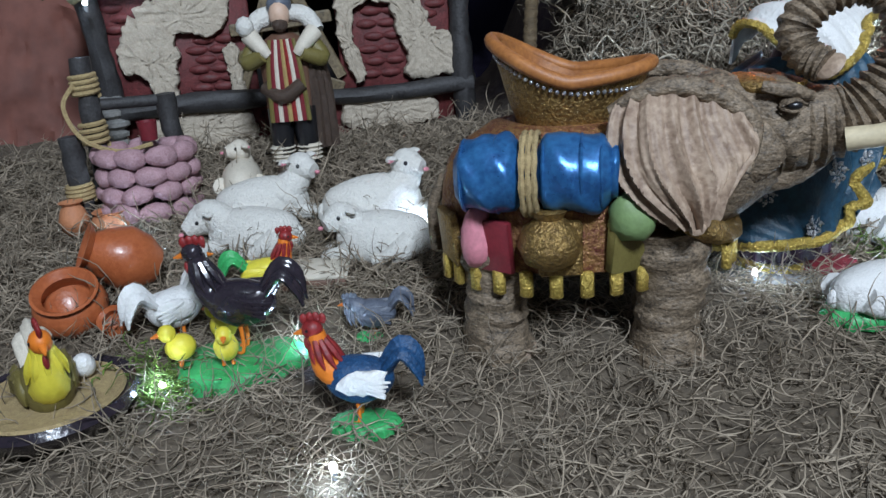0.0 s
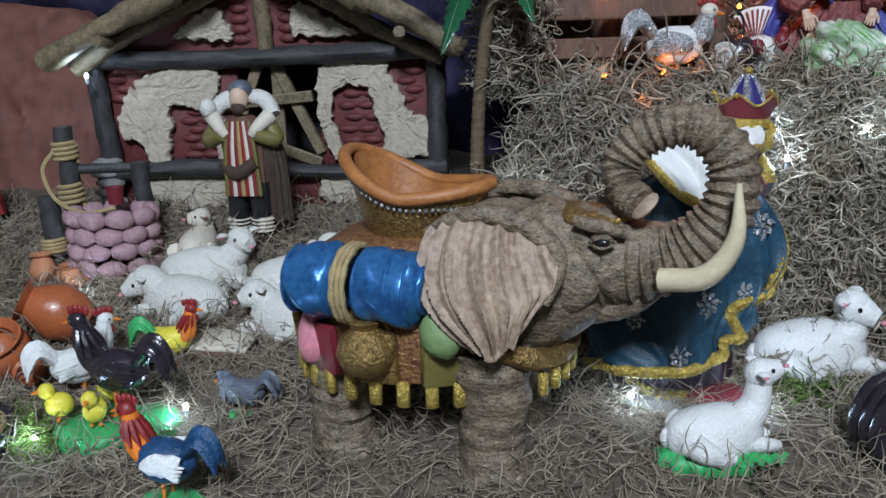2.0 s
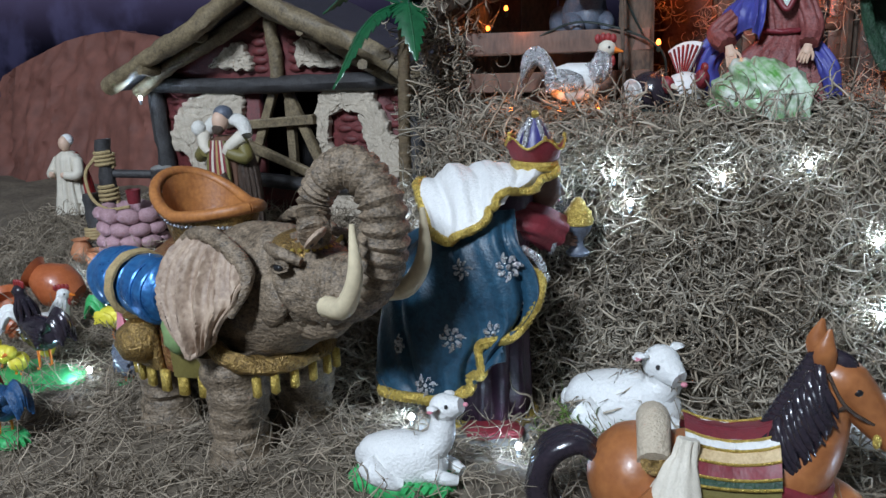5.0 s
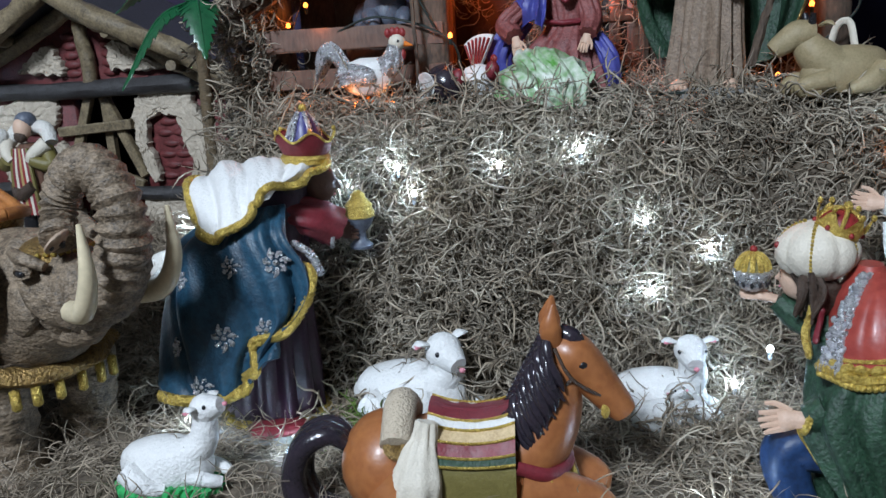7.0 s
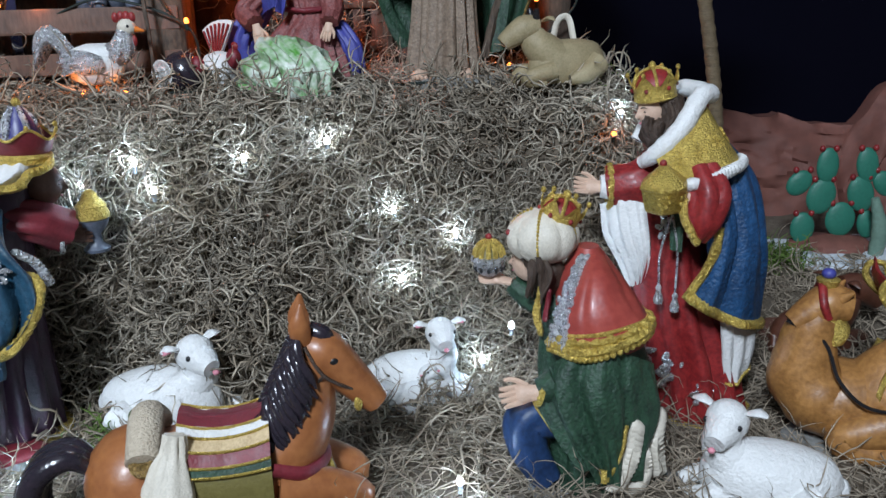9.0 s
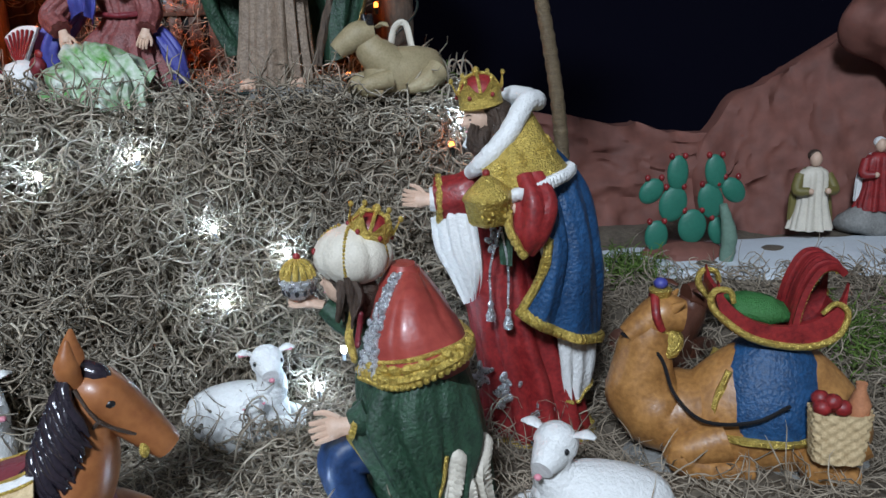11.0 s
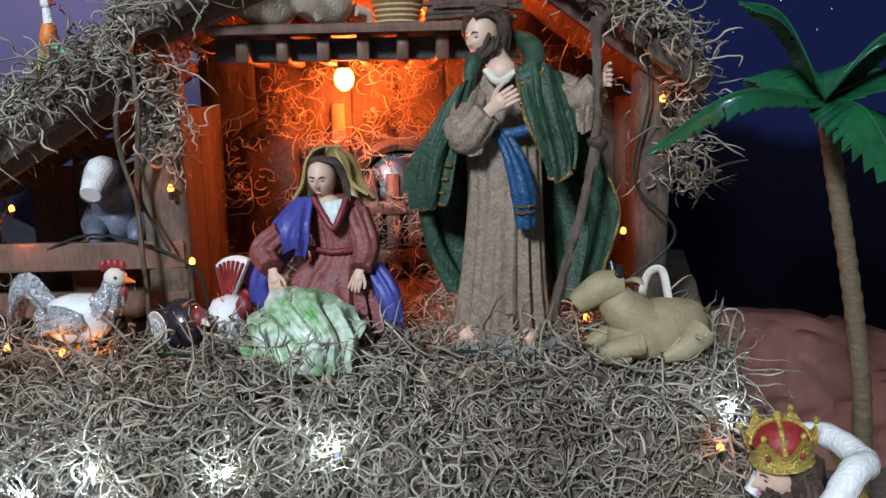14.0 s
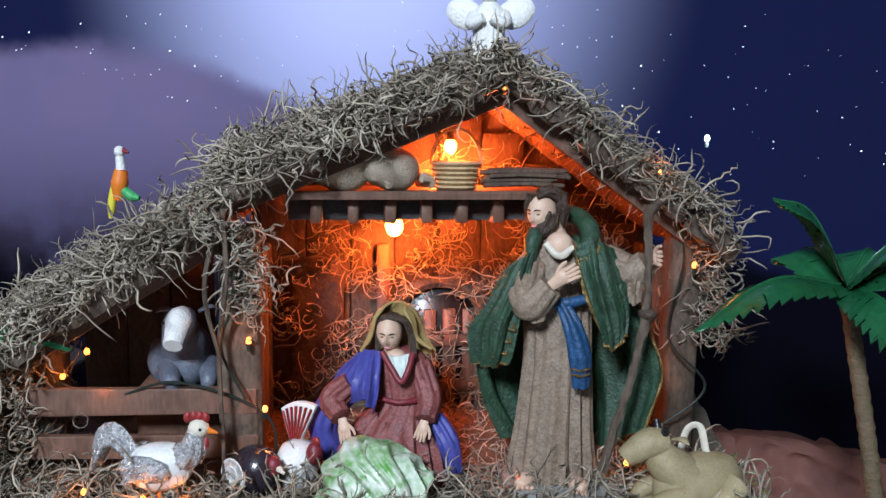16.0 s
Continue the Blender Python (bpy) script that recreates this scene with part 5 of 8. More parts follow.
s.lathe((-0.0224, -0.0500, 0.1437), ((0.0110, 0), (0.0128, 0.002), (0.0150, 0.0150), (0.0162, 0.0165), (0.0155, 0.0185), (0.0030, 0.0290)), gold_m, 6, (4, -4, 15))
s.ell((-0.0239, -0.0500, 0.1737), (0.0024, 0.0024, 0.0026), red_m, n=8)
for a in (-100, -40):
    q = V(*(-0.0224, -0.0500, 0.1518)) + V(0.0135 * math.cos(radians(a)), 0.0135 * math.sin(radians(a)), 0)
    for b_ in range(5):
        s.ell(q + V(-math.sin(radians(a)) * 0.0034 * math.cos(b_ * 1.26), math.cos(radians(a)) * 0.0034 * math.cos(b_ * 1.26), 0.0034 * math.sin(b_ * 1.26)), (0.0013, 0.0013, 0.0015), gold_m, n=6)
for x_, z_, a, b in ((-0.008, 0.034, 0.0075, 0.012), (0.016, 0.016, 0.0065, 0.008), (-0.024, 0.046, 0.005, 0.009), (-0.014, 0.140, 0.006, 0.008)):
    c_ = V(x_ - 0.003, -0.0285 if z_ < 0.1 else -0.030, z_ - 0.012)
    for q in range(9):
        s.ell(c_ + V(a * math.cos(q * 2.4) * (q / 8) ** 0.5, 0.001, b * math.sin(q * 2.4) * (q / 8) ** 0.5), (a * 0.40, 0.0018, b * 0.36), silver_m, (0, 30 * q, 0), 8, lump=0.4, fr=260)
s.sheet([[(-0.0156, -0.0340, 0.1373), (-0.0062, -0.0360, 0.1378)], [(-0.0150, -0.0360, 0.1133), (-0.0076, -0.0380, 0.1119)]], green_m, 12, 10, 0.0008, 2)
for x0, z1 in ((-0.017, 0.088), (-0.006, 0.082)):
    s.tube([(-0.0140, -0.0360, 0.1368), (x0 - 0.004, -0.037, 0.112), (x0 - 0.004, -0.036, z1)], (0.0008, 0.0008), silver_m, 5, 12)
    s.lathe((x0 - 0.004, -0.036, z1 - 0.012), ((0.0030, 0), (0.0034, 0.003), (0.0016, 0.009), (0.0022, 0.011), (0.001, 0.013)), silver_m, 10)
s.lathe((0.004, 0.0, -0.034), ((0.042, 0), (0.044, 0.008), (0.039, 0.012)), stone_m, 22)
statue("king_statuette", pose(0.72, 0.60, 0.125), s, "painted standing king in red robe and blue cape holding a box")

# kneeling king in green with a red cape
s = Shape()
s.loft([(-0.012, 0.006, 0.0, 0.038, 0.032), (0.03, 0.004, 0.0, 0.035, 0.030), (0.06, -0.001, 0.0, 0.034, 0.028), (0.085, -0.005, 0.004, 0.028, 0.026), (0.105, -0.009, 0.008, 0.019, 0.019)], green_m, 60, 24, fold=0.07, waves=6, phase=1)
s.sheet([[(-0.0341, -0.0260, 0.0689), (-0.0162, -0.0380, 0.0860), (0.0097, -0.0380, 0.0860), (0.0303, -0.0240, 0.0739)], [(-0.0371, -0.0300, 0.0551), (-0.0213, -0.0450, 0.0646), (0.0068, -0.0460, 0.0632), (0.0335, -0.0280, 0.0521)], [(-0.0276, -0.0360, 0.0389), (-0.0140, -0.0480, 0.0381), (0.0048, -0.0470, 0.0394), (0.0276, -0.0340, 0.0281)], [(-0.0136, -0.0420, 0.0214), (-0.0028, -0.0480, 0.0138), (0.0067, -0.0470, 0.0094), (0.0234, -0.0360, 0.0081)]], green_m, 56, 40, 0.0042, 3.5, 0.8, 0.5, 0.002)
hem(s, s.edge[0][14:], 0.0014, gold_m, 30)
s.sheet([[(-0.0029, -0.0490, 0.0200), (0.0026, -0.0500, 0.0197)], [(-0.0039, -0.0500, 0.0132), (0.0025, -0.0510, 0.0119)]], gold_m, 8, 8, 0.0006, 2)
s.tube([(-0.0246, -0.0340, 0.0668), (-0.0333, -0.0340, 0.0610)], (0.0085, 0.0075), green_m, 16, 8)
braid(s, [V(-0.0338, -0.0340, 0.0605) +0.0072*c_ for c_ in (V(0.3 * math.sin(a), math.cos(a), math.sin(a)) for a in np.linspace(0, 6.28, 12))], 0.0016, gold_m, 26)
hand_on(s, (-0.0343, -0.0340, 0.0601), (-0.0440, -0.0340, 0.0591), (-0.0575, -0.0340, 0.0552), skin_m, 0.0058, (0, 0.5, 1))
s.tube([(-0.012, -0.014, 0.034), (-0.0400, -0.0220, 0.0371), (-0.0410, -0.0240, 0.0204), (-0.0301, -0.0220, -0.0027)], (0.013, 0.0135, 0.012, 0.009), mat("denim_blue_paint", (0.02, 0.055, 0.15), 0.45, second=(0.01, 0.025, 0.07), scale=70), 18, 22, fold=0.05, waves=5)
for pts, r_ in (([(0.0193, -0.0380, 0.0400), (0.0161, -0.0400, 0.0221), (0.0092, -0.0420, 0.0062)], 0.0052), ([(0.0340, -0.0200, 0.0400), (0.0319, -0.0260, 0.0255), (0.0343, -0.0240, 0.0065)], 0.0055), ([(0.0238, -0.0340, 0.0223), (0.0257, -0.0340, 0.0088), (0.0196, -0.0360, 0.0004)], 0.0055)):
    for p in spline(pts, 12):
        s.ell(p, (r_, r_ * 0.9, r_), cream_m, n=9, lump=0.6, fr=190)
hem(s, [(0.0138, -0.0430, 0.0447), (0.0106, -0.0460, 0.0275), (0.0028, -0.0480, 0.0119)], 0.0012, gold_m, 24)
s.sheet([[(-0.0100, -0.0060, 0.1327), (-0.0032, -0.0110, 0.1353), (0.0037, -0.0040, 0.1321), (0.0, 0.012, 0.135)], [(-0.0199, -0.0180, 0.1173), (-0.0047, -0.0280, 0.1267), (0.0143, -0.0180, 0.1183), (0.012, 0.022, 0.116)], [(-0.0263, -0.0280, 0.1012), (-0.0077, -0.0400, 0.1088), (0.0209, -0.0270, 0.1077), (0.022, 0.028, 0.098)], [(-0.0294, -0.0320, 0.0892), (-0.0062, -0.0440, 0.0877), (0.0262, -0.0310, 0.0975), (0.028, 0.032, 0.086)]], cape_m, 60, 44, 0.0010, 3)
G_ = s.grid[0]
s.loft([(0.080, 0.000, 0.000, 0.029, 0.030), (0.100, -0.003, 0.002, 0.0235, 0.0265), (0.120, -0.006, 0.003, 0.0155, 0.0175), (0.136, -0.006, 0.003, 0.0065, 0.0075)], cape_m, 50, 16, fold=0.008, waves=4)
for w_, r_ in ((0.86, 0.0012), (0.92, 0.0018), (0.985, 0.0026)):
    braid(s, list(G_[int(w_ * 43)]), r_, gold_m, 60)
for p in spline(list(G_[-1])[::6], 30):
    s.ell(p - V(0, 0, 0.0028), (0.0020, 0.0020, 0.0024), gold_m, n=7)
for w_ in range(1, 43, 2):
    for j in range(5):
        p = G_[w_][0 + j * 2]
        s.ell(p + V(random.uniform(-0.001, 0.001), -0.0012, random.uniform(-0.001, 0.001)), (0.0021, 0.0016, 0.0023), silver_m, n=7, lump=0.5, fr=300)
for j in range(9):
    p = G_[40][int(6 + j * 5.2)]
    s.ell(p + V(0, -0.001, 0.002), (0.0035, 0.0014, 0.0026), gold_m, (0, 35 * (-1) ** j, 0), 8)
tc = V(*(-0.0321, 0.0020, 0.1423))
u = np.linspace(0, 2 * math.pi, 72, endpoint=False)
rows = []
for a in np.linspace(0.12, math.pi - 0.12, 22):
    lob = 1 + 0.085 * np.abs(np.cos(u * 4.5)) ** 0.6 - 0.03
    rows.append(np.stack([0.0205 * math.sin(a) * np.cos(u) * lob, 0.0185 * math.sin(a) * np.sin(u) * lob, -0.0165 * math.cos(a) * np.ones(72)], 1) + tc + np.outer(np.sin(u * 13 + a * 9) * 0.0002, V(1, 1, 1)))
s.rings(rows, cream_m)
for i in range(0, 9, 2):
    q = (i + 0.5) * math.pi / 4.5
    s.beads([tc + V(0.0196 * math.sin(a) * math.cos(q), 0.0177 * math.sin(a) * math.sin(q), -0.0172 * math.cos(a)) for a in np.linspace(0.9, 2.8, 7)], 0.0011, gold_m, 17)
s.ell((-0.0518, -0.0040, 0.1461), (0.0018, 0.0018, 0.002), red_m, n=7)
crown_on(s, (-0.0253, 0.0020, 0.1471), 0.0118, (0, 20, 0), red_m)
head(s, (-0.0409, 0.0060, 0.1248), 0.0098, skin_m, -112, 0)
s.ell((-0.0293, 0.0040, 0.1180), (0.0115, 0.0115, 0.0130), hair_m, n=14, lump=0.35, fr=170)
locks(s, [(-0.0358, -0.0060, 0.1317), (-0.0327, -0.0090, 0.1224), (-0.0348, -0.0100, 0.1084)], 0.0058, 0.0020, hair_m, 16, 6)
s.tube([(-0.0210, 0.0000, 0.0974), (-0.0398, 0.0080, 0.1029), (-0.0505, 0.0100, 0.1107)], (0.0095, 0.008, 0.0055), green_m, 14, 14, fold=0.05)
braid(s, [(-0.0327, -0.0080, 0.1138), (-0.0358, -0.0100, 0.1002), (-0.0338, -0.0120, 0.0887)], 0.0020, gold_m, 22)
braid(s, [(-0.0288, -0.0140, 0.1139), (-0.0309, -0.0160, 0.0985)], 0.0016, maroon_m, 16)
hand_on(s, (-0.0505, 0.0100, 0.1112), (-0.0591, 0.0110, 0.1130), (-0.0709, 0.0120, 0.1132), skin_m, 0.0046, (0, 1, 0.2))
vc = (-0.0638, 0.0100, 0.1155)
s.lathe(vc, ((0.0035, 0), (0.0055, 0.0012), (0.0085, 0.004), (0.0096, 0.008), (0.0100, 0.0095)), silver_m, 24)
s.lathe(np.array(vc) + V(0, 0, 0.0092), ((0.0096, 0), (0.0108, 0.0008), (0.0108, 0.0030), (0.0096, 0.0036)), silver_m, 24)
for i in range(12):
    a = i * math.pi / 6
    s.ell(np.array(vc) + V(0.0086 * math.cos(a), 0.0086 * math.sin(a), 0.0055), (0.0012, 0.0012, 0.0022), black_m, n=6)
    s.tube([np.array(vc) + V(rr_ * math.cos(a), rr_ * math.sin(a), z_) for rr_, z_ in ((0.0088, 0.0128), (0.0080, 0.0165), (0.0052, 0.0205), (0.0016, 0.0226))], (0.0016, 0.0016, 0.0008), gold_m, 6, 9)
s.lathe(np.array(vc) + V(0, 0, 0.012), ((0.0085, 0), (0.0072, 0.0042), (0.004, 0.0085), (0.001, 0.0105)), olive_m, 18)
s.ell(np.array(vc) + V(0, 0, 0.0242), (0.0022, 0.0022, 0.0022), red_m, n=8)
s.lathe((-0.004, -0.004, -0.024), ((0.054, 0), (0.056, 0.008), (0.050, 0.013)), stone_m, 20)
statue("king_statuette", pose(0.652, 0.495, 0.125), s, "painted kneeling king in green robe and gold-trimmed red cape")

# king in a petrol-blue cape, seen from behind
s = Shape()
s.loft([(-0.004, -0.002, 0.004, 0.036, 0.032), (0.04, 0.0, 0.004, 0.034, 0.030), (0.09, 0.002, 0.006, 0.030, 0.028), (0.14, 0.008, 0.008, 0.026, 0.024), (0.175, 0.022, 0.008, 0.018, 0.018)], mat("dark_plum_paint", (0.034, 0.008, 0.026), 0.5, second=(0.014, 0.004, 0.012), scale=70, bump=0.4), 60, 26, fold=0.07, waves=7)
braid(s, [(-0.002 + 0.037 * math.cos(a), 0.004 + 0.033 * math.sin(a), 0.001) for a in np.linspace(0, 6.28, 24)], 0.0042, gold_m, 70)
s.sheet([[(-0.012, 0.026, 0.158), (-0.0277, 0.0100, 0.1541), (-0.0133, -0.0180, 0.1595), (0.0029, -0.0240, 0.1626), (0.0163, -0.0240, 0.1645), (0.0235, -0.0180, 0.1634)],
         [(-0.034, 0.036, 0.140), (-0.0602, 0.0100, 0.1337), (-0.0408, -0.0260, 0.1400), (-0.0023, -0.0420, 0.1475), (0.0183, -0.0440, 0.1479), (0.0252, -0.0380, 0.1372)],
         [(-0.047, 0.036, 0.105), (-0.0690, 0.0000, 0.1040), (-0.0417, -0.0400, 0.1116), (0.0015, -0.0500, 0.1218), (0.0262, -0.0500, 0.1237), (0.0372, -0.0440, 0.1239)],
         [(-0.050, 0.036, 0.065), (-0.0760, 0.0000, 0.0680), (-0.0462, -0.0450, 0.0807), (-0.0045, -0.0530, 0.0863), (0.0211, -0.0540, 0.0957), (0.0372, -0.0500, 0.1072)],
         [(-0.052, 0.036, 0.030), (-0.0787, -0.0050, 0.0420), (-0.0555, -0.0450, 0.0521), (-0.0265, -0.0520, 0.0568), (0.0032, -0.0560, 0.0710), (0.0222, -0.0560, 0.0855)],
         [(-0.052, 0.036, 0.010), (-0.0799, -0.0080, 0.0293), (-0.0592, -0.0450, 0.0355), (-0.0338, -0.0520, 0.0358), (-0.0059, -0.0560, 0.0493), (-0.0029, -0.0580, 0.0772)]], teal_m, 96, 64, 0.0062, 4.4, 0.5, 0.55, 0.0022, 1.6)
lf, lo, rt, tp = s.edge
braid(s, lo, 0.0036, gold_m, 90)
braid(s, rt[16:], 0.0034, gold_m, 50)
for f_, w_, r_ in ((0.36, 0.36, 0.008), (0.53, 0.34, 0.008), (0.72, 0.36, 0.0105), (0.32, 0.66, 0.008), (0.52, 0.62, 0.0105), (0.70, 0.64, 0.009), (0.52, 0.88, 0.009), (0.86, 0.6, 0.007)):
    emblem(s, f_, w_, r_, silver_m)
s.sheet([[(-0.034, 0.036, 0.150), (-0.015, 0.040, 0.165), (0.010, 0.036, 0.176), (0.034, 0.030, 0.180), (0.050, 0.020, 0.178)],
         [(-0.0421, 0.0220, 0.1766), (-0.0203, 0.0220, 0.1891), (0.0083, 0.0160, 0.1919), (0.0332, 0.0120, 0.1924), (0.0498, 0.0060, 0.1892)],
         [(-0.0460, 0.0000, 0.1780), (-0.0207, -0.0080, 0.1881), (0.0073, -0.0120, 0.1897), (0.0328, -0.0120, 0.1916), (0.0522, -0.0060, 0.1869)],
         [(-0.0410, -0.0200, 0.1638), (-0.0207, -0.0320, 0.1688), (0.0022, -0.0340, 0.1767), (0.0281, -0.0270, 0.1841), (0.0485, -0.0140, 0.1841)],
         [(-0.0339, -0.0320, 0.1528), (-0.0233, -0.0440, 0.1479), (0.0019, -0.0460, 0.1613), (0.0105, -0.0410, 0.1742), (0.0376, -0.0270, 0.1822)]], white_m, 64, 44, 0.0034, 4, 1.3, 0.45, 0.0022, 1.2)
lf, lo, rt, tp = s.edge
braid(s, lo, 0.0030, gold_m, 64)
braid(s, lf[8:], 0.0030, gold_m, 30)
braid(s, rt[20:], 0.0026, gold_m, 20)
head(s, (0.0458, 0.0040, 0.1733), 0.0120, darkskin_m, 95, 10)
u = np.linspace(0, 2 * math.pi, 60, endpoint=False)
cc = V(*(0.0375, 0.0000, 0.1890))
tilt_ = np.array(Euler((0, radians(3), 0)).to_matrix())
for prof, m_ in ((((0.0150, 0, 0), (0.0172, 0.0008, 0), (0.0168, 0.0030, 0), (0.0176, 0.0042, 0), (0.0166, 0.0062, 0), (0.0150, 0.0070, 0)), gold_m),
                 (((0.0152, 0.0062, 0), (0.0172, 0.0090, 0), (0.0190, 0.0135, 0.003), (0.0212, 0.0160, 0.0066), (0.0204, 0.0158, 0.0066), (0.0175, 0.0130, 0.003), (0.0150, 0.0080, 0)), maroon_m)):
    s.rings([np.stack([r * np.cos(u), r * np.sin(u), z + p * np.abs(np.cos(u * 2.5)) ** 2], 1) @ tilt_.T + cc for r, z, p in prof], m_)
rim_ = [cc + tilt_ @ V(0.0209 * math.cos(a), 0.0209 * math.sin(a), 0.0162 + 0.0066 * abs(math.cos(a * 2.5)) ** 2) for a in np.linspace(0, 6.283, 50)]
s.tube(rim_, (0.0009, 0.0009), gold_m, 6, 100)
for i in range(5):
    a = i * math.pi / 2.5
    s.ell(cc + V(0.0214 * math.cos(a), 0.0214 * math.sin(a), 0.0236), (0.0016, 0.0016, 0.0020), gold_m, n=7)
s.lathe(cc + V(0.0008, 0, 0.0085), ((0.0135, 0), (0.0120, 0.009), (0.0075, 0.020), (0.0030, 0.0275)), mat("deep_violet_paint", (0.035, 0.03, 0.16), 0.4), 20)
for i in range(5):
    a = i * math.pi / 2.5 + 0.3
    s.tube([cc + V(r * math.cos(a), r * math.sin(a), z) for r, z in ((0.0137, 0.009), (0.0122, 0.0175), (0.0078, 0.0285), (0.0030, 0.036))], (0.0022, 0.0022, 0.0016), silver_m, 7, 12, lump=0.4)
s.ell(cc + V(0.001, 0, 0.0385), (0.0030, 0.0030, 0.0032), gold_m, n=10)
s.tube([(0.020, 0.000, 0.155), (0.0379, 0.0020, 0.1496), (0.0516, 0.0120, 0.1394)], (0.012, 0.0145, 0.0150), maroon_m, 20, 16, fold=0.06)
braid(s, [V(0.0526, 0.0120, 0.1389) +0.0145*c_ for c_ in (V(0.2 * math.sin(a), math.cos(a), math.sin(a)) for a in np.linspace(0, 6.28, 12))], 0.0016, silver_m, 30)
hand_on(s, (0.0537, 0.0120, 0.1363), (0.0618, 0.0140, 0.1338), (0.0700, 0.0140, 0.1338), darkskin_m, 0.0052)
s.lathe((0.0708, 0.0200, 0.1201), ((0.0085, 0), (0.0090, 0.002), (0.0045, 0.006), (0.0040, 0.012), (0.0085, 0.017), (0.0110, 0.023)), grey_m, 20)
s.lathe((0.0708, 0.0200, 0.1438), ((0.0112, 0), (0.0118, 0.003), (0.0100, 0.007), (0.0105, 0.009), (0.0060, 0.014), (0.0050, 0.017), (0.002, 0.020)), gold_m, 20)
for p in spline([(0.0288, -0.0360, 0.1395), (0.0380, -0.0340, 0.1306), (0.0435, -0.0300, 0.1163)], 12):
    s.ell(p, (0.0030, 0.0026, 0.0030), silver_m, n=8, lump=0.5, fr=280)
s.ell((0.006, -0.030, 0.002), (0.024, 0.016, 0.006), maroon_m, n=16, lump=0.3)
s.lathe((-0.008, 0.0, -0.010), ((0.050, 0), (0.052, 0.006), (0.048, 0.010)), stone_m, 22)
statue("king_statuette", pose(0.255, 0.515, 0.120, 0, 0, 25), s, "painted king statuette in petrol-blue cape with white mantle and jewelled crown")

# kneeling mother
s = Shape()
s.loft([(-0.004, -0.002, 0.0, 0.046, 0.033), (0.020, -0.002, 0.0, 0.043, 0.031), (0.045, 0.002, 0.002, 0.031, 0.026), (0.062, 0.006, 0.003, 0.0195, 0.017), (0.082, 0.004, 0.003, 0.0225, 0.0155), (0.096, 0.003, 0.003, 0.019, 0.012), (0.102, 0.003, 0.003, 0.008, 0.008)], rose_m, 84, 34, fold=0.075, waves=11)
s.sheet([[(-0.0049, -0.0120, 0.0993), (0.0036, -0.0170, 0.0985), (0.0132, -0.0120, 0.1003)], [(0.0019, -0.0180, 0.0907), (0.0075, -0.0200, 0.0902), (0.0128, -0.0180, 0.0917)], [(0.0078, -0.0210, 0.0826), (0.0102, -0.0210, 0.0816), (0.0124, -0.0200, 0.0823)]], mat("pale_blue_white_paint", (0.58, 0.66, 0.62), 0.5, amount=0.4, scale=120), 18, 14, 0.0008, 4)
s.tube([(-0.0073, -0.0140, 0.1008), (0.0015, -0.0200, 0.0902), (0.0093, -0.0230, 0.0811), (0.0142, -0.0210, 0.0895), (0.0164, -0.0130, 0.1005)], (0.0024, 0.0024, 0.0024), maroon_m, 8, 30)
s.tube([(-0.0150, -0.0120, 0.0651), (0.0066, -0.0170, 0.0636), (0.0227, -0.0100, 0.0645)], (0.0022, 0.0022, 0.0022), maroon_m, 8, 20, lump=0.3)
s.tube([(-0.0021, 0.0020, 0.0940), (-0.0027, -0.0030, 0.1054)], (0.0068, 0.006), skin_m, 12, 8)
s.ell((0.0019, -0.0080, 0.0969), (0.0085, 0.007, 0.0055), skin_m, n=12)
head(s, (-0.0033, -0.0060, 0.1147), 0.0124, skin_m, 2, 18)
s.ell((-0.0037, 0.0010, 0.1185), (0.0118, 0.0115, 0.0112), hair_m, n=18, lump=0.12, fr=200)
for k in (-1, 1):
    locks(s, [(0.0004, -0.0130, 0.1281), (0.0015 + 0.0085 * k, -0.0125, 0.1265), (0.0015 + 0.0122 * k, -0.0075, 0.117), (0.002 + 0.0138 * k, -0.007, 0.106), (0.002 + 0.0150 * k, -0.008, 0.098)], 0.0014, 0.0019, hair_m, 5, 12 + k)
s.sheet([[(-0.0076, -0.0100, 0.1332), (-0.004, 0.004, 0.1355), (0.005, 0.006, 0.1355), (0.0086, -0.0100, 0.1332)], [(-0.0131, -0.0100, 0.1251), (-0.013, 0.008, 0.126), (0.013, 0.010, 0.126), (0.0136, -0.0100, 0.1251)], [(-0.0173, -0.0080, 0.1105), (-0.018, 0.012, 0.108), (0.018, 0.014, 0.108), (0.0166, -0.0060, 0.1111)], [(-0.0258, -0.0040, 0.0975), (-0.022, 0.012, 0.094), (0.024, 0.014, 0.094), (0.0283, -0.0020, 0.1011)]], veil_m, 48, 26, 0.0016, 5, 0.3, 0.4, 0.0016)
hem(s, s.edge[0], 0.0009, veil_m, 30)
s.sheet([[(-0.0080, -0.0120, 0.1003), (-0.0211, -0.0060, 0.0989), (-0.0331, 0.0020, 0.0909)], [(-0.0064, -0.0230, 0.0870), (-0.0242, -0.0200, 0.0873), (-0.0460, -0.0020, 0.0786)], [(-0.0071, -0.0270, 0.0715), (-0.0251, -0.0260, 0.0761), (-0.0554, -0.0040, 0.0607)], [(-0.0097, -0.0280, 0.0571), (-0.0209, -0.0240, 0.0667), (-0.0611, 0.0000, 0.0390)]], violet_m, 44, 34, 0.0032, 3.5, 0.4, 0.4, 0.002)
s.tube([(-0.036, 0.006, 0.070), (-0.0589, 0.0020, 0.0383), (-0.050, 0.004, 0.008)], (0.010, 0.012, 0.009), violet_m, 18, 18, fold=0.09)
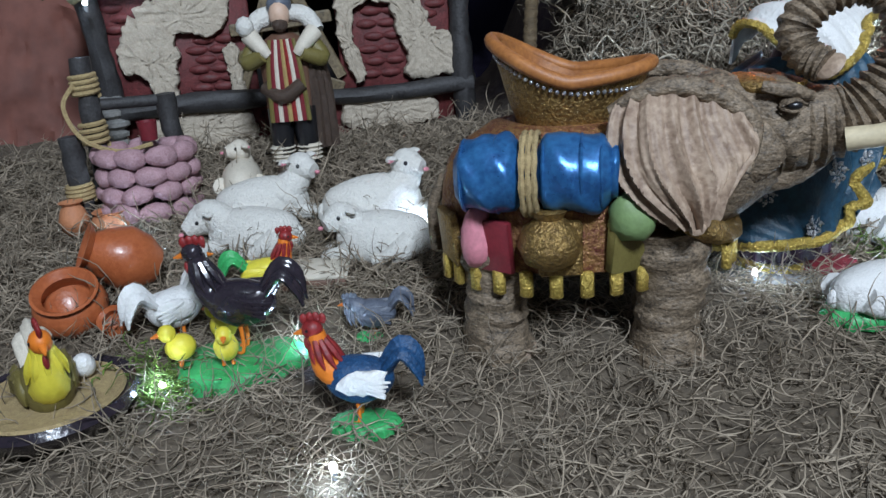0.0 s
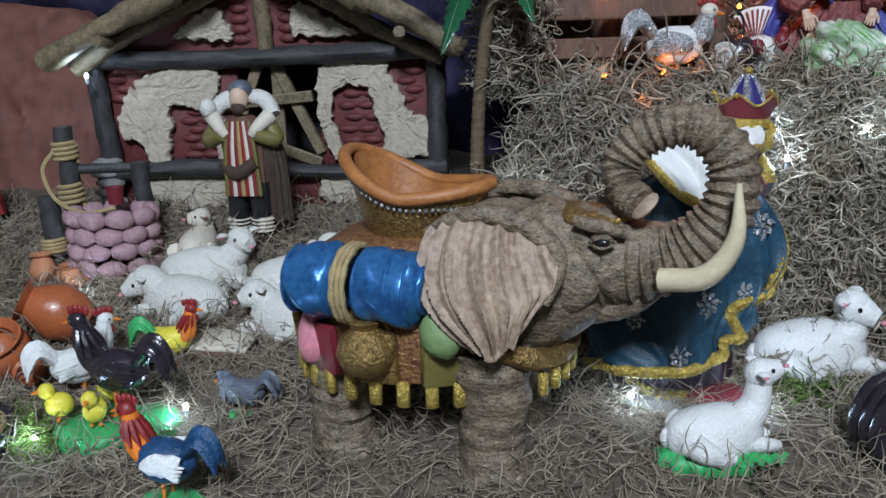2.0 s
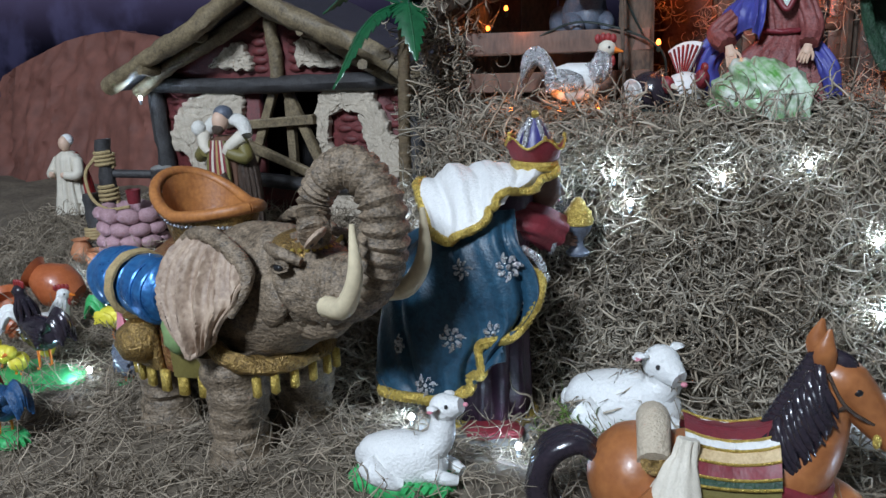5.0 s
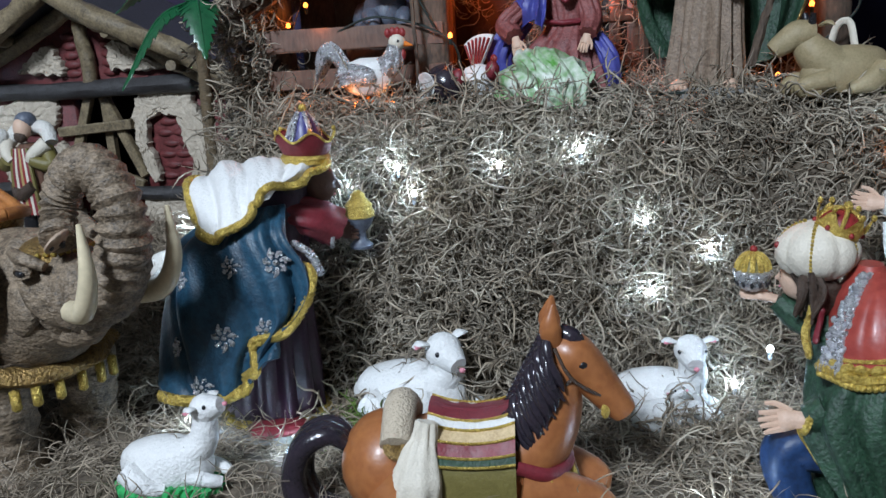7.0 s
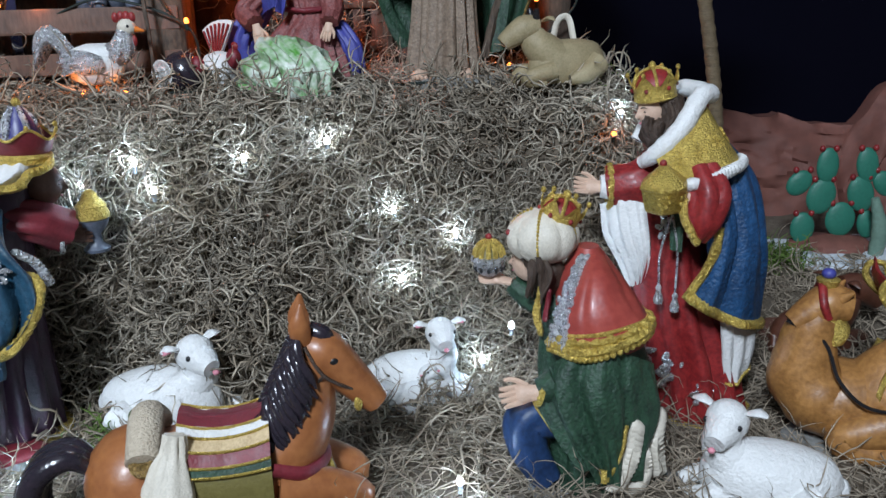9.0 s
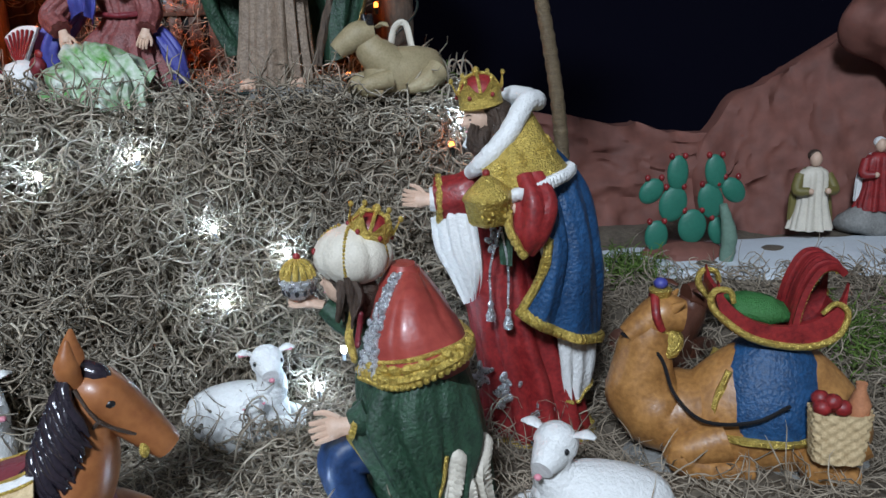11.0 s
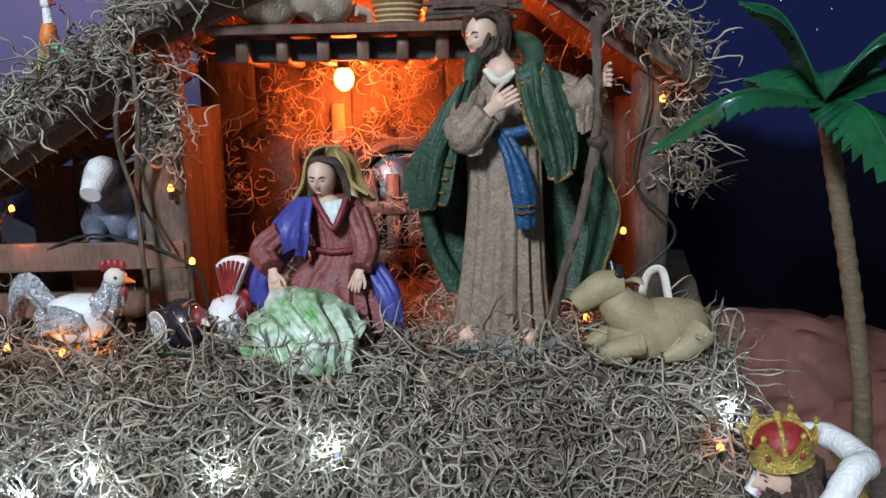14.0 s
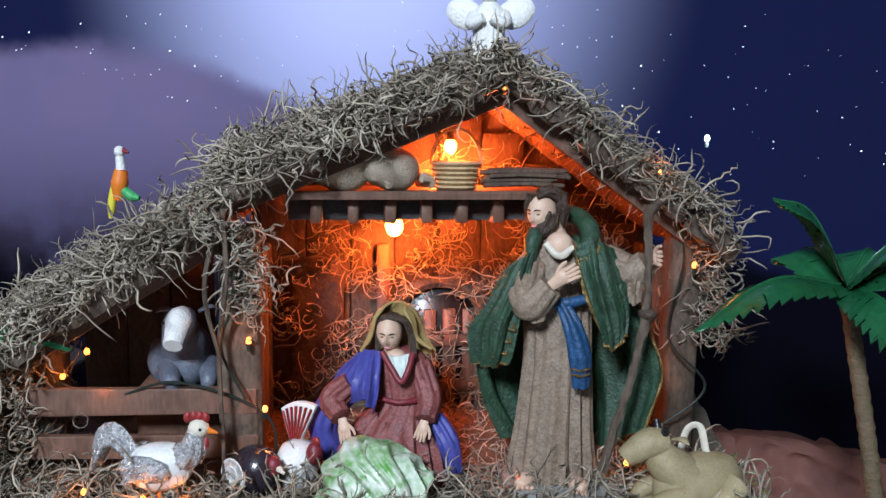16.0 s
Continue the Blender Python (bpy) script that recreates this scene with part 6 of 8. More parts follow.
s.tube([(0.0318, -0.0060, 0.0512), (0.0439, -0.0100, 0.0312), (0.0494, -0.0120, 0.0088)], (0.006, 0.0085, 0.006), violet_m, 16, 14, fold=0.08)
s.tube([(-0.0299, -0.0180, 0.0768), (-0.0441, -0.0200, 0.0635), (-0.0353, -0.0300, 0.0538)], (0.009, 0.0105, 0.0080), rose_m, 18, 16, fold=0.07)
hand_on(s, (-0.0339, -0.0310, 0.0532), (-0.0318, -0.0340, 0.0465), (-0.0288, -0.0370, 0.0350), skin_m, 0.0044, (1, 0, 0))
s.tube([(0.0196, -0.0020, 0.0909), (0.0287, -0.0100, 0.0665), (0.0278, -0.0220, 0.0532)], (0.0085, 0.0095, 0.0075), rose_m, 18, 18, fold=0.07)
hand_on(s, (0.0276, -0.0230, 0.0526), (0.0266, -0.0250, 0.0473), (0.0235, -0.0280, 0.0376), skin_m, 0.0042, (1, 0, 0))
statue("woman_statuette", pose(0.418, 0.770, 0.334), s, "painted kneeling woman statuette in rose dress, blue mantle and ochre veil")

# standing man with staff
s = Shape()
s.loft([(0.000, -0.008, -0.004, 0.033, 0.025), (0.05, -0.006, -0.004, 0.028, 0.022), (0.10, -0.006, -0.002, 0.025, 0.021), (0.14, -0.008, 0.0, 0.026, 0.020), (0.168, -0.010, 0.002, 0.026, 0.018), (0.184, -0.010, 0.002, 0.013, 0.012)], robe_m, 96, 40, fold=0.085, waves=9)
s.sheet([[(-0.030, -0.004, 0.174), (-0.020, 0.018, 0.182), (0.010, 0.020, 0.184), (0.032, -0.002, 0.176)],
         [(-0.0521, -0.0060, 0.1507), (-0.030, 0.030, 0.14), (0.020, 0.030, 0.14), (0.0520, 0.0000, 0.1450)],
         [(-0.0673, -0.0040, 0.1058), (-0.030, 0.036, 0.10), (0.030, 0.036, 0.10), (0.0658, -0.0040, 0.1108)],
         [(-0.0633, -0.0040, 0.0611), (-0.030, 0.036, 0.06), (0.030, 0.036, 0.06), (0.0736, -0.0060, 0.0814)],
         [(-0.0454, -0.0040, 0.0254), (-0.020, 0.030, 0.02), (0.030, 0.030, 0.012), (0.0615, -0.0100, 0.0431)]], green_m, 84, 44, 0.0045, 5, 0.4, 0.5)
lf, lo, rt, tp = s.edge
hem(s, rt, 0.0011, antique_m, 50)
s.sheet([[(-0.0231, -0.0180, 0.1792), (-0.0330, -0.0240, 0.1701), (-0.0479, -0.0140, 0.1556)], [(-0.0269, -0.0280, 0.1581), (-0.0412, -0.0340, 0.1465), (-0.0593, -0.0160, 0.1324)], [(-0.0323, -0.0300, 0.1346), (-0.0484, -0.0360, 0.1243), (-0.0718, -0.0140, 0.1126)], [(-0.0380, -0.0300, 0.1119), (-0.0494, -0.0360, 0.1018), (-0.0698, -0.0120, 0.0995)], [(-0.0402, -0.0280, 0.1010), (-0.0509, -0.0320, 0.0905), (-0.0682, -0.0100, 0.0883)]], green_m, 60, 44, 0.0046, 4, 0.9, 0.5, 0.002, 1.4)
lf, lo, rt, tp = s.edge
hem(s, lo, 0.0013, antique_m, 50)
hem(s, rt, 0.0012, antique_m, 50)
for k in range(3):
    o = V(0.003 * k, -0.002 - 0.001 * k, 0.008 + 0.009 * k)
    hem(s, [np.array(p) + o for p in lo[8:]], 0.0010, antique_m, 40)
s.sheet([[(0.0053, -0.0240, 0.1816), (0.0187, -0.0240, 0.1854), (0.0330, -0.0100, 0.1787)], [(0.0096, -0.0340, 0.1596), (0.0246, -0.0360, 0.1599), (0.0427, -0.0200, 0.1543)], [(0.0181, -0.0360, 0.1364), (0.0312, -0.0380, 0.1339), (0.0455, -0.0240, 0.1337)], [(0.0284, -0.0360, 0.1140), (0.0340, -0.0380, 0.1087), (0.0435, -0.0280, 0.1172)]], green_m, 44, 36, 0.0030, 3.2, 0.2, 0.5, 0.002)
lf, lo, rt, tp = s.edge
hem(s, lf, 0.0013, antique_m, 44)
hem(s, lo, 0.0013, antique_m, 20)
s.tube([(-0.0269, -0.0190, 0.1677), (-0.0255, -0.0140, 0.1848), (-0.016, 0.010, 0.199), (0.004, 0.010, 0.201), (0.0153, -0.0080, 0.1924), (0.0148, -0.0220, 0.1776), (0.0054, -0.0260, 0.1741)], (0.004, 0.0065, 0.007, 0.007, 0.0075, 0.0065, 0.004), green_m, 12, 50, lump=0.1)
hem(s, [(-0.0273, -0.0240, 0.1662), (-0.0289, -0.0180, 0.1812), (0.0223, -0.0120, 0.1906), (0.0206, -0.0260, 0.1769), (0.0075, -0.0310, 0.1707)][2:], 0.0011, antique_m, 30)
hem(s, [(-0.0284, -0.0230, 0.1652), (-0.0299, -0.0180, 0.1812), (-0.0230, -0.0100, 0.1915)], 0.0011, antique_m, 26)
s.ell((-0.0065, -0.0140, 0.1809), (0.0105, 0.0075, 0.0095), skin_m, (-15, 0, 0), 14)
s.tube([(-0.0164, -0.0180, 0.1812), (-0.0062, -0.0240, 0.1739), (0.0041, -0.0200, 0.1794)], (0.0026, 0.0030, 0.0026), cream_m, 8, 20, lump=0.3)
s.tube([(-0.009, 0.0, 0.184), (-0.0158, -0.0020, 0.1991)], (0.0090, 0.0080), skin_m, 14, 8)
head(s, (-0.0199, -0.0060, 0.2041), 0.0132, skin_m, -34, 14)
s.ell((-0.0143, 0.0040, 0.2110), (0.0132, 0.0132, 0.0125), hair_m, n=20, lump=0.28, fr=190)
for i, pth in enumerate(([(-0.0204, -0.0160, 0.2185), (-0.0128, -0.0140, 0.2204), (-0.0045, -0.0080, 0.2131)], [(-0.0071, -0.0120, 0.2180), (-0.0033, -0.0100, 0.2072), (-0.0035, -0.0080, 0.1963)], [(-0.0279, -0.0100, 0.2160), (-0.0291, -0.0080, 0.2081), (-0.0286, -0.0040, 0.2001)])):
    locks(s, pth, 0.0030, 0.0020, hair_m, 9, 20 + i)
s.ell((-0.0175, -0.0105, 0.1930), (0.0078, 0.0065, 0.0072), hair_m, (10, 8, 0), 14, lump=0.3, fr=220)
locks(s, [(-0.0120, -0.0120, 0.2033), (-0.0127, -0.0160, 0.1966), (-0.0164, -0.0180, 0.1899)], 0.0030, 0.0015, hair_m, 9, 31)
s.tube([(-0.026, -0.006, 0.166), (-0.0297, -0.0280, 0.1466), (-0.0249, -0.0370, 0.1394), (-0.0116, -0.0390, 0.1537)], (0.011, 0.013, 0.0125, 0.0095), robe_m, 20, 22, fold=0.06)
s.sheet([[(-0.0299, -0.0340, 0.1446), (-0.0218, -0.0400, 0.1436), (-0.0134, -0.0400, 0.1491)], [(-0.0299, -0.0340, 0.1296), (-0.0227, -0.0400, 0.1259), (-0.0144, -0.0390, 0.1285)]], robe_m, 24, 14, 0.0018, 3)
hand_on(s, (-0.0115, -0.0410, 0.1539), (-0.0030, -0.0420, 0.1605), (0.0090, -0.0420, 0.1670), skin_m, 0.0052, (-0.4, 0, 1))
s.tube([(0.026, 0.0, 0.170), (0.0467, -0.0120, 0.1612), (0.0573, -0.0160, 0.1694)], (0.011, 0.0125, 0.0095), robe_m, 20, 16, fold=0.06)
s.sheet([[(0.0417, -0.0200, 0.1601), (0.0493, -0.0240, 0.1624), (0.0572, -0.0200, 0.1659)], [(0.0436, -0.0200, 0.1427), (0.0484, -0.0240, 0.1385), (0.0543, -0.0200, 0.1427)]], robe_m, 24, 14, 0.0016, 3)
hand_on(s, (0.0572, -0.0180, 0.1696), (0.0628, -0.0220, 0.1737), (0.0662, -0.0300, 0.1744), skin_m, 0.0052, (0, 0, 1))
s.tube([(-0.0041, -0.0270, 0.1408), (0.0047, -0.0320, 0.1236), (0.0104, -0.0330, 0.1021), (0.0118, -0.0320, 0.0783)], (0.004, 0.0065, 0.0085, 0.006), blue_m, 18, 22, fold=0.10, waves=5)
s.tube([(-0.0179, -0.0220, 0.1401), (-0.0021, -0.0280, 0.1390), (0.0148, -0.0240, 0.1423)], (0.0038, 0.0042, 0.0038), blue_m, 10, 14, lump=0.2)
for z_ in (0.084, 0.080):
    hem(s, [(0.0051, -0.0380, 0.0910), (0.0118, -0.0420, 0.0910), (0.0181, -0.0370, 0.0917)] + V(0, 0, z_ - 0.082), 0.0009, antique_m, 16)
s.tube([(0.0595, -0.0220, 0.2112), (0.0565, -0.0240, 0.1959), (0.0574, -0.0260, 0.1674), (0.0568, -0.0280, 0.1343), (0.0491, -0.0320, 0.0924), (0.0378, -0.0340, 0.0506), (0.0293, -0.0350, 0.0162)], (0.0050, 0.0030, 0.0028, 0.0036, 0.0030, 0.0030, 0.0034), bark_m, 9, 80, lump=0.6)
s.ell((0.0582, -0.0280, 0.1333), (0.007, 0.006, 0.006), hair_m, (0, 30, 0), 12, lump=0.5, fr=150)
s.tube([(0.0595, -0.0220, 0.2093), (0.0648, -0.0220, 0.2151)], (0.0042, 0.0028), hair_m, 8, 6)
for k, yy in ((-1, -0.026), (1, -0.028)):
    s.ell((0.020 * k - 0.008, yy, 0.002), (0.0075, 0.012, 0.0055), skin_m, (0, 0, 18 * k), 12)
    for q in range(4):
        s.ell((0.020 * k - 0.012 + 0.0035 * q, yy - 0.011, 0.0), (0.0019, 0.003, 0.0022), skin_m, n=7)
s.lathe((0.0, 0.0, -0.012), ((0.048, 0), (0.049, 0.008), (0.044, 0.012)), stone_m, 24)
statue("man_statuette", pose(0.548, 0.787, 0.338), s, "painted standing bearded man statuette in green cloak holding a wooden staff")

# shepherd carrying a lamb
s = Shape()
for k in (-1, 1):
    s.tube([(0.010 * k, 0, 0.058), (0.011 * k, -0.003, 0.03), (0.012 * k, -0.002, 0.0)], (0.012, 0.010, 0.008), black_m, 10, 10)
    s.ell((0.013 * k, -0.008, 0.004), (0.007, 0.012, 0.005), hair_m, n=8)
    s.tube([(0.012 * k, -0.003, 0.012), (0.012 * k, -0.003, 0.026)], (0.0095, 0.0105), cream_m, 10, 12, ridge=0.15, rn=4)
s.loft([(0.048, 0, 0, 0.020, 0.015), (0.08, 0, 0, 0.021, 0.015), (0.11, 0, 0, 0.022, 0.015), (0.122, 0, 0, 0.010, 0.009)], mat("brown_cloth", (0.13, 0.06, 0.035), 0.6, scale=80), 30, 14, fold=0.05)
for k, c in ((-0.014, olive_m), (-0.0105, maroon_m), (-0.007, cream_m), (-0.0035, maroon_m), (0.0, veil_m), (0.0035, red_m), (0.007, cream_m), (0.0105, maroon_m), (0.014, olive_m)):
    s.tube([(k * 0.7, -0.0135, 0.118), (k, -0.0155, 0.09), (k * 1.15, -0.015, 0.048)], (0.0019, 0.0021, 0.0022), c, 6, 12)
s.loft([(0.02, 0.018, 0.008, 0.020, 0.010), (0.08, 0.020, 0.006, 0.017, 0.012), (0.115, 0.012, 0.004, 0.014, 0.012)], hair_m, 24, 12, fold=0.08)
s.tube([(-0.02, -0.008, 0.078), (-0.004, -0.018, 0.070), (0.014, -0.016, 0.080)], (0.006, 0.0065, 0.006), hair_m, 10, 12)
s.tube([(-0.030, 0.0, 0.122), (-0.020, 0.006, 0.134), (0.0, 0.008, 0.138), (0.020, 0.006, 0.136), (0.030, 0.0, 0.122)], (0.007, 0.008, 0.008, 0.008, 0.007), wool_m, 12, 18, lump=0.2)
for k in (-1, 1):
    s.tube([(0.028 * k, -0.004, 0.122), (0.018 * k, -0.014, 0.112), (0.012 * k, -0.015, 0.105)], (0.008, 0.006, 0.004), cream_m, 10, 10)
    s.tube([(0.022 * k, 0.0, 0.116), (0.032 * k, -0.006, 0.100), (0.016 * k, -0.016, 0.106)], (0.008, 0.008, 0.006), olive_m, 10, 10)
s.ell((-0.030, -0.008, 0.130), (0.008, 0.009, 0.009), wool_m, n=10)
s.ell((0.0, -0.006, 0.138), (0.009, 0.009, 0.012), skin_m, n=12)
s.ell((0.0, -0.010, 0.130), (0.007, 0.006, 0.007), hair_m, n=10)
s.ell((0.0, 0.0, 0.146), (0.011, 0.011, 0.009), grey_m, n=12)
statue("shepherd_statuette", pose(-0.132, 0.672, gz(-0.132, 0.672) + 0.002), s, "painted shepherd statuette carrying a lamb on the shoulders")


def small_person(name, m, robe, cloak, h, label, seated=False):
    s = Shape()
    s.loft([(0, 0, 0, 0.28 * h, 0.2 * h), (0.35 * h, 0, 0, 0.2 * h, 0.16 * h), (0.7 * h, 0, 0, 0.19 * h, 0.13 * h), (0.8 * h, 0, 0, 0.08 * h, 0.07 * h)], robe, 26, 14, fold=0.10, waves=6)
    s.loft([(0.1 * h, 0.03 * h, 0.06 * h, 0.27 * h, 0.17 * h), (0.5 * h, 0, 0.04 * h, 0.24 * h, 0.16 * h), (0.78 * h, 0, 0.02 * h, 0.12 * h, 0.1 * h)], cloak, 24, 10, fold=0.08, arc=(-20, 200))
    s.ell((0, -0.02 * h, 0.9 * h), (0.075 * h, 0.08 * h, 0.1 * h), skin_m, n=12)
    s.ell((0, 0.02 * h, 0.94 * h), (0.085 * h, 0.08 * h, 0.08 * h), hair_m if not seated else white_m, n=12)
    for k in (-1, 1):
        s.tube([(0.17 * h * k, 0, 0.7 * h), (0.24 * h * k, -0.08 * h, 0.52 * h), (0.12 * h * k, -0.18 * h, 0.52 * h)], (0.07 * h, 0.07 * h, 0.05 * h), cloak if not seated else robe, 8, 10)
        s.ell((0.11 * h * k, -0.19 * h, 0.52 * h), (0.04 * h, 0.04 * h, 0.04 * h), skin_m, n=7)
    return statue(name, m, s, label)


small_person("villager_statuette", pose(1.080, 0.93, 0.155), cream_m, olive_m, 0.085, "small painted villager statuette in cream and olive robes")
small_person("villager_statuette", pose(1.155, 0.94, 0.172), red_m, white_m, 0.078, "small painted seated woman statuette in red with white veil", True)
small_person("villager_statuette", pose(-0.462, 0.72, gz(-0.462, 0.72)), cream_m, red_m, 0.105, "small painted villager statuette in red, white and green", True)
# white angel on the ridge
s = Shape()
s.loft([(0, 0, 0, 0.013, 0.011), (0.02, 0, 0, 0.012, 0.010), (0.036, 0, 0, 0.014, 0.010), (0.046, 0, 0, 0.005, 0.005)], white_m, 20, 10, fold=0.06)
for k in (-1, 1):
    s.ell((0.020 * k, 0.006, 0.038), (0.016, 0.004, 0.012), white_m, (0, -25 * k, 0), 12)
    s.tube([(0.012 * k, 0, 0.036), (0.013 * k, -0.010, 0.028), (0.003 * k, -0.014, 0.032)], (0.005, 0.005, 0.004), white_m, 8, 8)
s.ell((0, -0.001, 0.054), (0.009, 0.009, 0.010), white_m, n=12)
statue("angel_statuette", pose(0.482, 0.82, 0.657), s, "small white glazed angel statuette on the roof ridge")


# ---- animals ----
def lamb(m, label, k=1.0, head=(0.034, 0.0, 0.050), snout=(0.016, 0.0, -0.004), ears=pink_m, base=False, name="lamb_figurine", coat=white_m, group="white lambs"):
    """A lying lamb that looks along snout; k scales it."""
    ob = thing(name, m @ Matrix.Scale(k, 4), label, "sheep figurine", group)
    s = Shape()
    s.loft([(0.0, 0, 0, 0.034, 0.019), (0.006, 0, 0, 0.039, 0.0225), (0.018, 0, 0, 0.040, 0.0225), (0.030, 0.001, 0, 0.034, 0.018), (0.037, 0.004, 0, 0.018, 0.009), (0.039, 0.005, 0, 0.004, 0.002)], coat, 30, 14, fold=0.03, waves=9)
    s.ell((-0.038, 0.002, 0.012), (0.006, 0.005, 0.009), coat, n=8)
    part("body", s, ob)
    h = V(*head)
    part("neck", Shape().tube([(0.020, 0, 0.022), ((0.022 + h[0]) / 2 + 0.004, h[1] / 2, 0.036), h - V(0, 0, 0.004)], (0.016, 0.012, 0.0095), coat, 14, 12, lump=0.05), ob)
    d = V(*snout)
    side = np.cross(d, (0, 0, 1))
    side /= np.linalg.norm(side)
    s = Shape()
    s.ell(h, (0.0128, 0.012, 0.0125), coat, n=14)
    s.tube([h, h + d * 0.7, h + d * 1.3], (0.0118, 0.0098, 0.0062), coat, 12, 8)
    s.ell(h + d * 1.62, (0.0024, 0.0024, 0.0018), pink_m, n=6)
    for q in (-1, 1):
        s.ell(h + d * 0.55 + side * 0.0098 * q + V(0, 0, 0.004), (0.0017, 0.0017, 0.0019), black_m, n=6)
    part("head", s, ob)
    for q in (-1, 1):
        p = h + side * 0.0105 * q + V(0, 0, 0.005) - d * 0.2
        s = Shape().tube([p, p + side * 0.006 * q + V(0, 0, 0.002), p + side * 0.0115 * q + V(0, 0, 0.001)], (0.003, 0.0050, 0.0018), coat, 8, 9, flat=0.45)
        s.tube([p + side * 0.003 * q + V(0, -0.0016, 0.001), p + side * 0.0095 * q + V(0, -0.0022, 0.001)], (0.0022, 0.0026), ears, 6, 5, flat=0.5)
        part("ear", s, ob, "ear with pink inside")
    for q in (-1, 1):
        part("foreleg", Shape().tube([(0.022, 0.012 * q, 0.010), (0.040, 0.012 * q, 0.007), (0.050, 0.008 * q, 0.004)], (0.0075, 0.006, 0.0045), coat, 9, 9), ob)
        part("hind_leg", Shape().tube([(-0.024, 0.019 * q, 0.016), (-0.014, 0.023 * q, 0.010), (0.0, 0.024 * q, 0.004), (0.008, 0.022 * q, 0.003)], (0.011, 0.010, 0.006, 0.0045), coat, 10, 11), ob)
    if base:
        part("base", Shape().loft([(-0.010, 0, 0, 0.046, 0.027), (-0.002, 0, 0, 0.047, 0.028), (0.004, 0, 0, 0.040, 0.024)], grass_m, 26, 6, fold=0.06, waves=7), ob, "bright green painted grass base")
        for q in range(5):
            part("grass_blade", Shape().tube([(0.01 + 0.008 * q, -0.026, 0.0), (0.016 + 0.008 * q, -0.027, 0.008)], (0.004, 0.002), grass_m, 6, 4), ob)
    return ob


lamb(pose(0.252, 0.394, 0.130, 0, 0, 12), "white lamb figurine lying on a bright green base", 0.76, (0.037, 0.004, 0.062), (0.012, -0.002, 0.004), base=True)
lamb(pose(0.352, 0.545, gz(0.352, 0.545), 0, 0, 6), "white lamb figurine lying below the moss bank", 1.08, (0.026, -0.004, 0.049), (0.010, -0.008, -0.005))
lamb(pose(0.524, 0.598, gz(0.524, 0.598), 0, 0, 5), "white ewe figurine with pink ears lying against the bank", 0.90, (0.026, -0.006, 0.058), (0.003, -0.012, -0.005), name="ewe_figurine")
lamb(pose(0.528, 0.574, gz(0.528, 0.574), 0, 0, 25), "small white lamb figurine nestled beside a ewe", 0.50, (0.022, -0.006, 0.052), (0.008, -0.008, 0.004))
lamb(pose(0.752, 0.473, 0.110, 0, 0, 172), "glossy white lamb figurine lying on dry moss", 1.0, (0.026, 0.002, 0.052), (0.006, 0.012, -0.006))
lamb(pose(-0.160, 0.612, gz(-0.160, 0.612), 0, 0, 8), "cream woolly sheep figurine lying behind another", 1.0, (0.036, 0, 0.044), (0.008, -0.008, -0.002), coat=wool_m, group="woolly sheep", name="sheep_figurine")
lamb(pose(-0.162, 0.572, gz(-0.162, 0.572), 0, 0, 174), "cream woolly sheep figurine with lowered head", 0.95, (0.044, 0, 0.030), (0.010, 0.006, -0.006), coat=wool_m, group="woolly sheep", name="sheep_figurine")
lamb(pose(-0.066, 0.592, gz(-0.066, 0.592), 0, 0, 10), "white woolly sheep figurine with pink ears", 1.05, (0.030, 0, 0.044), (0.008, -0.008, -0.002), coat=wool_m, group="woolly sheep", name="sheep_figurine")
lamb(pose(-0.058, 0.552, gz(-0.058, 0.552), 0, 0, 176), "white woolly sheep figurine lying on a green tuft", 0.95, (0.034, 0, 0.036), (0.010, 0.006, -0.004), coat=wool_m, group="woolly sheep", name="sheep_figurine")
lamb(pose(0.124, 0.592, gz(0.124, 0.592), 0, 0, 25), "white woolly sheep figurine behind the elephant", 1.1, (0.030, 0, 0.048), (0.008, -0.008, -0.002), coat=wool_m, group="woolly sheep", name="sheep_figurine")
lamb(pose(-0.182, 0.655, gz(-0.182, 0.655), 0, 0, 95), "cream and brown goat figurine beside the shepherd", 0.8, (0.020, 0, 0.046), (-0.004, 0.012, 0.0), coat=cream_m, group="woolly sheep", name="goat_figurine")


# horse lying in its trappings
H_ = thing("horse_figurine", pose(0.436, 0.425, 0.122, 0, 0, 16) @ Matrix.Scale(0.92, 4), "chestnut horse figurine lying down with striped saddle blanket", "horse figurine")
s = Shape()
s.loft([(0.0, 0, 0, 0.052, 0.022), (0.014, -0.002, 0, 0.066, 0.031), (0.036, -0.002, 0, 0.066, 0.032), (0.054, 0.002, 0, 0.054, 0.024), (0.064, 0.006, 0, 0.030, 0.012)], horse_m, 32, 16)
s.ell((-0.044, 0, 0.034), (0.030, 0.033, 0.034), horse_m, n=18)
part("body", s, H_)
part("neck", Shape().tube([(0.036, 0, 0.036), (0.054, 0, 0.060), (0.062, 0, 0.088), (0.064, 0.001, 0.104)], (0.028, 0.021, 0.015, 0.012), horse_m, 16, 18, flat=1.0), H_)
s = Shape().tube([(0.056, 0.001, 0.106), (0.070, 0.0, 0.104), (0.086, -0.001, 0.086), (0.097, -0.002, 0.073), (0.101, -0.002, 0.068)], (0.010, 0.0148, 0.0118, 0.0094, 0.0082), horse_m, 14, 18)
for q in (-1, 1):
    s.ell((0.076, 0.0128 * q, 0.102), (0.003, 0.0018, 0.0024), black_m, n=8)
    s.ell((0.101, 0.004 * q - 0.002, 0.071), (0.0018, 0.0015, 0.002), black_m, n=6)
part("head", s, H_)
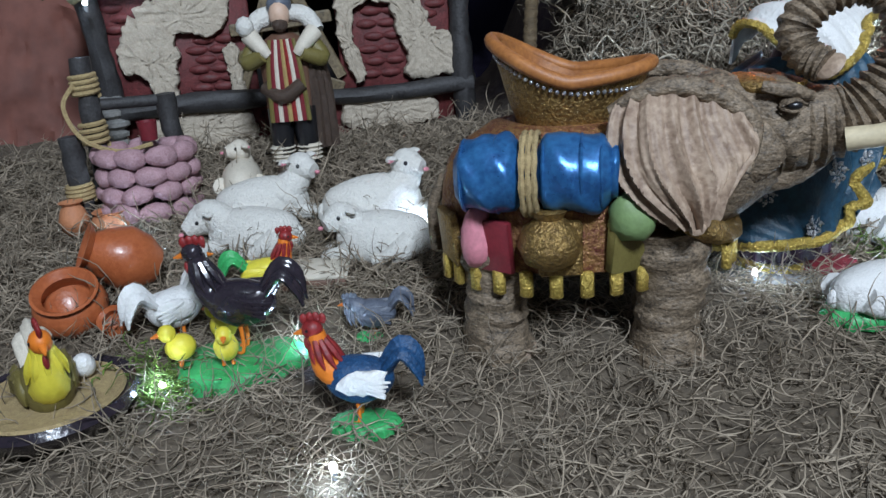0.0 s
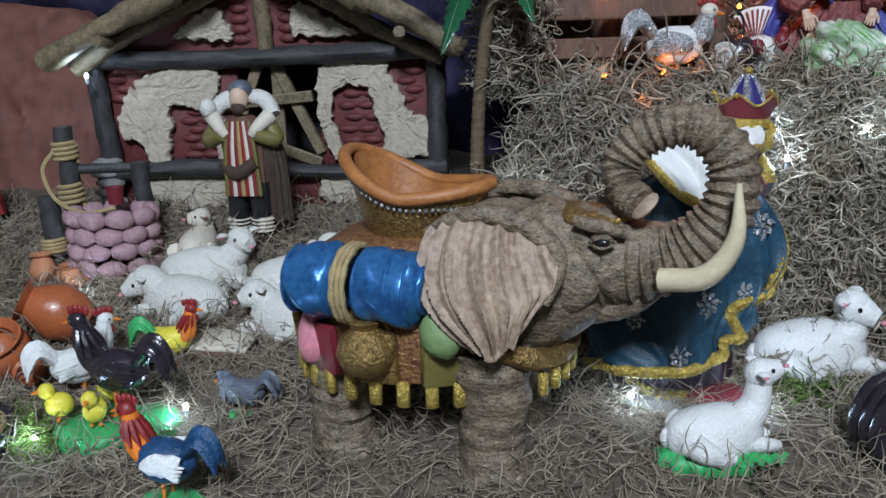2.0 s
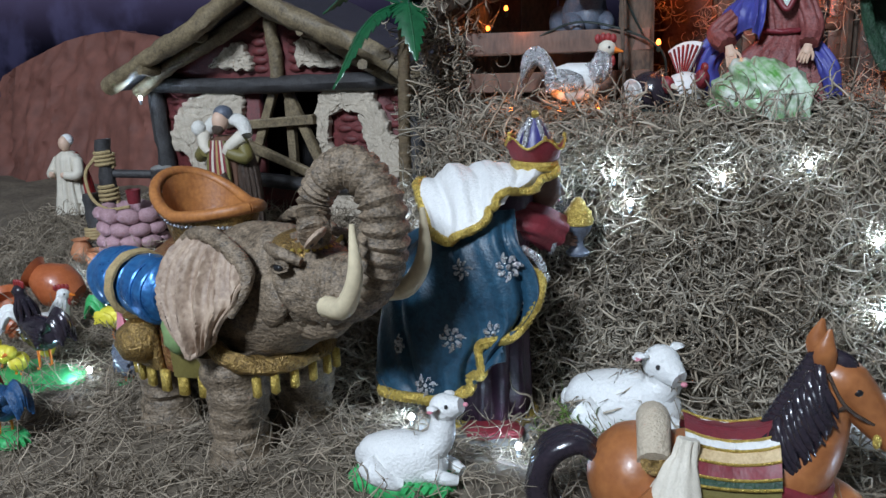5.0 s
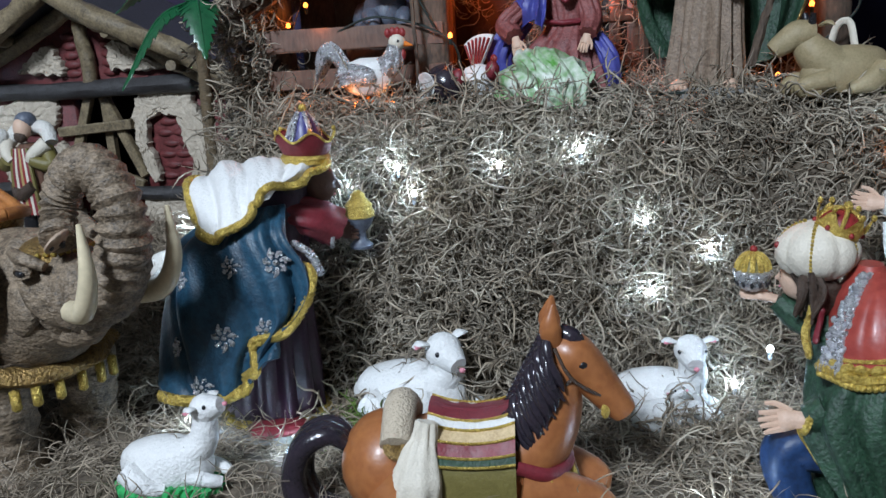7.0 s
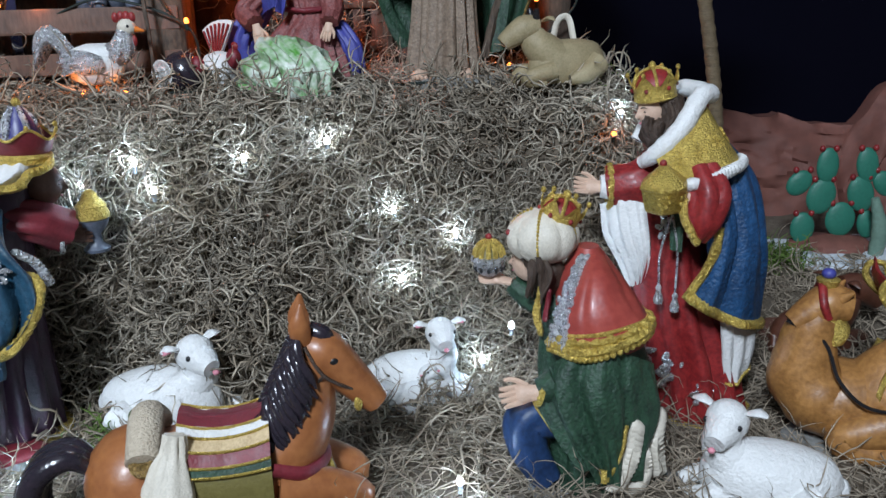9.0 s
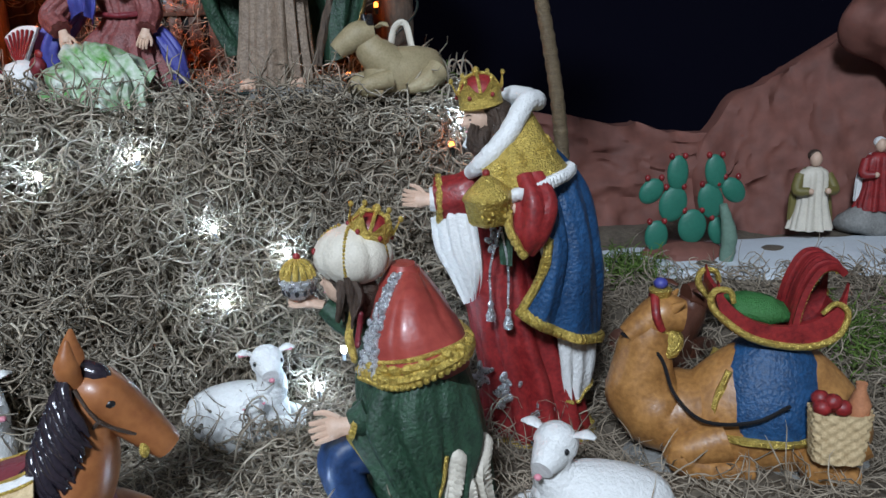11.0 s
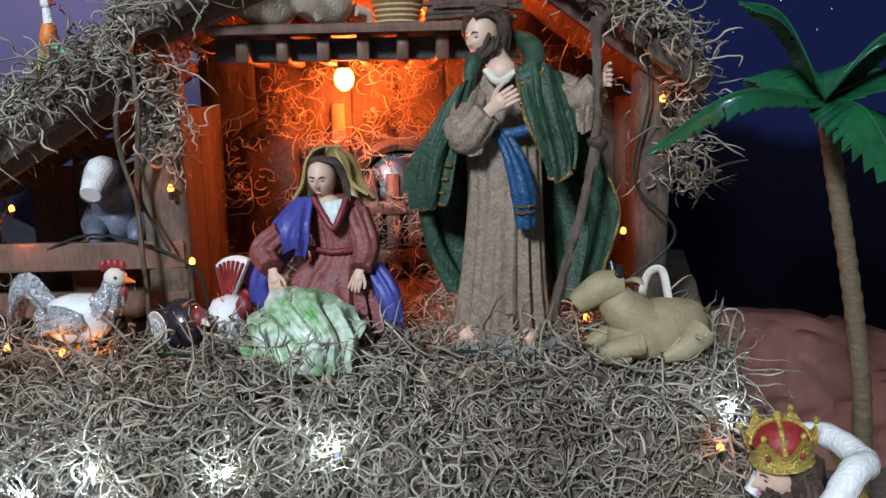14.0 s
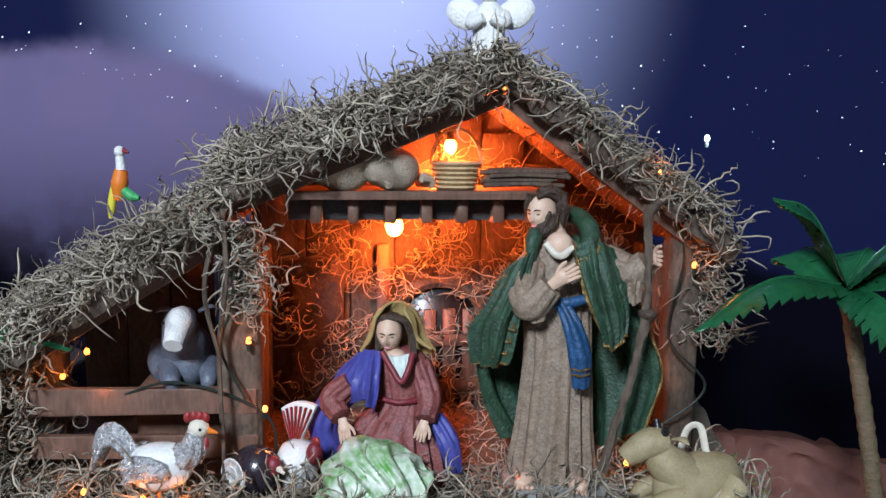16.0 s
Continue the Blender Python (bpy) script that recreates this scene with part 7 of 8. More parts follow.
for q in (-1, 1):
    part("ear", Shape().tube([(0.060, 0.007 * q, 0.112), (0.058, 0.010 * q, 0.124), (0.060, 0.009 * q, 0.138)], (0.005, 0.0068, 0.001), horse_m, 8, 8, flat=0.6), H_)
s = Shape()
for i in range(34):
    f = (i % 17) / 16
    o = 0.0 if i < 17 else 0.006
    p = V(0.064 - 0.030 * f - 0.2 * o, 0, 0.116 - 0.058 * f - o)
    w = 0.0015 * math.sin(i * 2.3)
    s.tube([p, p + V(-0.008 + w, -0.009, 0.000), p + V(-0.007, -0.0155 - 0.3 * o, -0.010), p + V(-0.002 - w, -0.0185 - 0.3 * o, -0.020), p + V(0.001 + w, -0.0195, -0.027)], (0.0026, 0.0034, 0.0033, 0.0026, 0.0008), lacquer_m, 7, 16, ridge=0.10, rn=3)
    if i < 17:
        s.tube([p, p + V(-0.009, 0.008, -0.002), p + V(-0.007, 0.016, -0.016)], (0.003, 0.0045, 0.002), lacquer_m, 7, 8)
s.tube([(0.064, 0, 0.118), (0.072, -0.003, 0.115), (0.078, -0.004, 0.106)], (0.006, 0.006, 0.002), lacquer_m, 8, 8)
part("mane", s, H_, "glossy black mane")
s = Shape()
for q in (-0.005, 0, 0.005):
    s.tube([(-0.066, q, 0.046), (-0.080, q * 1.6, 0.056), (-0.098, q * 2, 0.046), (-0.104, q * 2, 0.022), (-0.094, q * 2 - 0.004, 0.004), (-0.072, q * 2 - 0.012, 0.002), (-0.052, q - 0.020, 0.006)], (0.004, 0.0065, 0.008, 0.0085, 0.008, 0.006, 0.002), lacquer_m, 8, 32)
part("tail", s, H_, "glossy black tail curled round")
for q in (-1, 1):
    part("foreleg", Shape().tube([(0.038, 0.020 * q, 0.028), (0.070, 0.018 * q, 0.022), (0.088, 0.016 * q, 0.012), (0.070, 0.020 * q, 0.004), (0.052, 0.020 * q, 0.003)], (0.016, 0.012, 0.0085, 0.0065, 0.007), horse_m, 12, 22), H_)
    part("hind_leg", Shape().tube([(-0.044, 0.027 * q, 0.034), (-0.024, 0.034 * q, 0.016), (-0.004, 0.034 * q, 0.006), (0.016, 0.032 * q, 0.004)], (0.018, 0.014, 0.008, 0.006), horse_m, 12, 16), H_)
bands = [(0.0, 0.36, maroon_m), (0.36, 0.56, white_m), (0.56, 0.80, wicker_m), (0.80, 1.05, maroon_m), (1.05, 1.20, green_m), (1.20, 1.95, olive_m)]
for q in (-1, 1):
    for a0, a1, m_ in bands:
        rows = []
        grow = 0.0035 if m_ is not olive_m else 0.0015
        for a in np.linspace(a0, a1, 5):
            row = []
            for x_ in np.linspace(-0.016, 0.036, 12):
                sag = 0.006 * ((x_ - 0.010) / 0.026) ** 2
                row.append((x_, q * (0.0325 + grow) * math.sin(min(a, 1.5)) * (1.0 if a < 1.5 else 1.0), 0.036 + (0.030 + grow + sag) * math.cos(a) + 0.0006 * math.sin(x_ * 400)))
            rows.append(np.array(row))
        rows = [np.concatenate([r, (r - V(0, q * 0.0025, 0.001))[::-1]]) for r in rows]
        part("blanket_stripe", Shape().rings(rows, m_), H_)
        edge = [(x_, q * (0.0325 + grow + 0.001) * math.sin(min(a1, 1.5)), 0.036 + (0.0305 + grow + 0.006 * ((x_ - 0.010) / 0.026) ** 2) * math.cos(a1)) for x_ in np.linspace(-0.016, 0.036, 8)]
        part("gold_braid", Shape().tube(edge, (0.0009, 0.0009), gold_m, 5, 18), H_)
part("blanket_studs", Shape().beads([(-0.014, -0.0355, 0.020), (0.036, -0.0355, 0.020)], 0.0022, antique_m, 7, 8), H_, "row of bronze studs")
part("sack", Shape().tube([(-0.026, -0.034, 0.012), (-0.025, -0.036, 0.026), (-0.021, -0.035, 0.044), (-0.017, -0.028, 0.062), (-0.015, -0.026, 0.074)], (0.008, 0.0165, 0.0145, 0.0075, 0.006), cream_m, 18, 26, flat=0.62, side=(0, 1, 0), fold=0.09, lump=0.15), H_, "off-white cloth sack")
part("blanket_roll", Shape().tube([(-0.034, -0.026, 0.058), (-0.034, 0.0, 0.072), (-0.034, 0.026, 0.058)], (0.010, 0.0105, 0.010), burlap_m, 14, 12).lathe((-0.034, -0.0265, 0.058), ((0.003, 0.001), (0.005, 0.002), (0.008, 0.001)), antique_m, 12, (60, 0, 0)), H_, "rolled brown blanket")
part("breast_strap", Shape().tube([(0.036, -0.030, 0.046), (0.056, -0.024, 0.038), (0.068, 0, 0.036), (0.056, 0.024, 0.038), (0.036, 0.030, 0.046)], (0.003, 0.0035, 0.0035, 0.0035, 0.003), maroon_m, 8, 24, flat=1.4), H_, "maroon breast strap")
for x_, y_ in ((0.044, -0.029), (0.056, -0.0265), (0.064, -0.018), (0.069, -0.006)):
    part("tassel", Shape().tube([(x_, y_, 0.036), (x_ + 0.001, y_ - 0.001, 0.030), (x_ + 0.001, y_ - 0.001, 0.024)], (0.0012, 0.0028, 0.002), gold_m, 8, 8), H_, "gold tassel")
s = Shape()
for q in (-1, 1):
    s.tube([(0.060, 0.011 * q, 0.112), (0.070, 0.0145 * q, 0.094), (0.088, 0.0105 * q, 0.082), (0.095, 0.0 * q, 0.083)], (0.0012, 0.0012, 0.0012), hair_m, 5, 14)
    s.tube([(0.070, 0.0145 * q, 0.094), (0.064, 0.012 * q, 0.088)], (0.0012, 0.0012), hair_m, 5, 6)
    s.ell((0.089, 0.0105 * q, 0.072), (0.0028, 0.0018, 0.005), gold_m, n=7)
part("bridle", s, H_, "dark brown bridle with a gold bell")

# camel with a sleigh-shaped saddle
C_ = thing("camel_figurine", pose(0.862, 0.548, 0.108, 0, 0, -8) @ Matrix.Scale(0.93, 4), "tan camel figurine lying down with blue blanket and red sleigh saddle", "camel figurine")
part("base", Shape().lathe((0.0, 0, -0.010), ((0.082, 0), (0.084, 0.008), (0.076, 0.011)), stone_m, 24), C_, "grey stone base")
C_.children[0].scale = (1.0, 0.48, 1.0)
s = Shape()
s.loft([(0.0, 0.012, 0, 0.060, 0.026), (0.015, 0.014, 0, 0.070, 0.033), (0.04, 0.012, 0, 0.066, 0.033), (0.065, 0.012, 0, 0.046, 0.024), (0.085, 0.014, 0, 0.022, 0.014)], camel_m, 30, 16)
part("body", s, C_)
part("neck", Shape().tube([(-0.036, 0, 0.030), (-0.060, 0, 0.032), (-0.072, 0, 0.052), (-0.070, 0, 0.082), (-0.064, 0, 0.096)], (0.030, 0.029, 0.024, 0.018, 0.015), camel_m, 14, 22, lump=0.12), C_)
s = Shape().tube([(-0.046, 0, 0.102), (-0.060, 0, 0.103), (-0.074, -0.003, 0.095), (-0.083, -0.005, 0.088)], (0.011, 0.0148, 0.0112, 0.0088), camel_m, 14, 14)
for q in (-1, 1):
    s.ell((-0.066, 0.0125 * q, 0.104), (0.003, 0.002, 0.002), black_m, n=6)
part("head", s, C_)
for q in (-1, 1):
    part("ear", Shape().tube([(-0.054, 0.009 * q, 0.110), (-0.048, 0.014 * q, 0.116)], (0.004, 0.001), camel_m, 8, 5), C_)
part("head_band", Shape().tube([(-0.062, -0.012, 0.096), (-0.066, -0.013, 0.107), (-0.066, 0, 0.118), (-0.066, 0.013, 0.107)], (0.003, 0.003, 0.003, 0.003), red_m, 7, 16), C_, "red head band")
s = Shape().lathe((-0.062, 0, 0.115), ((0.006, 0), (0.008, 0.006), (0.005, 0.007)), gold_m, 12)
s.ell((-0.062, 0, 0.125), (0.005, 0.005, 0.004), violet_m, n=10)
part("crown", s, C_, "tiny gold crown with a blue stone")
part("beard", Shape().ell((-0.056, -0.004, 0.086), (0.010, 0.011, 0.012), gold_m, n=12, lump=0.4, fr=150), C_, "gold neck tuft")
part("rein", Shape().tube([(-0.088, -0.008, 0.092), (-0.064, -0.016, 0.080), (-0.054, -0.026, 0.056), (-0.036, -0.036, 0.042), (-0.006, -0.040, 0.044), (0.016, -0.040, 0.056)], (0.0014, 0.0014), black_m, 6, 40), C_, "black rein")
part("neck_band", Shape().tube([(-0.052, -0.026, 0.020), (-0.060, -0.024, 0.036), (-0.066, -0.018, 0.052)], (0.0035, 0.0035), red_m, 7, 14), C_, "red neck band")
for q in (-1, 1):
    part("foreleg", Shape().tube([(-0.020, 0.028 * q, 0.026), (-0.050, 0.030 * q, 0.014), (-0.030, 0.034 * q, 0.006), (-0.002, 0.034 * q, 0.006)], (0.016, 0.011, 0.009, 0.007), camel_m, 12, 18), C_)
    part("hind_leg", Shape().tube([(0.060, 0.028 * q, 0.030), (0.036, 0.036 * q, 0.010), (0.062, 0.038 * q, 0.004)], (0.018, 0.011, 0.008), camel_m, 12, 14), C_)
s = Shape()
s.loft([(0.026, 0.012, 0, 0.044, 0.037), (0.045, 0.012, 0, 0.042, 0.0365), (0.07, 0.012, 0, 0.034, 0.027), (0.09, 0.014, 0, 0.018, 0.014)], blue_m, 34, 14, fold=0.03)
part("blanket", s, C_, "blue saddle blanket")
s = Shape()
hem(s, [(0.012 + 0.0445 * math.cos(a), 0.0375 * math.sin(a), 0.027) for a in np.linspace(0, 6.28, 30)], 0.003, gold_m, 70)
for q in (-1, 1):
    hem(s, [(-0.028, 0.022 * q, 0.030), (-0.026, 0.022 * q, 0.05), (-0.018, 0.018 * q, 0.07)], 0.0028, gold_m, 26)
part("gold_braid", s, C_, "gold braid edging")
s = Shape()
prof = [(-0.030, 0.121), (-0.024, 0.108), (-0.006, 0.094), (0.026, 0.088), (0.044, 0.094), (0.050, 0.108)]
rows = []
for x_, z_ in spline([(a, 0, b) for a, b in prof], 18)[:, [0, 2]]:
    w = 0.021
    up_ = 0.012 + 0.012 * max(0, (x_ - 0.01) / 0.04)
    rows.append(np.array([(x_, -w, z_), (x_, w, z_), (x_ + 0.001, w, z_ + up_), (x_ + 0.001, w - 0.004, z_ + up_), (x_ + 0.001, w - 0.005, z_ + 0.004), (x_ + 0.001, -w + 0.005, z_ + 0.004), (x_ + 0.001, -w + 0.004, z_ + up_), (x_ + 0.001, -w, z_ + up_)]))
part("sleigh", s.rings(rows, red_m), C_, "red enamel sleigh seat")
rows = [[(x_, -0.020, z_), (x_ + 0.001, 0, z_ + 0.001), (x_, 0.020, z_)] for x_, z_ in ((0.047, 0.136), (0.042, 0.140), (0.035, 0.138), (0.029, 0.127), (0.025, 0.113), (0.023, 0.098))]
s = Shape().sheet(rows, red_m, 60, 30, 0.0008, 5, 0, 0.1, 0.004, 0.0)
back_ = part("sleigh_back", s, C_, "striped red sleigh back")
G_ = s.grid[0]
for j in (3, 18, 30, 41, 56):
    part("gold_beading", Shape().beads([G_[i][j] for i in range(3, 30, 3)], 0.0010, gold_m, 26), back_)
for q in (-1, 1):
    part("sleigh_scroll", Shape().tube([(-0.019, 0.0215 * q, 0.119), (-0.022, 0.0215 * q, 0.127), (-0.031, 0.0215 * q, 0.127), (-0.033, 0.0215 * q, 0.118), (-0.024, 0.0215 * q, 0.107), (-0.004, 0.0215 * q, 0.094), (0.026, 0.0215 * q, 0.089), (0.046, 0.0215 * q, 0.096), (0.052, 0.0215 * q, 0.112), (0.044, 0.0215 * q, 0.119), (0.036, 0.0215 * q, 0.112)], (0.0018, 0.0024, 0.0026, 0.0024, 0.0016), gold_m, 7, 40), C_, "gold scroll edging")
part("cushion", Shape().ell((0.0, 0, 0.108), (0.024, 0.017, 0.010), mat("garland_green", (0.04, 0.17, 0.04), 0.6, scale=200, bump=1), (0, 8, 0), 14, lump=0.3, fr=110), C_, "green garland cushion")
rows = []
u = np.linspace(0, 2 * math.pi, 64, endpoint=False)
sq = (np.abs(np.cos(u)) ** 4 + np.abs(np.sin(u)) ** 4) ** -0.25
for j in range(30):
    f = j / 29
    w = 1 + 0.05 * np.sign(np.sin(u * 12 + math.pi * (j // 3 % 2))) * (1 if j % 3 else -0.4)
    rows.append(np.stack([0.044 + (0.0150 + 0.0030 * f) * sq * w * np.cos(u), -0.046 + 0.0105 * sq * w * np.sin(u), np.full(64, 0.024 + 0.034 * f)], 1))
rows.append(np.stack([0.044 + 0.0155 * sq * np.cos(u), -0.046 + 0.009 * sq * np.sin(u), np.full(64, 0.054)], 1))
s = Shape().rings(rows, wicker_m)
part("basket", s, C_, "woven grey-tan wicker basket")
for j in range(5):
    part("fruit", Shape().ell((0.032 + 0.006 * (j % 3), -0.049 + 0.005 * (j % 2), 0.060 + 0.004 * (j // 3)), (0.0060, 0.0055, 0.0055), red_m, n=9), C_, "round red fruit")
part("jar", Shape().lathe((0.055, -0.046, 0.054), ((0.006, 0), (0.007, 0.008), (0.003, 0.018), (0.0035, 0.022)), clay_m, 12), C_, "small clay jar")


def bird(name, m, label, k, body, neck, headc, tailc, comb=red_m, legs=0.016, base=None, fan=3, neckh=0.030, group="poultry", wingc=None):
    """A standing fowl that faces along +x."""
    ob = thing(name, m @ Matrix.Scale(k, 4), label, "bird figurine", group)
    z = legs
    part("body", Shape().loft([(z, 0, 0, 0.010, 0.008), (z + 0.006, 0, 0, 0.020, 0.0125), (z + 0.016, 0, 0, 0.024, 0.0145), (z + 0.026, 0.002, 0, 0.020, 0.012), (z + 0.031, 0.003, 0, 0.008, 0.004)], body, 20, 12), ob)
    hp = V(0.026, 0, z + 0.020 + neckh)
    part("neck", Shape().tube([(0.010, 0, z + 0.018), (0.022, 0, z + 0.026), hp], (0.012, 0.0095, 0.006), neck, 12, 12), ob)
    s = Shape().ell(hp + V(0.002, 0, 0.002), (0.0075, 0.0062, 0.0068), headc, n=12)
    s.tube([hp + V(0.007, 0, 0.001), hp + V(0.015, 0, -0.001)], (0.003, 0.0006), orange_m, 8, 4)
    for q in (-1, 1):
        s.ell(hp + V(0.0045, 0.0056 * q, 0.003), (0.0011, 0.0008, 0.0012), black_m, n=6)
    part("head", s, ob)
    for q in range(9):
        s = Shape()
        a = 0.7 * q
        w = V(0.0085 * math.cos(a), 0.0088 * math.sin(a), 0)
        s.tube([hp + w * 0.55 + V(-0.001, 0, -0.004), hp + w + V(-0.004, 0, -0.014), hp + w * 1.25 + V(-0.008, 0, -0.023)], (0.0022, 0.0026, 0.0006), headc if headc is red_m else neck, 6, 8)
        part("hackle_feather", s, ob)
    s = Shape()
    for q in range(4):
        s.ell(hp + V(0.007 - 0.0042 * q, 0, 0.0095 + 0.001 * math.sin(q)), (0.0028, 0.0016, 0.004), comb, n=7)
    s.ell(hp + V(0.007, 0, -0.008), (0.002, 0.0018, 0.0045), comb, n=7)
    part("comb", s, ob, "red comb and wattle")
    for q in range(fan * 2 + 1):
        o = (q - fan) / fan
        s = Shape().tube([(-0.016, 0.004 * o, z + 0.020), (-0.030, 0.005 * o, z + 0.034 + 0.006 * (1 - abs(o))), (-0.040, 0.006 * o, z + 0.034 - 0.012 * abs(o)), (-0.043, 0.007 * o, z + 0.022 - 0.010 * abs(o))], (0.006, 0.006, 0.0045, 0.0015), tailc, 8, 12, flat=0.6)
        part("tail_feather", s, ob)
    for q in (-1, 1):
        part("wing", Shape().ell((-0.004, 0.0135 * q, z + 0.018), (0.017, 0.0035, 0.009), wingc or body, (0, 12, 0), 14, lump=0.25, fr=260), ob)
        for k in range(4):
            part("wing_feather", Shape().tube([(0.002 - 0.003 * k, 0.0155 * q, z + 0.023 - 0.0035 * k), (-0.012 - 0.002 * k, 0.0165 * q, z + 0.020 - 0.0035 * k), (-0.023 + 0.002 * k, 0.0135 * q, z + 0.018 - 0.0030 * k)], (0.0012, 0.0022, 0.0008), wingc or body, 6, 8), ob)
        if legs > 0.005:
            part("leg", Shape().tube([(0.002, 0.005 * q, z + 0.004), (0.002, 0.006 * q, 0.002), (0.008, 0.006 * q, 0.0)], (0.0016, 0.0013, 0.001), orange_m, 6, 8), ob, "thin orange leg")
    if base:
        part("base", Shape().loft([(-0.008, 0, 0, 0.024, 0.017), (-0.001, 0, 0, 0.023, 0.016), (0.001, 0, 0, 0.016, 0.011)], base, 18, 5, fold=0.08), ob, "green painted grass base")
    return ob


bird("rooster_figurine", pose(-0.072, 0.338, 0.117, 0, 0, 172), "rooster figurine with orange neck and blue tail on green base", 0.82, blue_m, orange_m, red_m, blue_m, base=grass_m, wingc=white_m)
bird("hen_figurine", pose(-0.150, 0.432, 0.123, 0, 0, 175), "black hen figurine with red comb on a green base", 0.96, lacquer_m, lacquer_m, lacquer_m, lacquer_m, legs=0.020)
bird("hen_figurine", pose(-0.205, 0.470, gz(-0.205, 0.470), 0, 0, 40), "white hen figurine with red comb", 0.85, white_m, white_m, white_m, white_m)
bird("hen_figurine", pose(-0.148, 0.508, gz(-0.148, 0.508), 0, 0, 10), "small yellow hen figurine with pink comb", 0.7, yellow_m, orange_m, red_m, grass_m)
bird("pigeon_figurine", pose(-0.066, 0.452, gz(-0.066, 0.452), 0, 0, 172), "small grey pigeon figurine on a green base", 0.62, grey_m, grey_m, grey_m, grey_m, comb=grey_m, neckh=0.006, legs=0.010, base=grass_m, fan=1)
put("grass_base", Shape().loft([(-0.006, 0, 0, 0.046, 0.034), (0.004, 0, 0, 0.046, 0.034), (0.008, 0, 0, 0.04, 0.029)], grass_m, 34, 6, fold=0.10, waves=5), pose(-0.155, 0.428, 0.113), "bright green painted base under the black hen", "base")
for x_, y_, a in ((-0.190, 0.418, 200), (-0.160, 0.412, 280), (-0.168, 0.446, 150)):
    o = thing("chick_figurine", pose(x_, y_, 0.123, 0, 0, a), "tiny yellow chick figurine beside the hen", "bird figurine", "yellow chicks")
    part("body", Shape().ell((0, 0, 0.012), (0.010, 0.008, 0.009), yellow_m, n=12), o)
    part("head", Shape().ell((0.007, 0, 0.023), (0.006, 0.0055, 0.006), yellow_m, n=10).tube([(0.012, 0, 0.023), (0.017, 0, 0.022)], (0.002, 0.0005), orange_m, 6, 4), o)
    for q in (-1, 1):
        part("leg", Shape().tube([(0, 0.003 * q, 0.006), (0.002, 0.003 * q, 0.0)], (0.0013, 0.0013), orange_m, 5, 4), o)
# hen on a nest in a round dark bowl
N_ = thing("nest_bowl", pose(-0.262, 0.385, gz(-0.262, 0.385) - 0.002), "round dark bowl lined with straw holding a nesting hen", "bowl")
part("bowl", Shape().lathe((0, 0, 0), ((0.03, 0), (0.045, 0.004), (0.053, 0.016), (0.050, 0.021), (0.044, 0.017)), lacquer_m, 34), N_)
part("straw", Shape().lathe((0, 0, 0.0125), ((0.018, 0.001), (0.044, 0.0055), (0.043, 0.0075), (0.040, 0.0065), (0.036, 0.0075), (0.032, 0.0058), (0.028, 0.0066), (0.02, 0.005), (0.004, 0.005)), rope_m, 30), N_, "coiled straw lining")
bird("hen_figurine", pose(-0.262, 0.385, gz(-0.262, 0.385) + 0.004, 0, 0, -60), "ochre and red hen figurine sitting in a nest", 1.05, olive_m, yellow_m, orange_m, cream_m, legs=0.004)
for x_, y_ in ((-0.276, 0.405), (-0.246, 0.407)):
    put("egg", Shape().ell((0, 0, 0.008), (0.007, 0.007, 0.009), white_m, n=12), pose(x_, y_, gz(x_, y_) + 0.012, 30, 0, 0), "small white egg in the nest", "egg", "eggs in the nest")
# fowl on the stage
bird("rooster_figurine", pose(0.262, 0.690, 0.332, 0, 0, 8), "silver and gold striped rooster figurine with red comb", 1.05, white_m, silver_m, cream_m, silver_m, legs=0.012, fan=3, neckh=0.020, wingc=silver_m)
R_ = thing("round_hen_figurine", pose(0.322, 0.722, 0.330, 0, 0, -25), "glossy black round hen figurine with painted white lattice", "bird figurine", "poultry")
part("body", Shape().ell((0, 0, 0.019), (0.020, 0.017, 0.019), lacquer_m, n=18), R_)
part("lattice", Shape().lathe((-0.006, -0.0165, 0.020), ((0.0105, 0.001), (0.0115, 0.0015), (0.012, 0.001)), white_m, 18, (90, 0, 0)).lathe((-0.006, -0.0172, 0.020), ((0.005, 0.001), (0.006, 0.0015), (0.0065, 0.001)), white_m, 14, (90, 0, 0)), R_, "painted white rings")
part("head", Shape().ell((0.018, 0, 0.026), (0.007, 0.006, 0.008), maroon_m, n=10).tube([(0.022, 0, 0.026), (0.03, 0, 0.023)], (0.003, 0.001), cream_m, 6, 4), R_, "dark red head")
W_ = thing("fan_tailed_hen_figurine", pose(0.348, 0.742, 0.330, 0, 0, -20), "white hen figurine with tall fan tail and red head", "bird figurine", "poultry")
part("body", Shape().lathe((0, 0, 0), ((0.011, 0), (0.013, 0.006), (0.016, 0.014), (0.017, 0.024), (0.012, 0.033), (0.003, 0.036)), white_m, 20), W_)
s = Shape()
rows = [np.array([(-0.004 + 0.036 * f * math.sin(a), 0.002 + 0.012 * f, 0.026 + 0.036 * f * math.cos(a)) for a in np.linspace(-0.72, 0.30, 15)]) for f in (0.2, 0.6, 0.92, 1.0)]
s.rings([np.concatenate([r, (r + V(0, 0.003, 0))[::-1]]) for r in rows], white_m)
part("fan_tail", s, W_)
for a in np.linspace(-0.66, 0.24, 7):
    part("tail_stripe", Shape().tube([(-0.004 + 0.010 * math.sin(a), 0.003, 0.026 + 0.010 * math.cos(a)), (-0.004 + 0.033 * math.sin(a), 0.0115, 0.026 + 0.033 * math.cos(a))], (0.0006, 0.0012), red_m, 5, 5), W_, "thin red stripe")
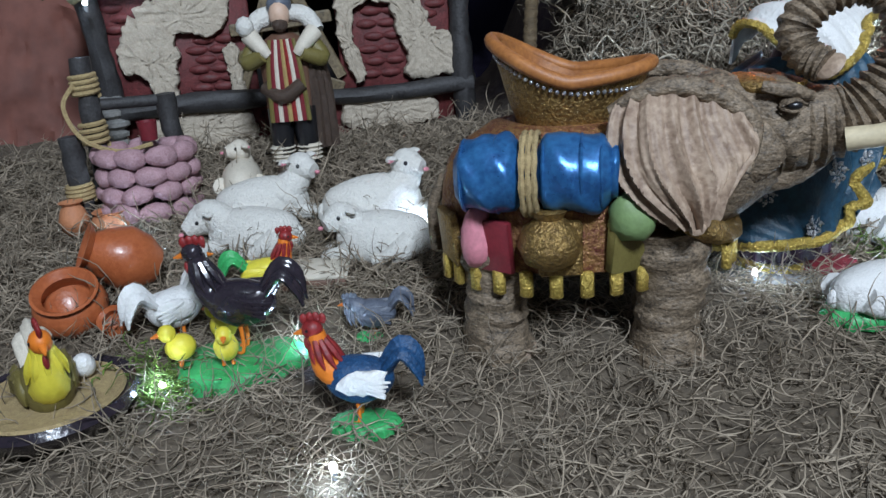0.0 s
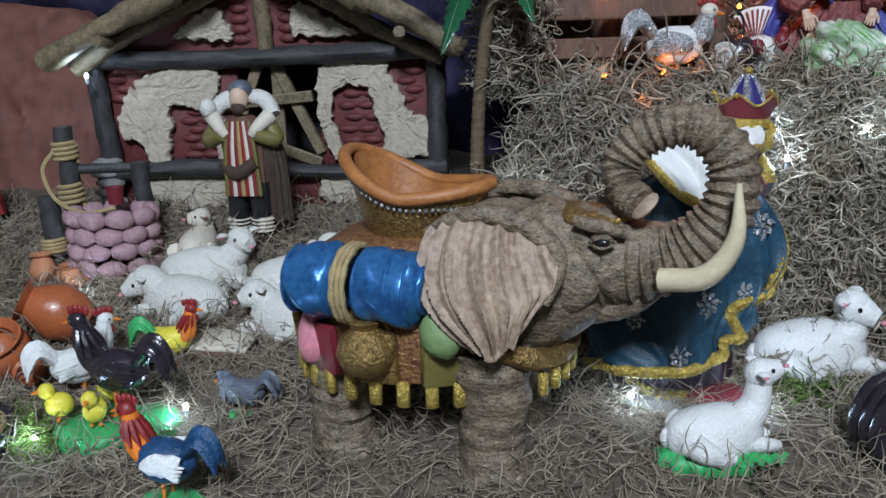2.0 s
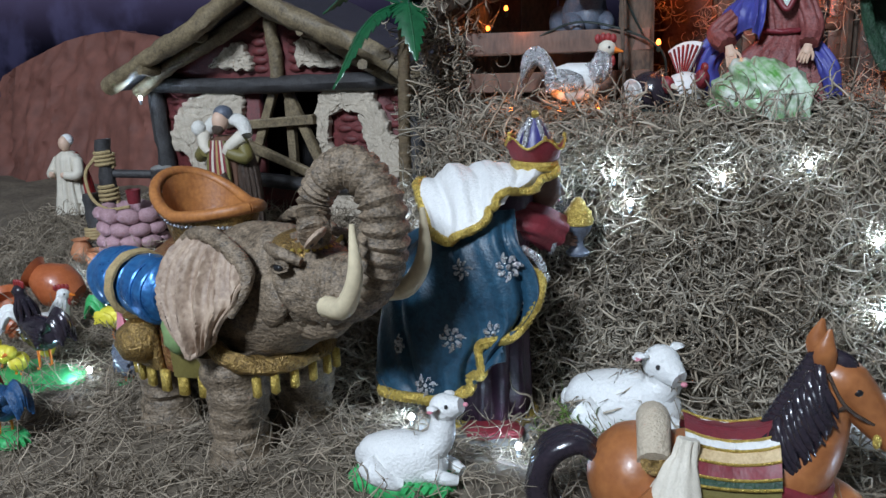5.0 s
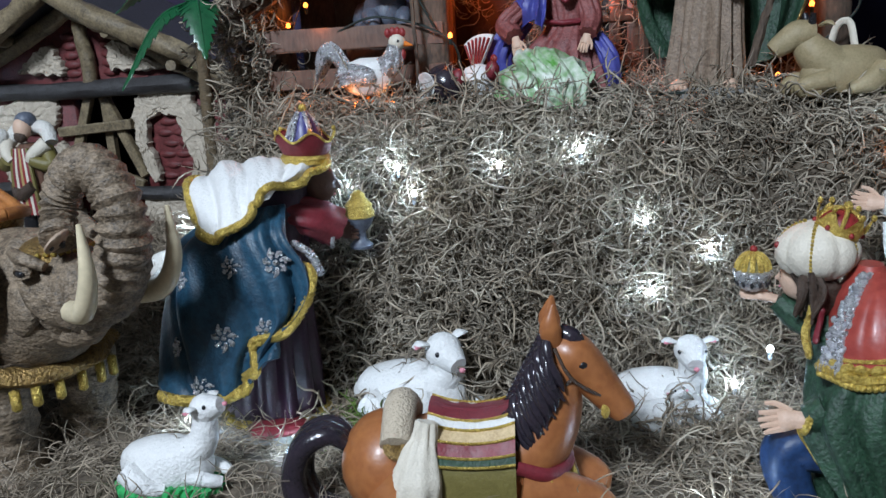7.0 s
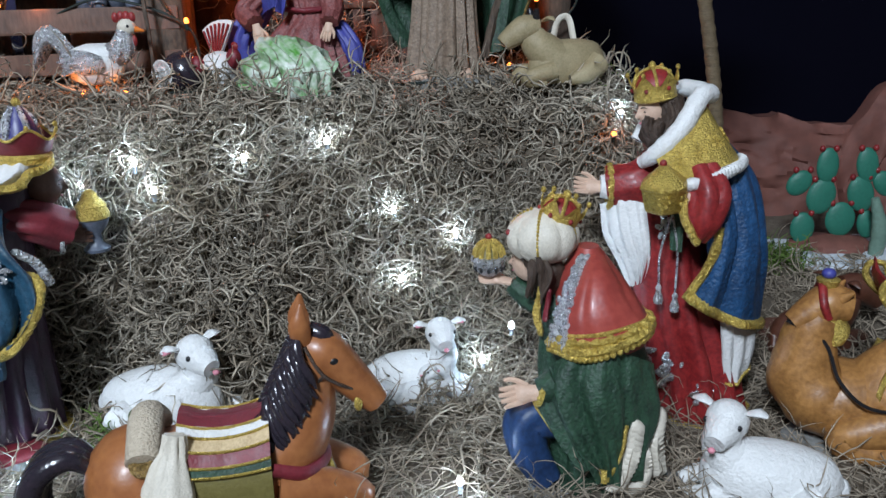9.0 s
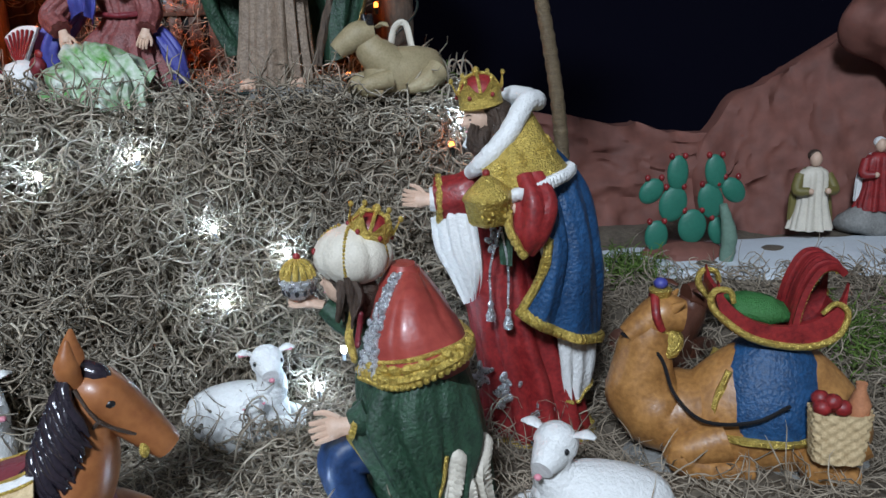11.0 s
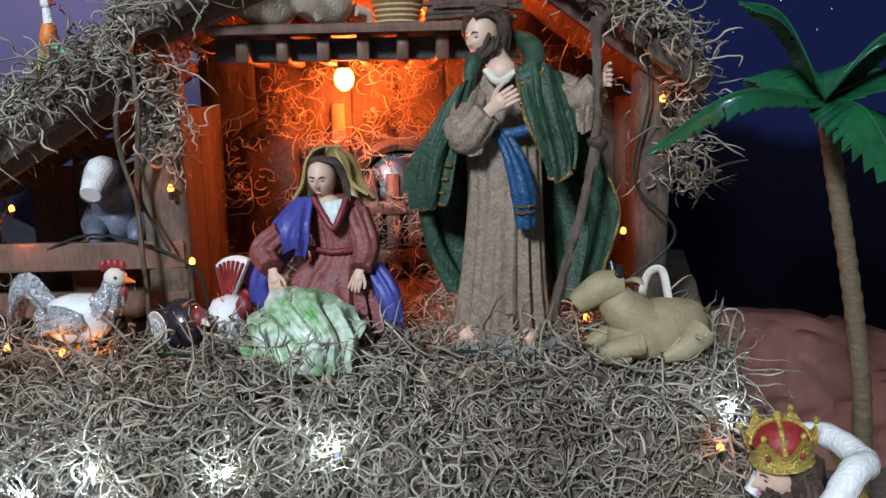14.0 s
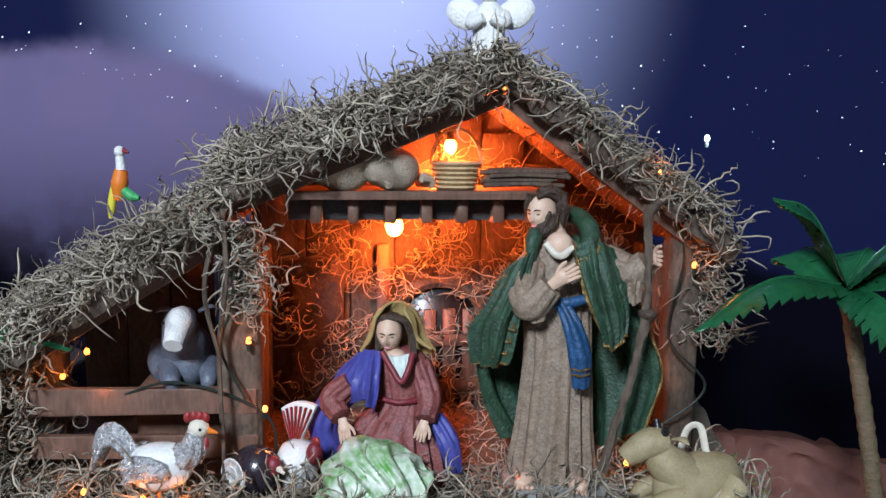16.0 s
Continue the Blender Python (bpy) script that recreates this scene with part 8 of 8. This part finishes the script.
part("head", Shape().ell((0.018, -0.003, 0.030), (0.007, 0.006, 0.009), maroon_m, n=10).ell((0.020, -0.003, 0.040), (0.004, 0.002, 0.004), red_m, n=8), W_, "dark red head")
# swaddled manger heap
mang_m = mat("green_white_cloth", (0.62, 0.64, 0.58), 0.45, second=(0.07, 0.26, 0.03), scale=30, bump=0.6, coat=0.2)
s = Shape()
s.sheet([[(-0.044, 0.010, 0.022), (-0.020, 0.016, 0.040), (0.010, 0.016, 0.036), (0.032, 0.012, 0.020)], [(-0.046, -0.004, 0.020), (-0.022, -0.004, 0.044), (0.008, -0.006, 0.036), (0.034, -0.004, 0.016)],
         [(-0.044, -0.018, 0.012), (-0.020, -0.022, 0.028), (0.010, -0.022, 0.022), (0.034, -0.016, 0.008)], [(-0.042, -0.024, -0.004), (-0.018, -0.030, -0.004), (0.012, -0.030, -0.004), (0.034, -0.022, -0.004)]], mang_m, 70, 44, 0.0055, 4.3, 0.6, 0.2, 0.004, 3.0)
s.loft([(-0.006, -0.005, 0, 0.038, 0.022), (0.010, -0.006, 0, 0.034, 0.018), (0.024, -0.008, 0, 0.018, 0.010)], mang_m, 30, 8, fold=0.06)
put("manger", s, pose(0.422, 0.720, 0.333, 0, 0, -4), "white and green painted cloth heap over a manger", "manger")


def quadruped(name, m, label, coat, k, horns=False):
    ob = thing(name, m @ Matrix.Scale(k, 4), label, "animal figurine")
    s = Shape().loft([(0, 0, 0, 0.042, 0.020), (0.010, 0, 0, 0.048, 0.024), (0.028, 0, 0, 0.046, 0.024), (0.042, -0.002, 0, 0.034, 0.016), (0.047, -0.002, 0, 0.012, 0.006)], coat, 26, 12)
    part("body", s, ob)
    part("neck", Shape().tube([(0.018, 0, 0.026), (0.036, -0.002, 0.042), (0.043, -0.004, 0.054)], (0.023, 0.019, 0.014), coat, 14, 10), ob)
    s = Shape().tube([(0.034, -0.002, 0.062), (0.050, -0.007, 0.060), (0.066, -0.012, 0.050), (0.073, -0.014, 0.044)], (0.011, 0.0155, 0.0115, 0.0095), coat, 14, 12)
    for q in (-1, 1):
        s.ell((0.054 - 0.004 * q, -0.008 + 0.0135 * q, 0.063), (0.0026, 0.0018, 0.0015), black_m, n=6)
    part("head", s, ob)
    for q in (-1, 1):
        part("ear", Shape().tube([(0.036, 0.010 * q, 0.068), (0.032, 0.020 * q, 0.071), (0.030, 0.028 * q, 0.068)], (0.003, 0.0055, 0.001), coat, 8, 8, flat=0.5), ob)
        if horns:
            part("horn", Shape().tube([(0.040, 0.006 * q - 0.004, 0.071), (0.041, 0.009 * q - 0.004, 0.081)], (0.0045, 0.003), black_m, 8, 5), ob, "stubby dark horn")
        part("foreleg", Shape().tube([(0.026, 0.018 * q, 0.014), (0.050, 0.017 * q, 0.010), (0.056, 0.015 * q, 0.003), (0.036, 0.018 * q, 0.002)], (0.011, 0.009, 0.006, 0.005), coat, 9, 14), ob)
        part("hind_leg", Shape().tube([(-0.028, 0.021 * q, 0.020), (-0.010, 0.027 * q, 0.010), (0.010, 0.026 * q, 0.003)], (0.014, 0.011, 0.006), coat, 10, 12), ob)
    part("tail", Shape().tube([(-0.046, 0, 0.026), (-0.052, -0.008, 0.012), (-0.046, -0.020, 0.004)], (0.004, 0.003, 0.004), coat, 7, 12), ob)
    return ob


quadruped("ox_figurine", pose(0.648, 0.768, 0.331, 0, 0, 205), "matt beige ox figurine lying down on the moss", oxen_m, 0.76, True)
part("halter", Shape().tube([(0.010, -0.018, 0.040), (0.004, -0.016, 0.066), (-0.006, -0.010, 0.070), (-0.010, -0.004, 0.046)], (0.004, 0.004, 0.004), cream_m, 7, 18, flat=0.5), bpy.data.objects["ox_figurine"], "pale strap loop")
quadruped("donkey_figurine", pose(0.240, 0.783, 0.402, 0, 0, -62), "glossy grey and white donkey figurine inside the lean-to", grey_m, 0.85)
part("blaze", Shape().tube([(0.040, -0.004, 0.066), (0.055, -0.008, 0.063), (0.076, -0.0145, 0.046)], (0.009, 0.0128, 0.0085), white_m, 10, 10), bpy.data.objects["donkey_figurine"], "white blaze")
put("stall_block", Shape().box((0, 0, 0), (0.075, 0.05, 0.066), wood_m), pose(0.236, 0.790, 0.365, 0, 0, 16), "brown wooden block in the lean-to", "block")
# parrot on the lean-to roof
P_ = thing("parrot_figurine", pose(0.161, 0.820, 0.538), "small white, orange and green parrot figurine on the roof moss", "bird figurine")
part("body", Shape().tube([(0, 0, 0.004), (0.002, 0, 0.018), (0.004, 0, 0.030)], (0.004, 0.0075, 0.0055), orange_m, 12, 10), P_)
part("head", Shape().tube([(0.004, 0, 0.030), (0.003, 0, 0.042)], (0.0045, 0.0035), white_m, 10, 6).ell((0.003, 0, 0.046), (0.0048, 0.0045, 0.005), white_m, n=10).tube([(0.006, 0, 0.047), (0.0115, 0, 0.045)], (0.003, 0.001), red_m, 7, 5), P_, "white head with red beak")
part("tail", Shape().tube([(-0.002, 0, 0.016), (-0.006, 0, 0.0), (-0.007, 0, -0.012)], (0.004, 0.004, 0.002), yellow_m, 8, 8), P_, "yellow-green tail")
part("wing", Shape().tube([(0.004, 0, 0.014), (0.012, 0, 0.008), (0.020, 0, 0.006)], (0.004, 0.005, 0.002), grass_m, 8, 8), P_, "green wing")


# ---- loft goods ----
def loft(u, v, z=0.2265):
    return stable.matrix_world @ Matrix.Translation((u, v, z))


for u, k, r in ((0.062, 1.0, 0), (0.104, 0.86, 30)):
    o = thing("burlap_sack", loft(u, 0.014) @ pose(0, 0, 0, 0, 0, r) @ Matrix.Scale(k, 4), "small pale burlap sack tied with cord on the loft", "sack", "sacks on the loft")
    part("bag", Shape().ell((0, 0, 0.020), (0.030, 0.021, 0.0205), burlap_m, (0, 8, 0), 22, lump=0.12, fr=40), o)
    s = Shape()
    for q in range(5):
        s.tube([(0.026 + 0.002 * q, -0.012 + 0.005 * q, 0.012), (0.036, -0.012 + 0.006 * q, 0.010), (0.040, -0.010 + 0.005 * q, 0.003)], (0.005, 0.004, 0.003), burlap_m, 7, 8)
    part("gathered_mouth", s, o, "crumpled tied mouth")
B_ = thing("wicker_basket", loft(0.158, 0.030), "small pale wicker basket with tall handle on the loft", "basket")
s = Shape()
for j in range(6):
    s.lathe((0, 0, 0.002 + j * 0.0038), ((0.015 + j * 0.0009, -0.0019), (0.0172 + j * 0.0009, 0), (0.015 + j * 0.0009, 0.0019)), wicker_m, 22)
part("bowl", s, B_)
part("handle", Shape().tube([(-0.021 * math.cos(a), 0, 0.020 + 0.030 * math.sin(a)) for a in np.linspace(0, math.pi, 9)], (0.0014, 0.0014), wicker_m, 6, 26), B_)
T_ = thing("stick_bundle", loft(0.212, 0.028), "bundle of dry brown twigs on the loft edge", "twig bundle")
rs = random.Random(4)
for i in range(15):
    y_, z_ = rs.uniform(-0.012, 0.012), 0.003 + rs.uniform(0, 0.014)
    part("twig", Shape().tube([(-0.030 + rs.uniform(-0.006, 0.006), y_, z_), (0, y_ + rs.uniform(-0.004, 0.004), z_ + 0.001), (0.032 + rs.uniform(-0.008, 0.008), y_, z_)], (0.0018, 0.0018), bark_m, 6, 6), T_)


# ---- pots, well and small things by the cottage ----
def pot(x_, y_, k, label, m_, prof, rot=(0, 0, 0), lift=0.0, group="clay pots"):
    put("clay_pot", Shape().lathe((0, 0, 0), [(r * k, z * k) for r, z in prof], m_, 26), pose(x_, y_, gz(x_, y_) + lift, *rot), label, "pot", group)


OPEN = [(0.5, 0), (0.85, 0.25), (1.0, 0.6), (0.9, 0.95), (0.72, 1.1), (0.88, 1.25), (0.80, 1.27), (0.62, 1.08), (0.8, 0.6), (0.4, 0.1)]
TALL = [(0.5, 0), (0.8, 0.4), (0.95, 1.0), (0.7, 1.6), (0.5, 1.9), (0.75, 2.1), (0.66, 2.1), (0.4, 1.85), (0.6, 1.0), (0.3, 0.1)]
pot(-0.283, 0.492, 0.026, "open round terracotta pot with wide rim", terracotta_m, OPEN, (28, 0, 10), 0.004)
pot(-0.247, 0.478, 0.012, "tiny terracotta pot lying open", terracotta_m, OPEN, (40, 0, -20), 0.003)
pot(-0.232, 0.535, 0.026, "glazed terracotta jug lying on its side", terracotta_m, TALL, (10, -62, 10), 0.020)
pot(-0.318, 0.612, 0.0135, "small tall clay jar beside the well", clay_m, TALL)
pot(-0.287, 0.612, 0.017, "small round clay pot beside the well", clay_m, OPEN)
pot(-0.232, 0.500, 0.008, "tiny black pot among clay jars", lacquer_m, OPEN)
WL = thing("toy_well", pose(-0.258, 0.640, gz(-0.258, 0.640) - 0.002, 0, 0, 6), "toy well of pink stones with dark rope-bound posts", "well")
rs = random.Random(2)
for j in range(4):
    for i in range(9):
        a = (i + 0.5 * (j % 2)) / 9 * 2 * math.pi
        part("stone", Shape().ell((0.036 * math.cos(a), 0.028 * math.sin(a), 0.009 + j * 0.0155), (0.0145, 0.0095, 0.0088), pinkstone_m, (0, 0, math.degrees(a) + 90), 9, lump=0.25), WL)
part("water", Shape().lathe((0, 0, 0.05), ((0.026, 0), (0.026, 0.002)), black_m, 20), WL, "dark water")
for x_, y_, h in ((-0.058, -0.002, 0.075), (-0.040, 0.010, 0.138), (0.02, 0.03, 0.10)):
    part("post", Shape().tube([(x_, y_, 0.0), (x_ + 0.001, y_, h / 2), (x_, y_, h)], (0.009, 0.0085, 0.009), darkwood_m, 10, 14, lump=0.3), WL, "dark wooden post")
s = Shape()
for x_, y_, z0, z1 in ((-0.058, -0.002, 0.02, 0.034), (-0.040, 0.010, 0.064, 0.084), (-0.040, 0.010, 0.106, 0.124)):
    s.tube([(x_ + 0.0102 * math.cos(a), y_ + 0.0102 * math.sin(a), z0 + (z1 - z0) * a / 25) for a in np.linspace(0, 25, 40)], (0.0022, 0.0022), rope_m, 6, 110)
s.tube([(-0.046, 0.002, 0.118), (-0.056, -0.006, 0.10), (-0.044, -0.014, 0.074), (-0.016, -0.02, 0.062), (0.010, -0.012, 0.064)], (0.002, 0.002), rope_m, 6, 34)
part("rope", s, WL, "yellow rope winding")
part("bucket", Shape().lathe((0.006, 0, 0.066), ((0.007, 0), (0.0085, 0.016), (0.007, 0.016), (0.005, 0.004)), maroon_m, 14), WL, "small dark red bucket")
part("crossbar", Shape().tube([(-0.040, 0.010, 0.098), (0.02, 0.03, 0.095)], (0.005, 0.005), darkwood_m, 8, 8), WL)
o = thing("little_box", pose(-0.112, 0.526, gz(-0.112, 0.526) + 0.004, 0, 0, -4), "flat little brown box with pale green lid", "box")
part("box_body", Shape().box((0, 0, 0.003), (0.050, 0.030, 0.008), wood_m, (8, 0, 0)), o)
part("lid", Shape().box((0, 0.001, 0.0085), (0.052, 0.032, 0.003), cream_m, (8, 0, 0)), o, "pale green lid")


# ---- palms and cactus ----
def frond(root, tip, w, sag=0.02, blades=13):
    """A flat palm leaf with saw-toothed edges."""
    root, tip = V(*root), V(*tip)
    mid = (root + tip) / 2 + V(0, 0, sag)
    line = spline([root, mid, tip], blades * 2 + 1)
    t = np.gradient(line, axis=0)
    s = Shape()
    L, R = [], []
    for i, p in enumerate(line):
        f = i / (blades * 2)
        side = np.cross(t[i], (0, 0, 1))
        side /= np.linalg.norm(side) + 1e-9
        ww = w * math.sin(math.pi * min(1, 0.06 + 0.94 * f) ** 0.75) * (1.12 if i % 2 else 0.80) + 0.001
        fwd = t[i] / (np.linalg.norm(t[i]) + 1e-9) * ww * 0.35 * (i % 2)
        L.append(p + side * ww + fwd - V(0, 0, ww * 0.35))
        R.append(p - side * ww + fwd - V(0, 0, ww * 0.35))
    rows = [np.array([a, (a + p) / 2 + V(0, 0, 0.0005), p, (b + p) / 2 + V(0, 0, 0.0005), b, b - V(0, 0, 0.0008), p - V(0, 0, 0.0014), a - V(0, 0, 0.0008)]) for a, p, b in zip(L, line, R)]
    s.rings(rows, leaf_m)
    s.tube(line, (0.0016, 0.0006), leaf_m, 6, 20)
    return s


def palm(foot, bend, crown, tips, label, w=0.017):
    ob = thing("toy_palm", Matrix.Translation(foot), label, "toy palm")
    o = V(*foot)
    part("trunk", Shape().tube([(0, 0, -0.004), V(*bend) - o, V(*crown) - o], (0.0075, 0.0062, 0.0055), trunk_m, 12, 90, ridge=0.09, rn=34), ob, "ringed brown trunk")
    for tip in tips:
        part("frond", frond(V(*crown) - o, V(*tip) - o, w), ob)
    return ob


palm((0.086, 0.690, gz(0.086, 0.69)), (0.088, 0.688, 0.30), (0.104, 0.672, 0.437), [(0.066, 0.604, 0.362), (0.140, 0.628, 0.385), (0.02, 0.66, 0.43), (0.11, 0.75, 0.42), (0.19, 0.70, 0.44), (0.06, 0.73, 0.46)],
     "green plastic toy palm with thin brown trunk beside the cottage", 0.015)
palm((0.785, 0.80, gz(0.785, 0.80)), (0.778, 0.775, 0.30), (0.742, 0.768, 0.496), [(0.636, 0.735, 0.466), (0.690, 0.77, 0.556), (0.775, 0.70, 0.44), (0.85, 0.76, 0.50), (0.79, 0.84, 0.50), (0.715, 0.84, 0.50), (0.80, 0.74, 0.53)],
     "green plastic toy palm with a ringed curved trunk", 0.026)
K_ = thing("toy_cactus", pose(0.930, 0.885, 0.140) @ Matrix.Scale(0.88, 4), "dark green toy prickly pear cactus with red fruits", "toy cactus")
part("mound", Shape().ell((0, 0, 0.002), (0.050, 0.03, 0.018), rock_m, n=16, lump=0.3), K_, "brown earth mound")
pads = [((0.006, 0, 0.038), 0.017, 0.021, 0), ((-0.018, 0, 0.066), 0.0165, 0.0215, 12), ((0.026, 0, 0.068), 0.015, 0.0215, -15), ((-0.014, 0, 0.102), 0.0125, 0.021, 0), ((0.030, 0, 0.102), 0.0125, 0.021, -8), ((-0.044, 0, 0.082), 0.013, 0.0165, 40), ((0.052, 0, 0.080), 0.0125, 0.017, -40), ((-0.036, 0, 0.028), 0.014, 0.019, 0), ((0.036, 0, 0.032), 0.011, 0.017, -10)]
for c, a, b, r in pads:
    p = part("pad", Shape().ell(c, (a, 0.005, b), cactus_m, (0, r, 0), 18), K_)
    for q in (-1, 1):
        part("fruit", Shape().ell((c[0] + q * a * 0.62 + 0.3 * b * math.sin(radians(r)), -0.001, c[2] + b * 0.95), (0.0035, 0.0035, 0.004), red_m, n=8), K_, "round red fruit")
o = thing("toy_cactus", pose(0.962, 0.858, 0.140), "thin grey-green toy column cactus beside the prickly pear", "toy cactus")
part("stem", Shape().tube([(0, 0, 0), (0.002, 0, 0.03), (-0.006, 0, 0.062)], (0.007, 0.008, 0.004), mat("pale_cactus", (0.16, 0.26, 0.2), 0.7), 10, 14, ridge=0.06, rn=9), o)
put("snow_felt", Shape().loft([(0.0, 0, 0, 0.26, 0.07), (0.006, 0, 0, 0.25, 0.062), (0.009, 0, 0, 0.20, 0.045)], snow_m, 60, 6, fold=0.05, waves=9), pose(1.06, 0.885, 0.135), "white felt snow strip on the ground", "snow")
for x_, y_, r, n_p, sd in ((0.86, 0.845, 0.030, 500, 31), (1.02, 0.70, 0.05, 900, 32), (0.34, 0.515, 0.035, 260, 33), (-0.205, 0.405, 0.026, 260, 34), (0.655, 0.800, 0.03, 160, 35), (1.15, 0.62, 0.06, 600, 36)):
    rg = np.random.default_rng(sd)
    q = rg.normal(0, r * 0.5, (n_p, 2)) + (x_, y_)
    strands("green_moss_tuft", np.stack([q[:, 0], q[:, 1], ground_z(q[:, 0], q[:, 1])], 1), ground_normals(q[:, 0], q[:, 1]), 0.022, 0.0006, 0.6, 0.016, greenbush_m, sd + 50, "tuft of bright green dried moss")
quadruped("cow_figurine", pose(0.845, 0.690, gz(0.845, 0.69), 0, 0, 30), "small dark brown cow figurine lying behind the camel", mat("dark_brown_paint", (0.10, 0.035, 0.02), 0.4), 0.85)
put("boulder", Shape().ell((0, 0, 0.012), (0.035, 0.025, 0.020), stone_m, n=16, lump=0.4, fr=40), pose(1.155, 0.945, 0.145), "grey painted boulder under the seated woman", "rock")

# ---- string lights ----
# added bulb at (0.668, 0.93, 0.60) stands in for a star's glow
for p in ((0.325, 0.606, 0.294), (0.404, 0.618, 0.294), (0.460, 0.648, 0.301), (0.284, 0.601, 0.279), (0.340, 0.600, 0.274), (0.516, 0.628, 0.197), (0.510, 0.642, 0.248), (0.577, 0.627, 0.130), (0.556, 0.662, 0.222),
          (0.571, 0.455, 0.130), (0.300, 0.470, 0.123), (-0.087, 0.294, 0.116), (-0.200, 0.400, 0.118), (-0.263, 0.580, 0.158), (-0.025, 0.581, 0.153), (0.211, 0.475, 0.126), (-0.110, 0.445, 0.122), (0.13, 0.60, 0.24), (0.690, 0.720, 0.310),
          (0.60, 0.60, 0.17), (0.668, 0.93, 0.60), (-0.31, 0.72, 0.345)):
    led(p)
for p in ((0.202, 0.690, 0.336), (0.682, 0.700, 0.294), (0.253, 0.682, 0.338), (0.283, 0.694, 0.337), (0.229, 0.639, 0.315), (0.325, 0.735, 0.392), (0.205, 0.725, 0.402), (0.313, 0.735, 0.444), (0.162, 0.73, 0.410),
          (0.617, 0.82, 0.572), (0.649, 0.84, 0.497), (0.623, 0.835, 0.401), (0.598, 0.80, 0.343), (0.177, 0.74, 0.428)):
    led(p, True)


def wire(pts, label):
    put("fairy_light_cable", Shape().tube(pts, (0.0011, 0.0011), wire_m, 6, 10 * len(pts)), None, label, "cable", "light cords")


wire([(0.16, 0.728, 0.405), (0.205, 0.722, 0.398), (0.26, 0.725, 0.412), (0.325, 0.735, 0.388), (0.33, 0.745, 0.34)], "dark green light cord over the stable rail")
wire([(0.300, 0.728, 0.545), (0.306, 0.724, 0.48), (0.296, 0.724, 0.44), (0.312, 0.73, 0.40)], "dark green light cord down the stable post")
wire([(0.283, 0.694, 0.335), (0.34, 0.695, 0.336), (0.415, 0.698, 0.332), (0.46, 0.72, 0.334), (0.54, 0.735, 0.336)], "dark green light cord along the stage edge")
wire([(0.617, 0.82, 0.570), (0.640, 0.835, 0.51), (0.630, 0.835, 0.44), (0.66, 0.83, 0.40), (0.622, 0.832, 0.36)], "dark green light cord down the far post")
for pts in ([(0.298, 0.722, 0.56), (0.304, 0.718, 0.50), (0.296, 0.72, 0.44), (0.300, 0.715, 0.37), (0.302, 0.71, 0.335)], [(0.306, 0.722, 0.555), (0.288, 0.716, 0.49), (0.300, 0.715, 0.43)]):
    put("dry_stem", Shape().tube(pts, (0.0022, 0.0014), bark_m, 6, 30, lump=0.3), None, "dry grey-brown stem hanging from the roof", "stem", "dry stems")
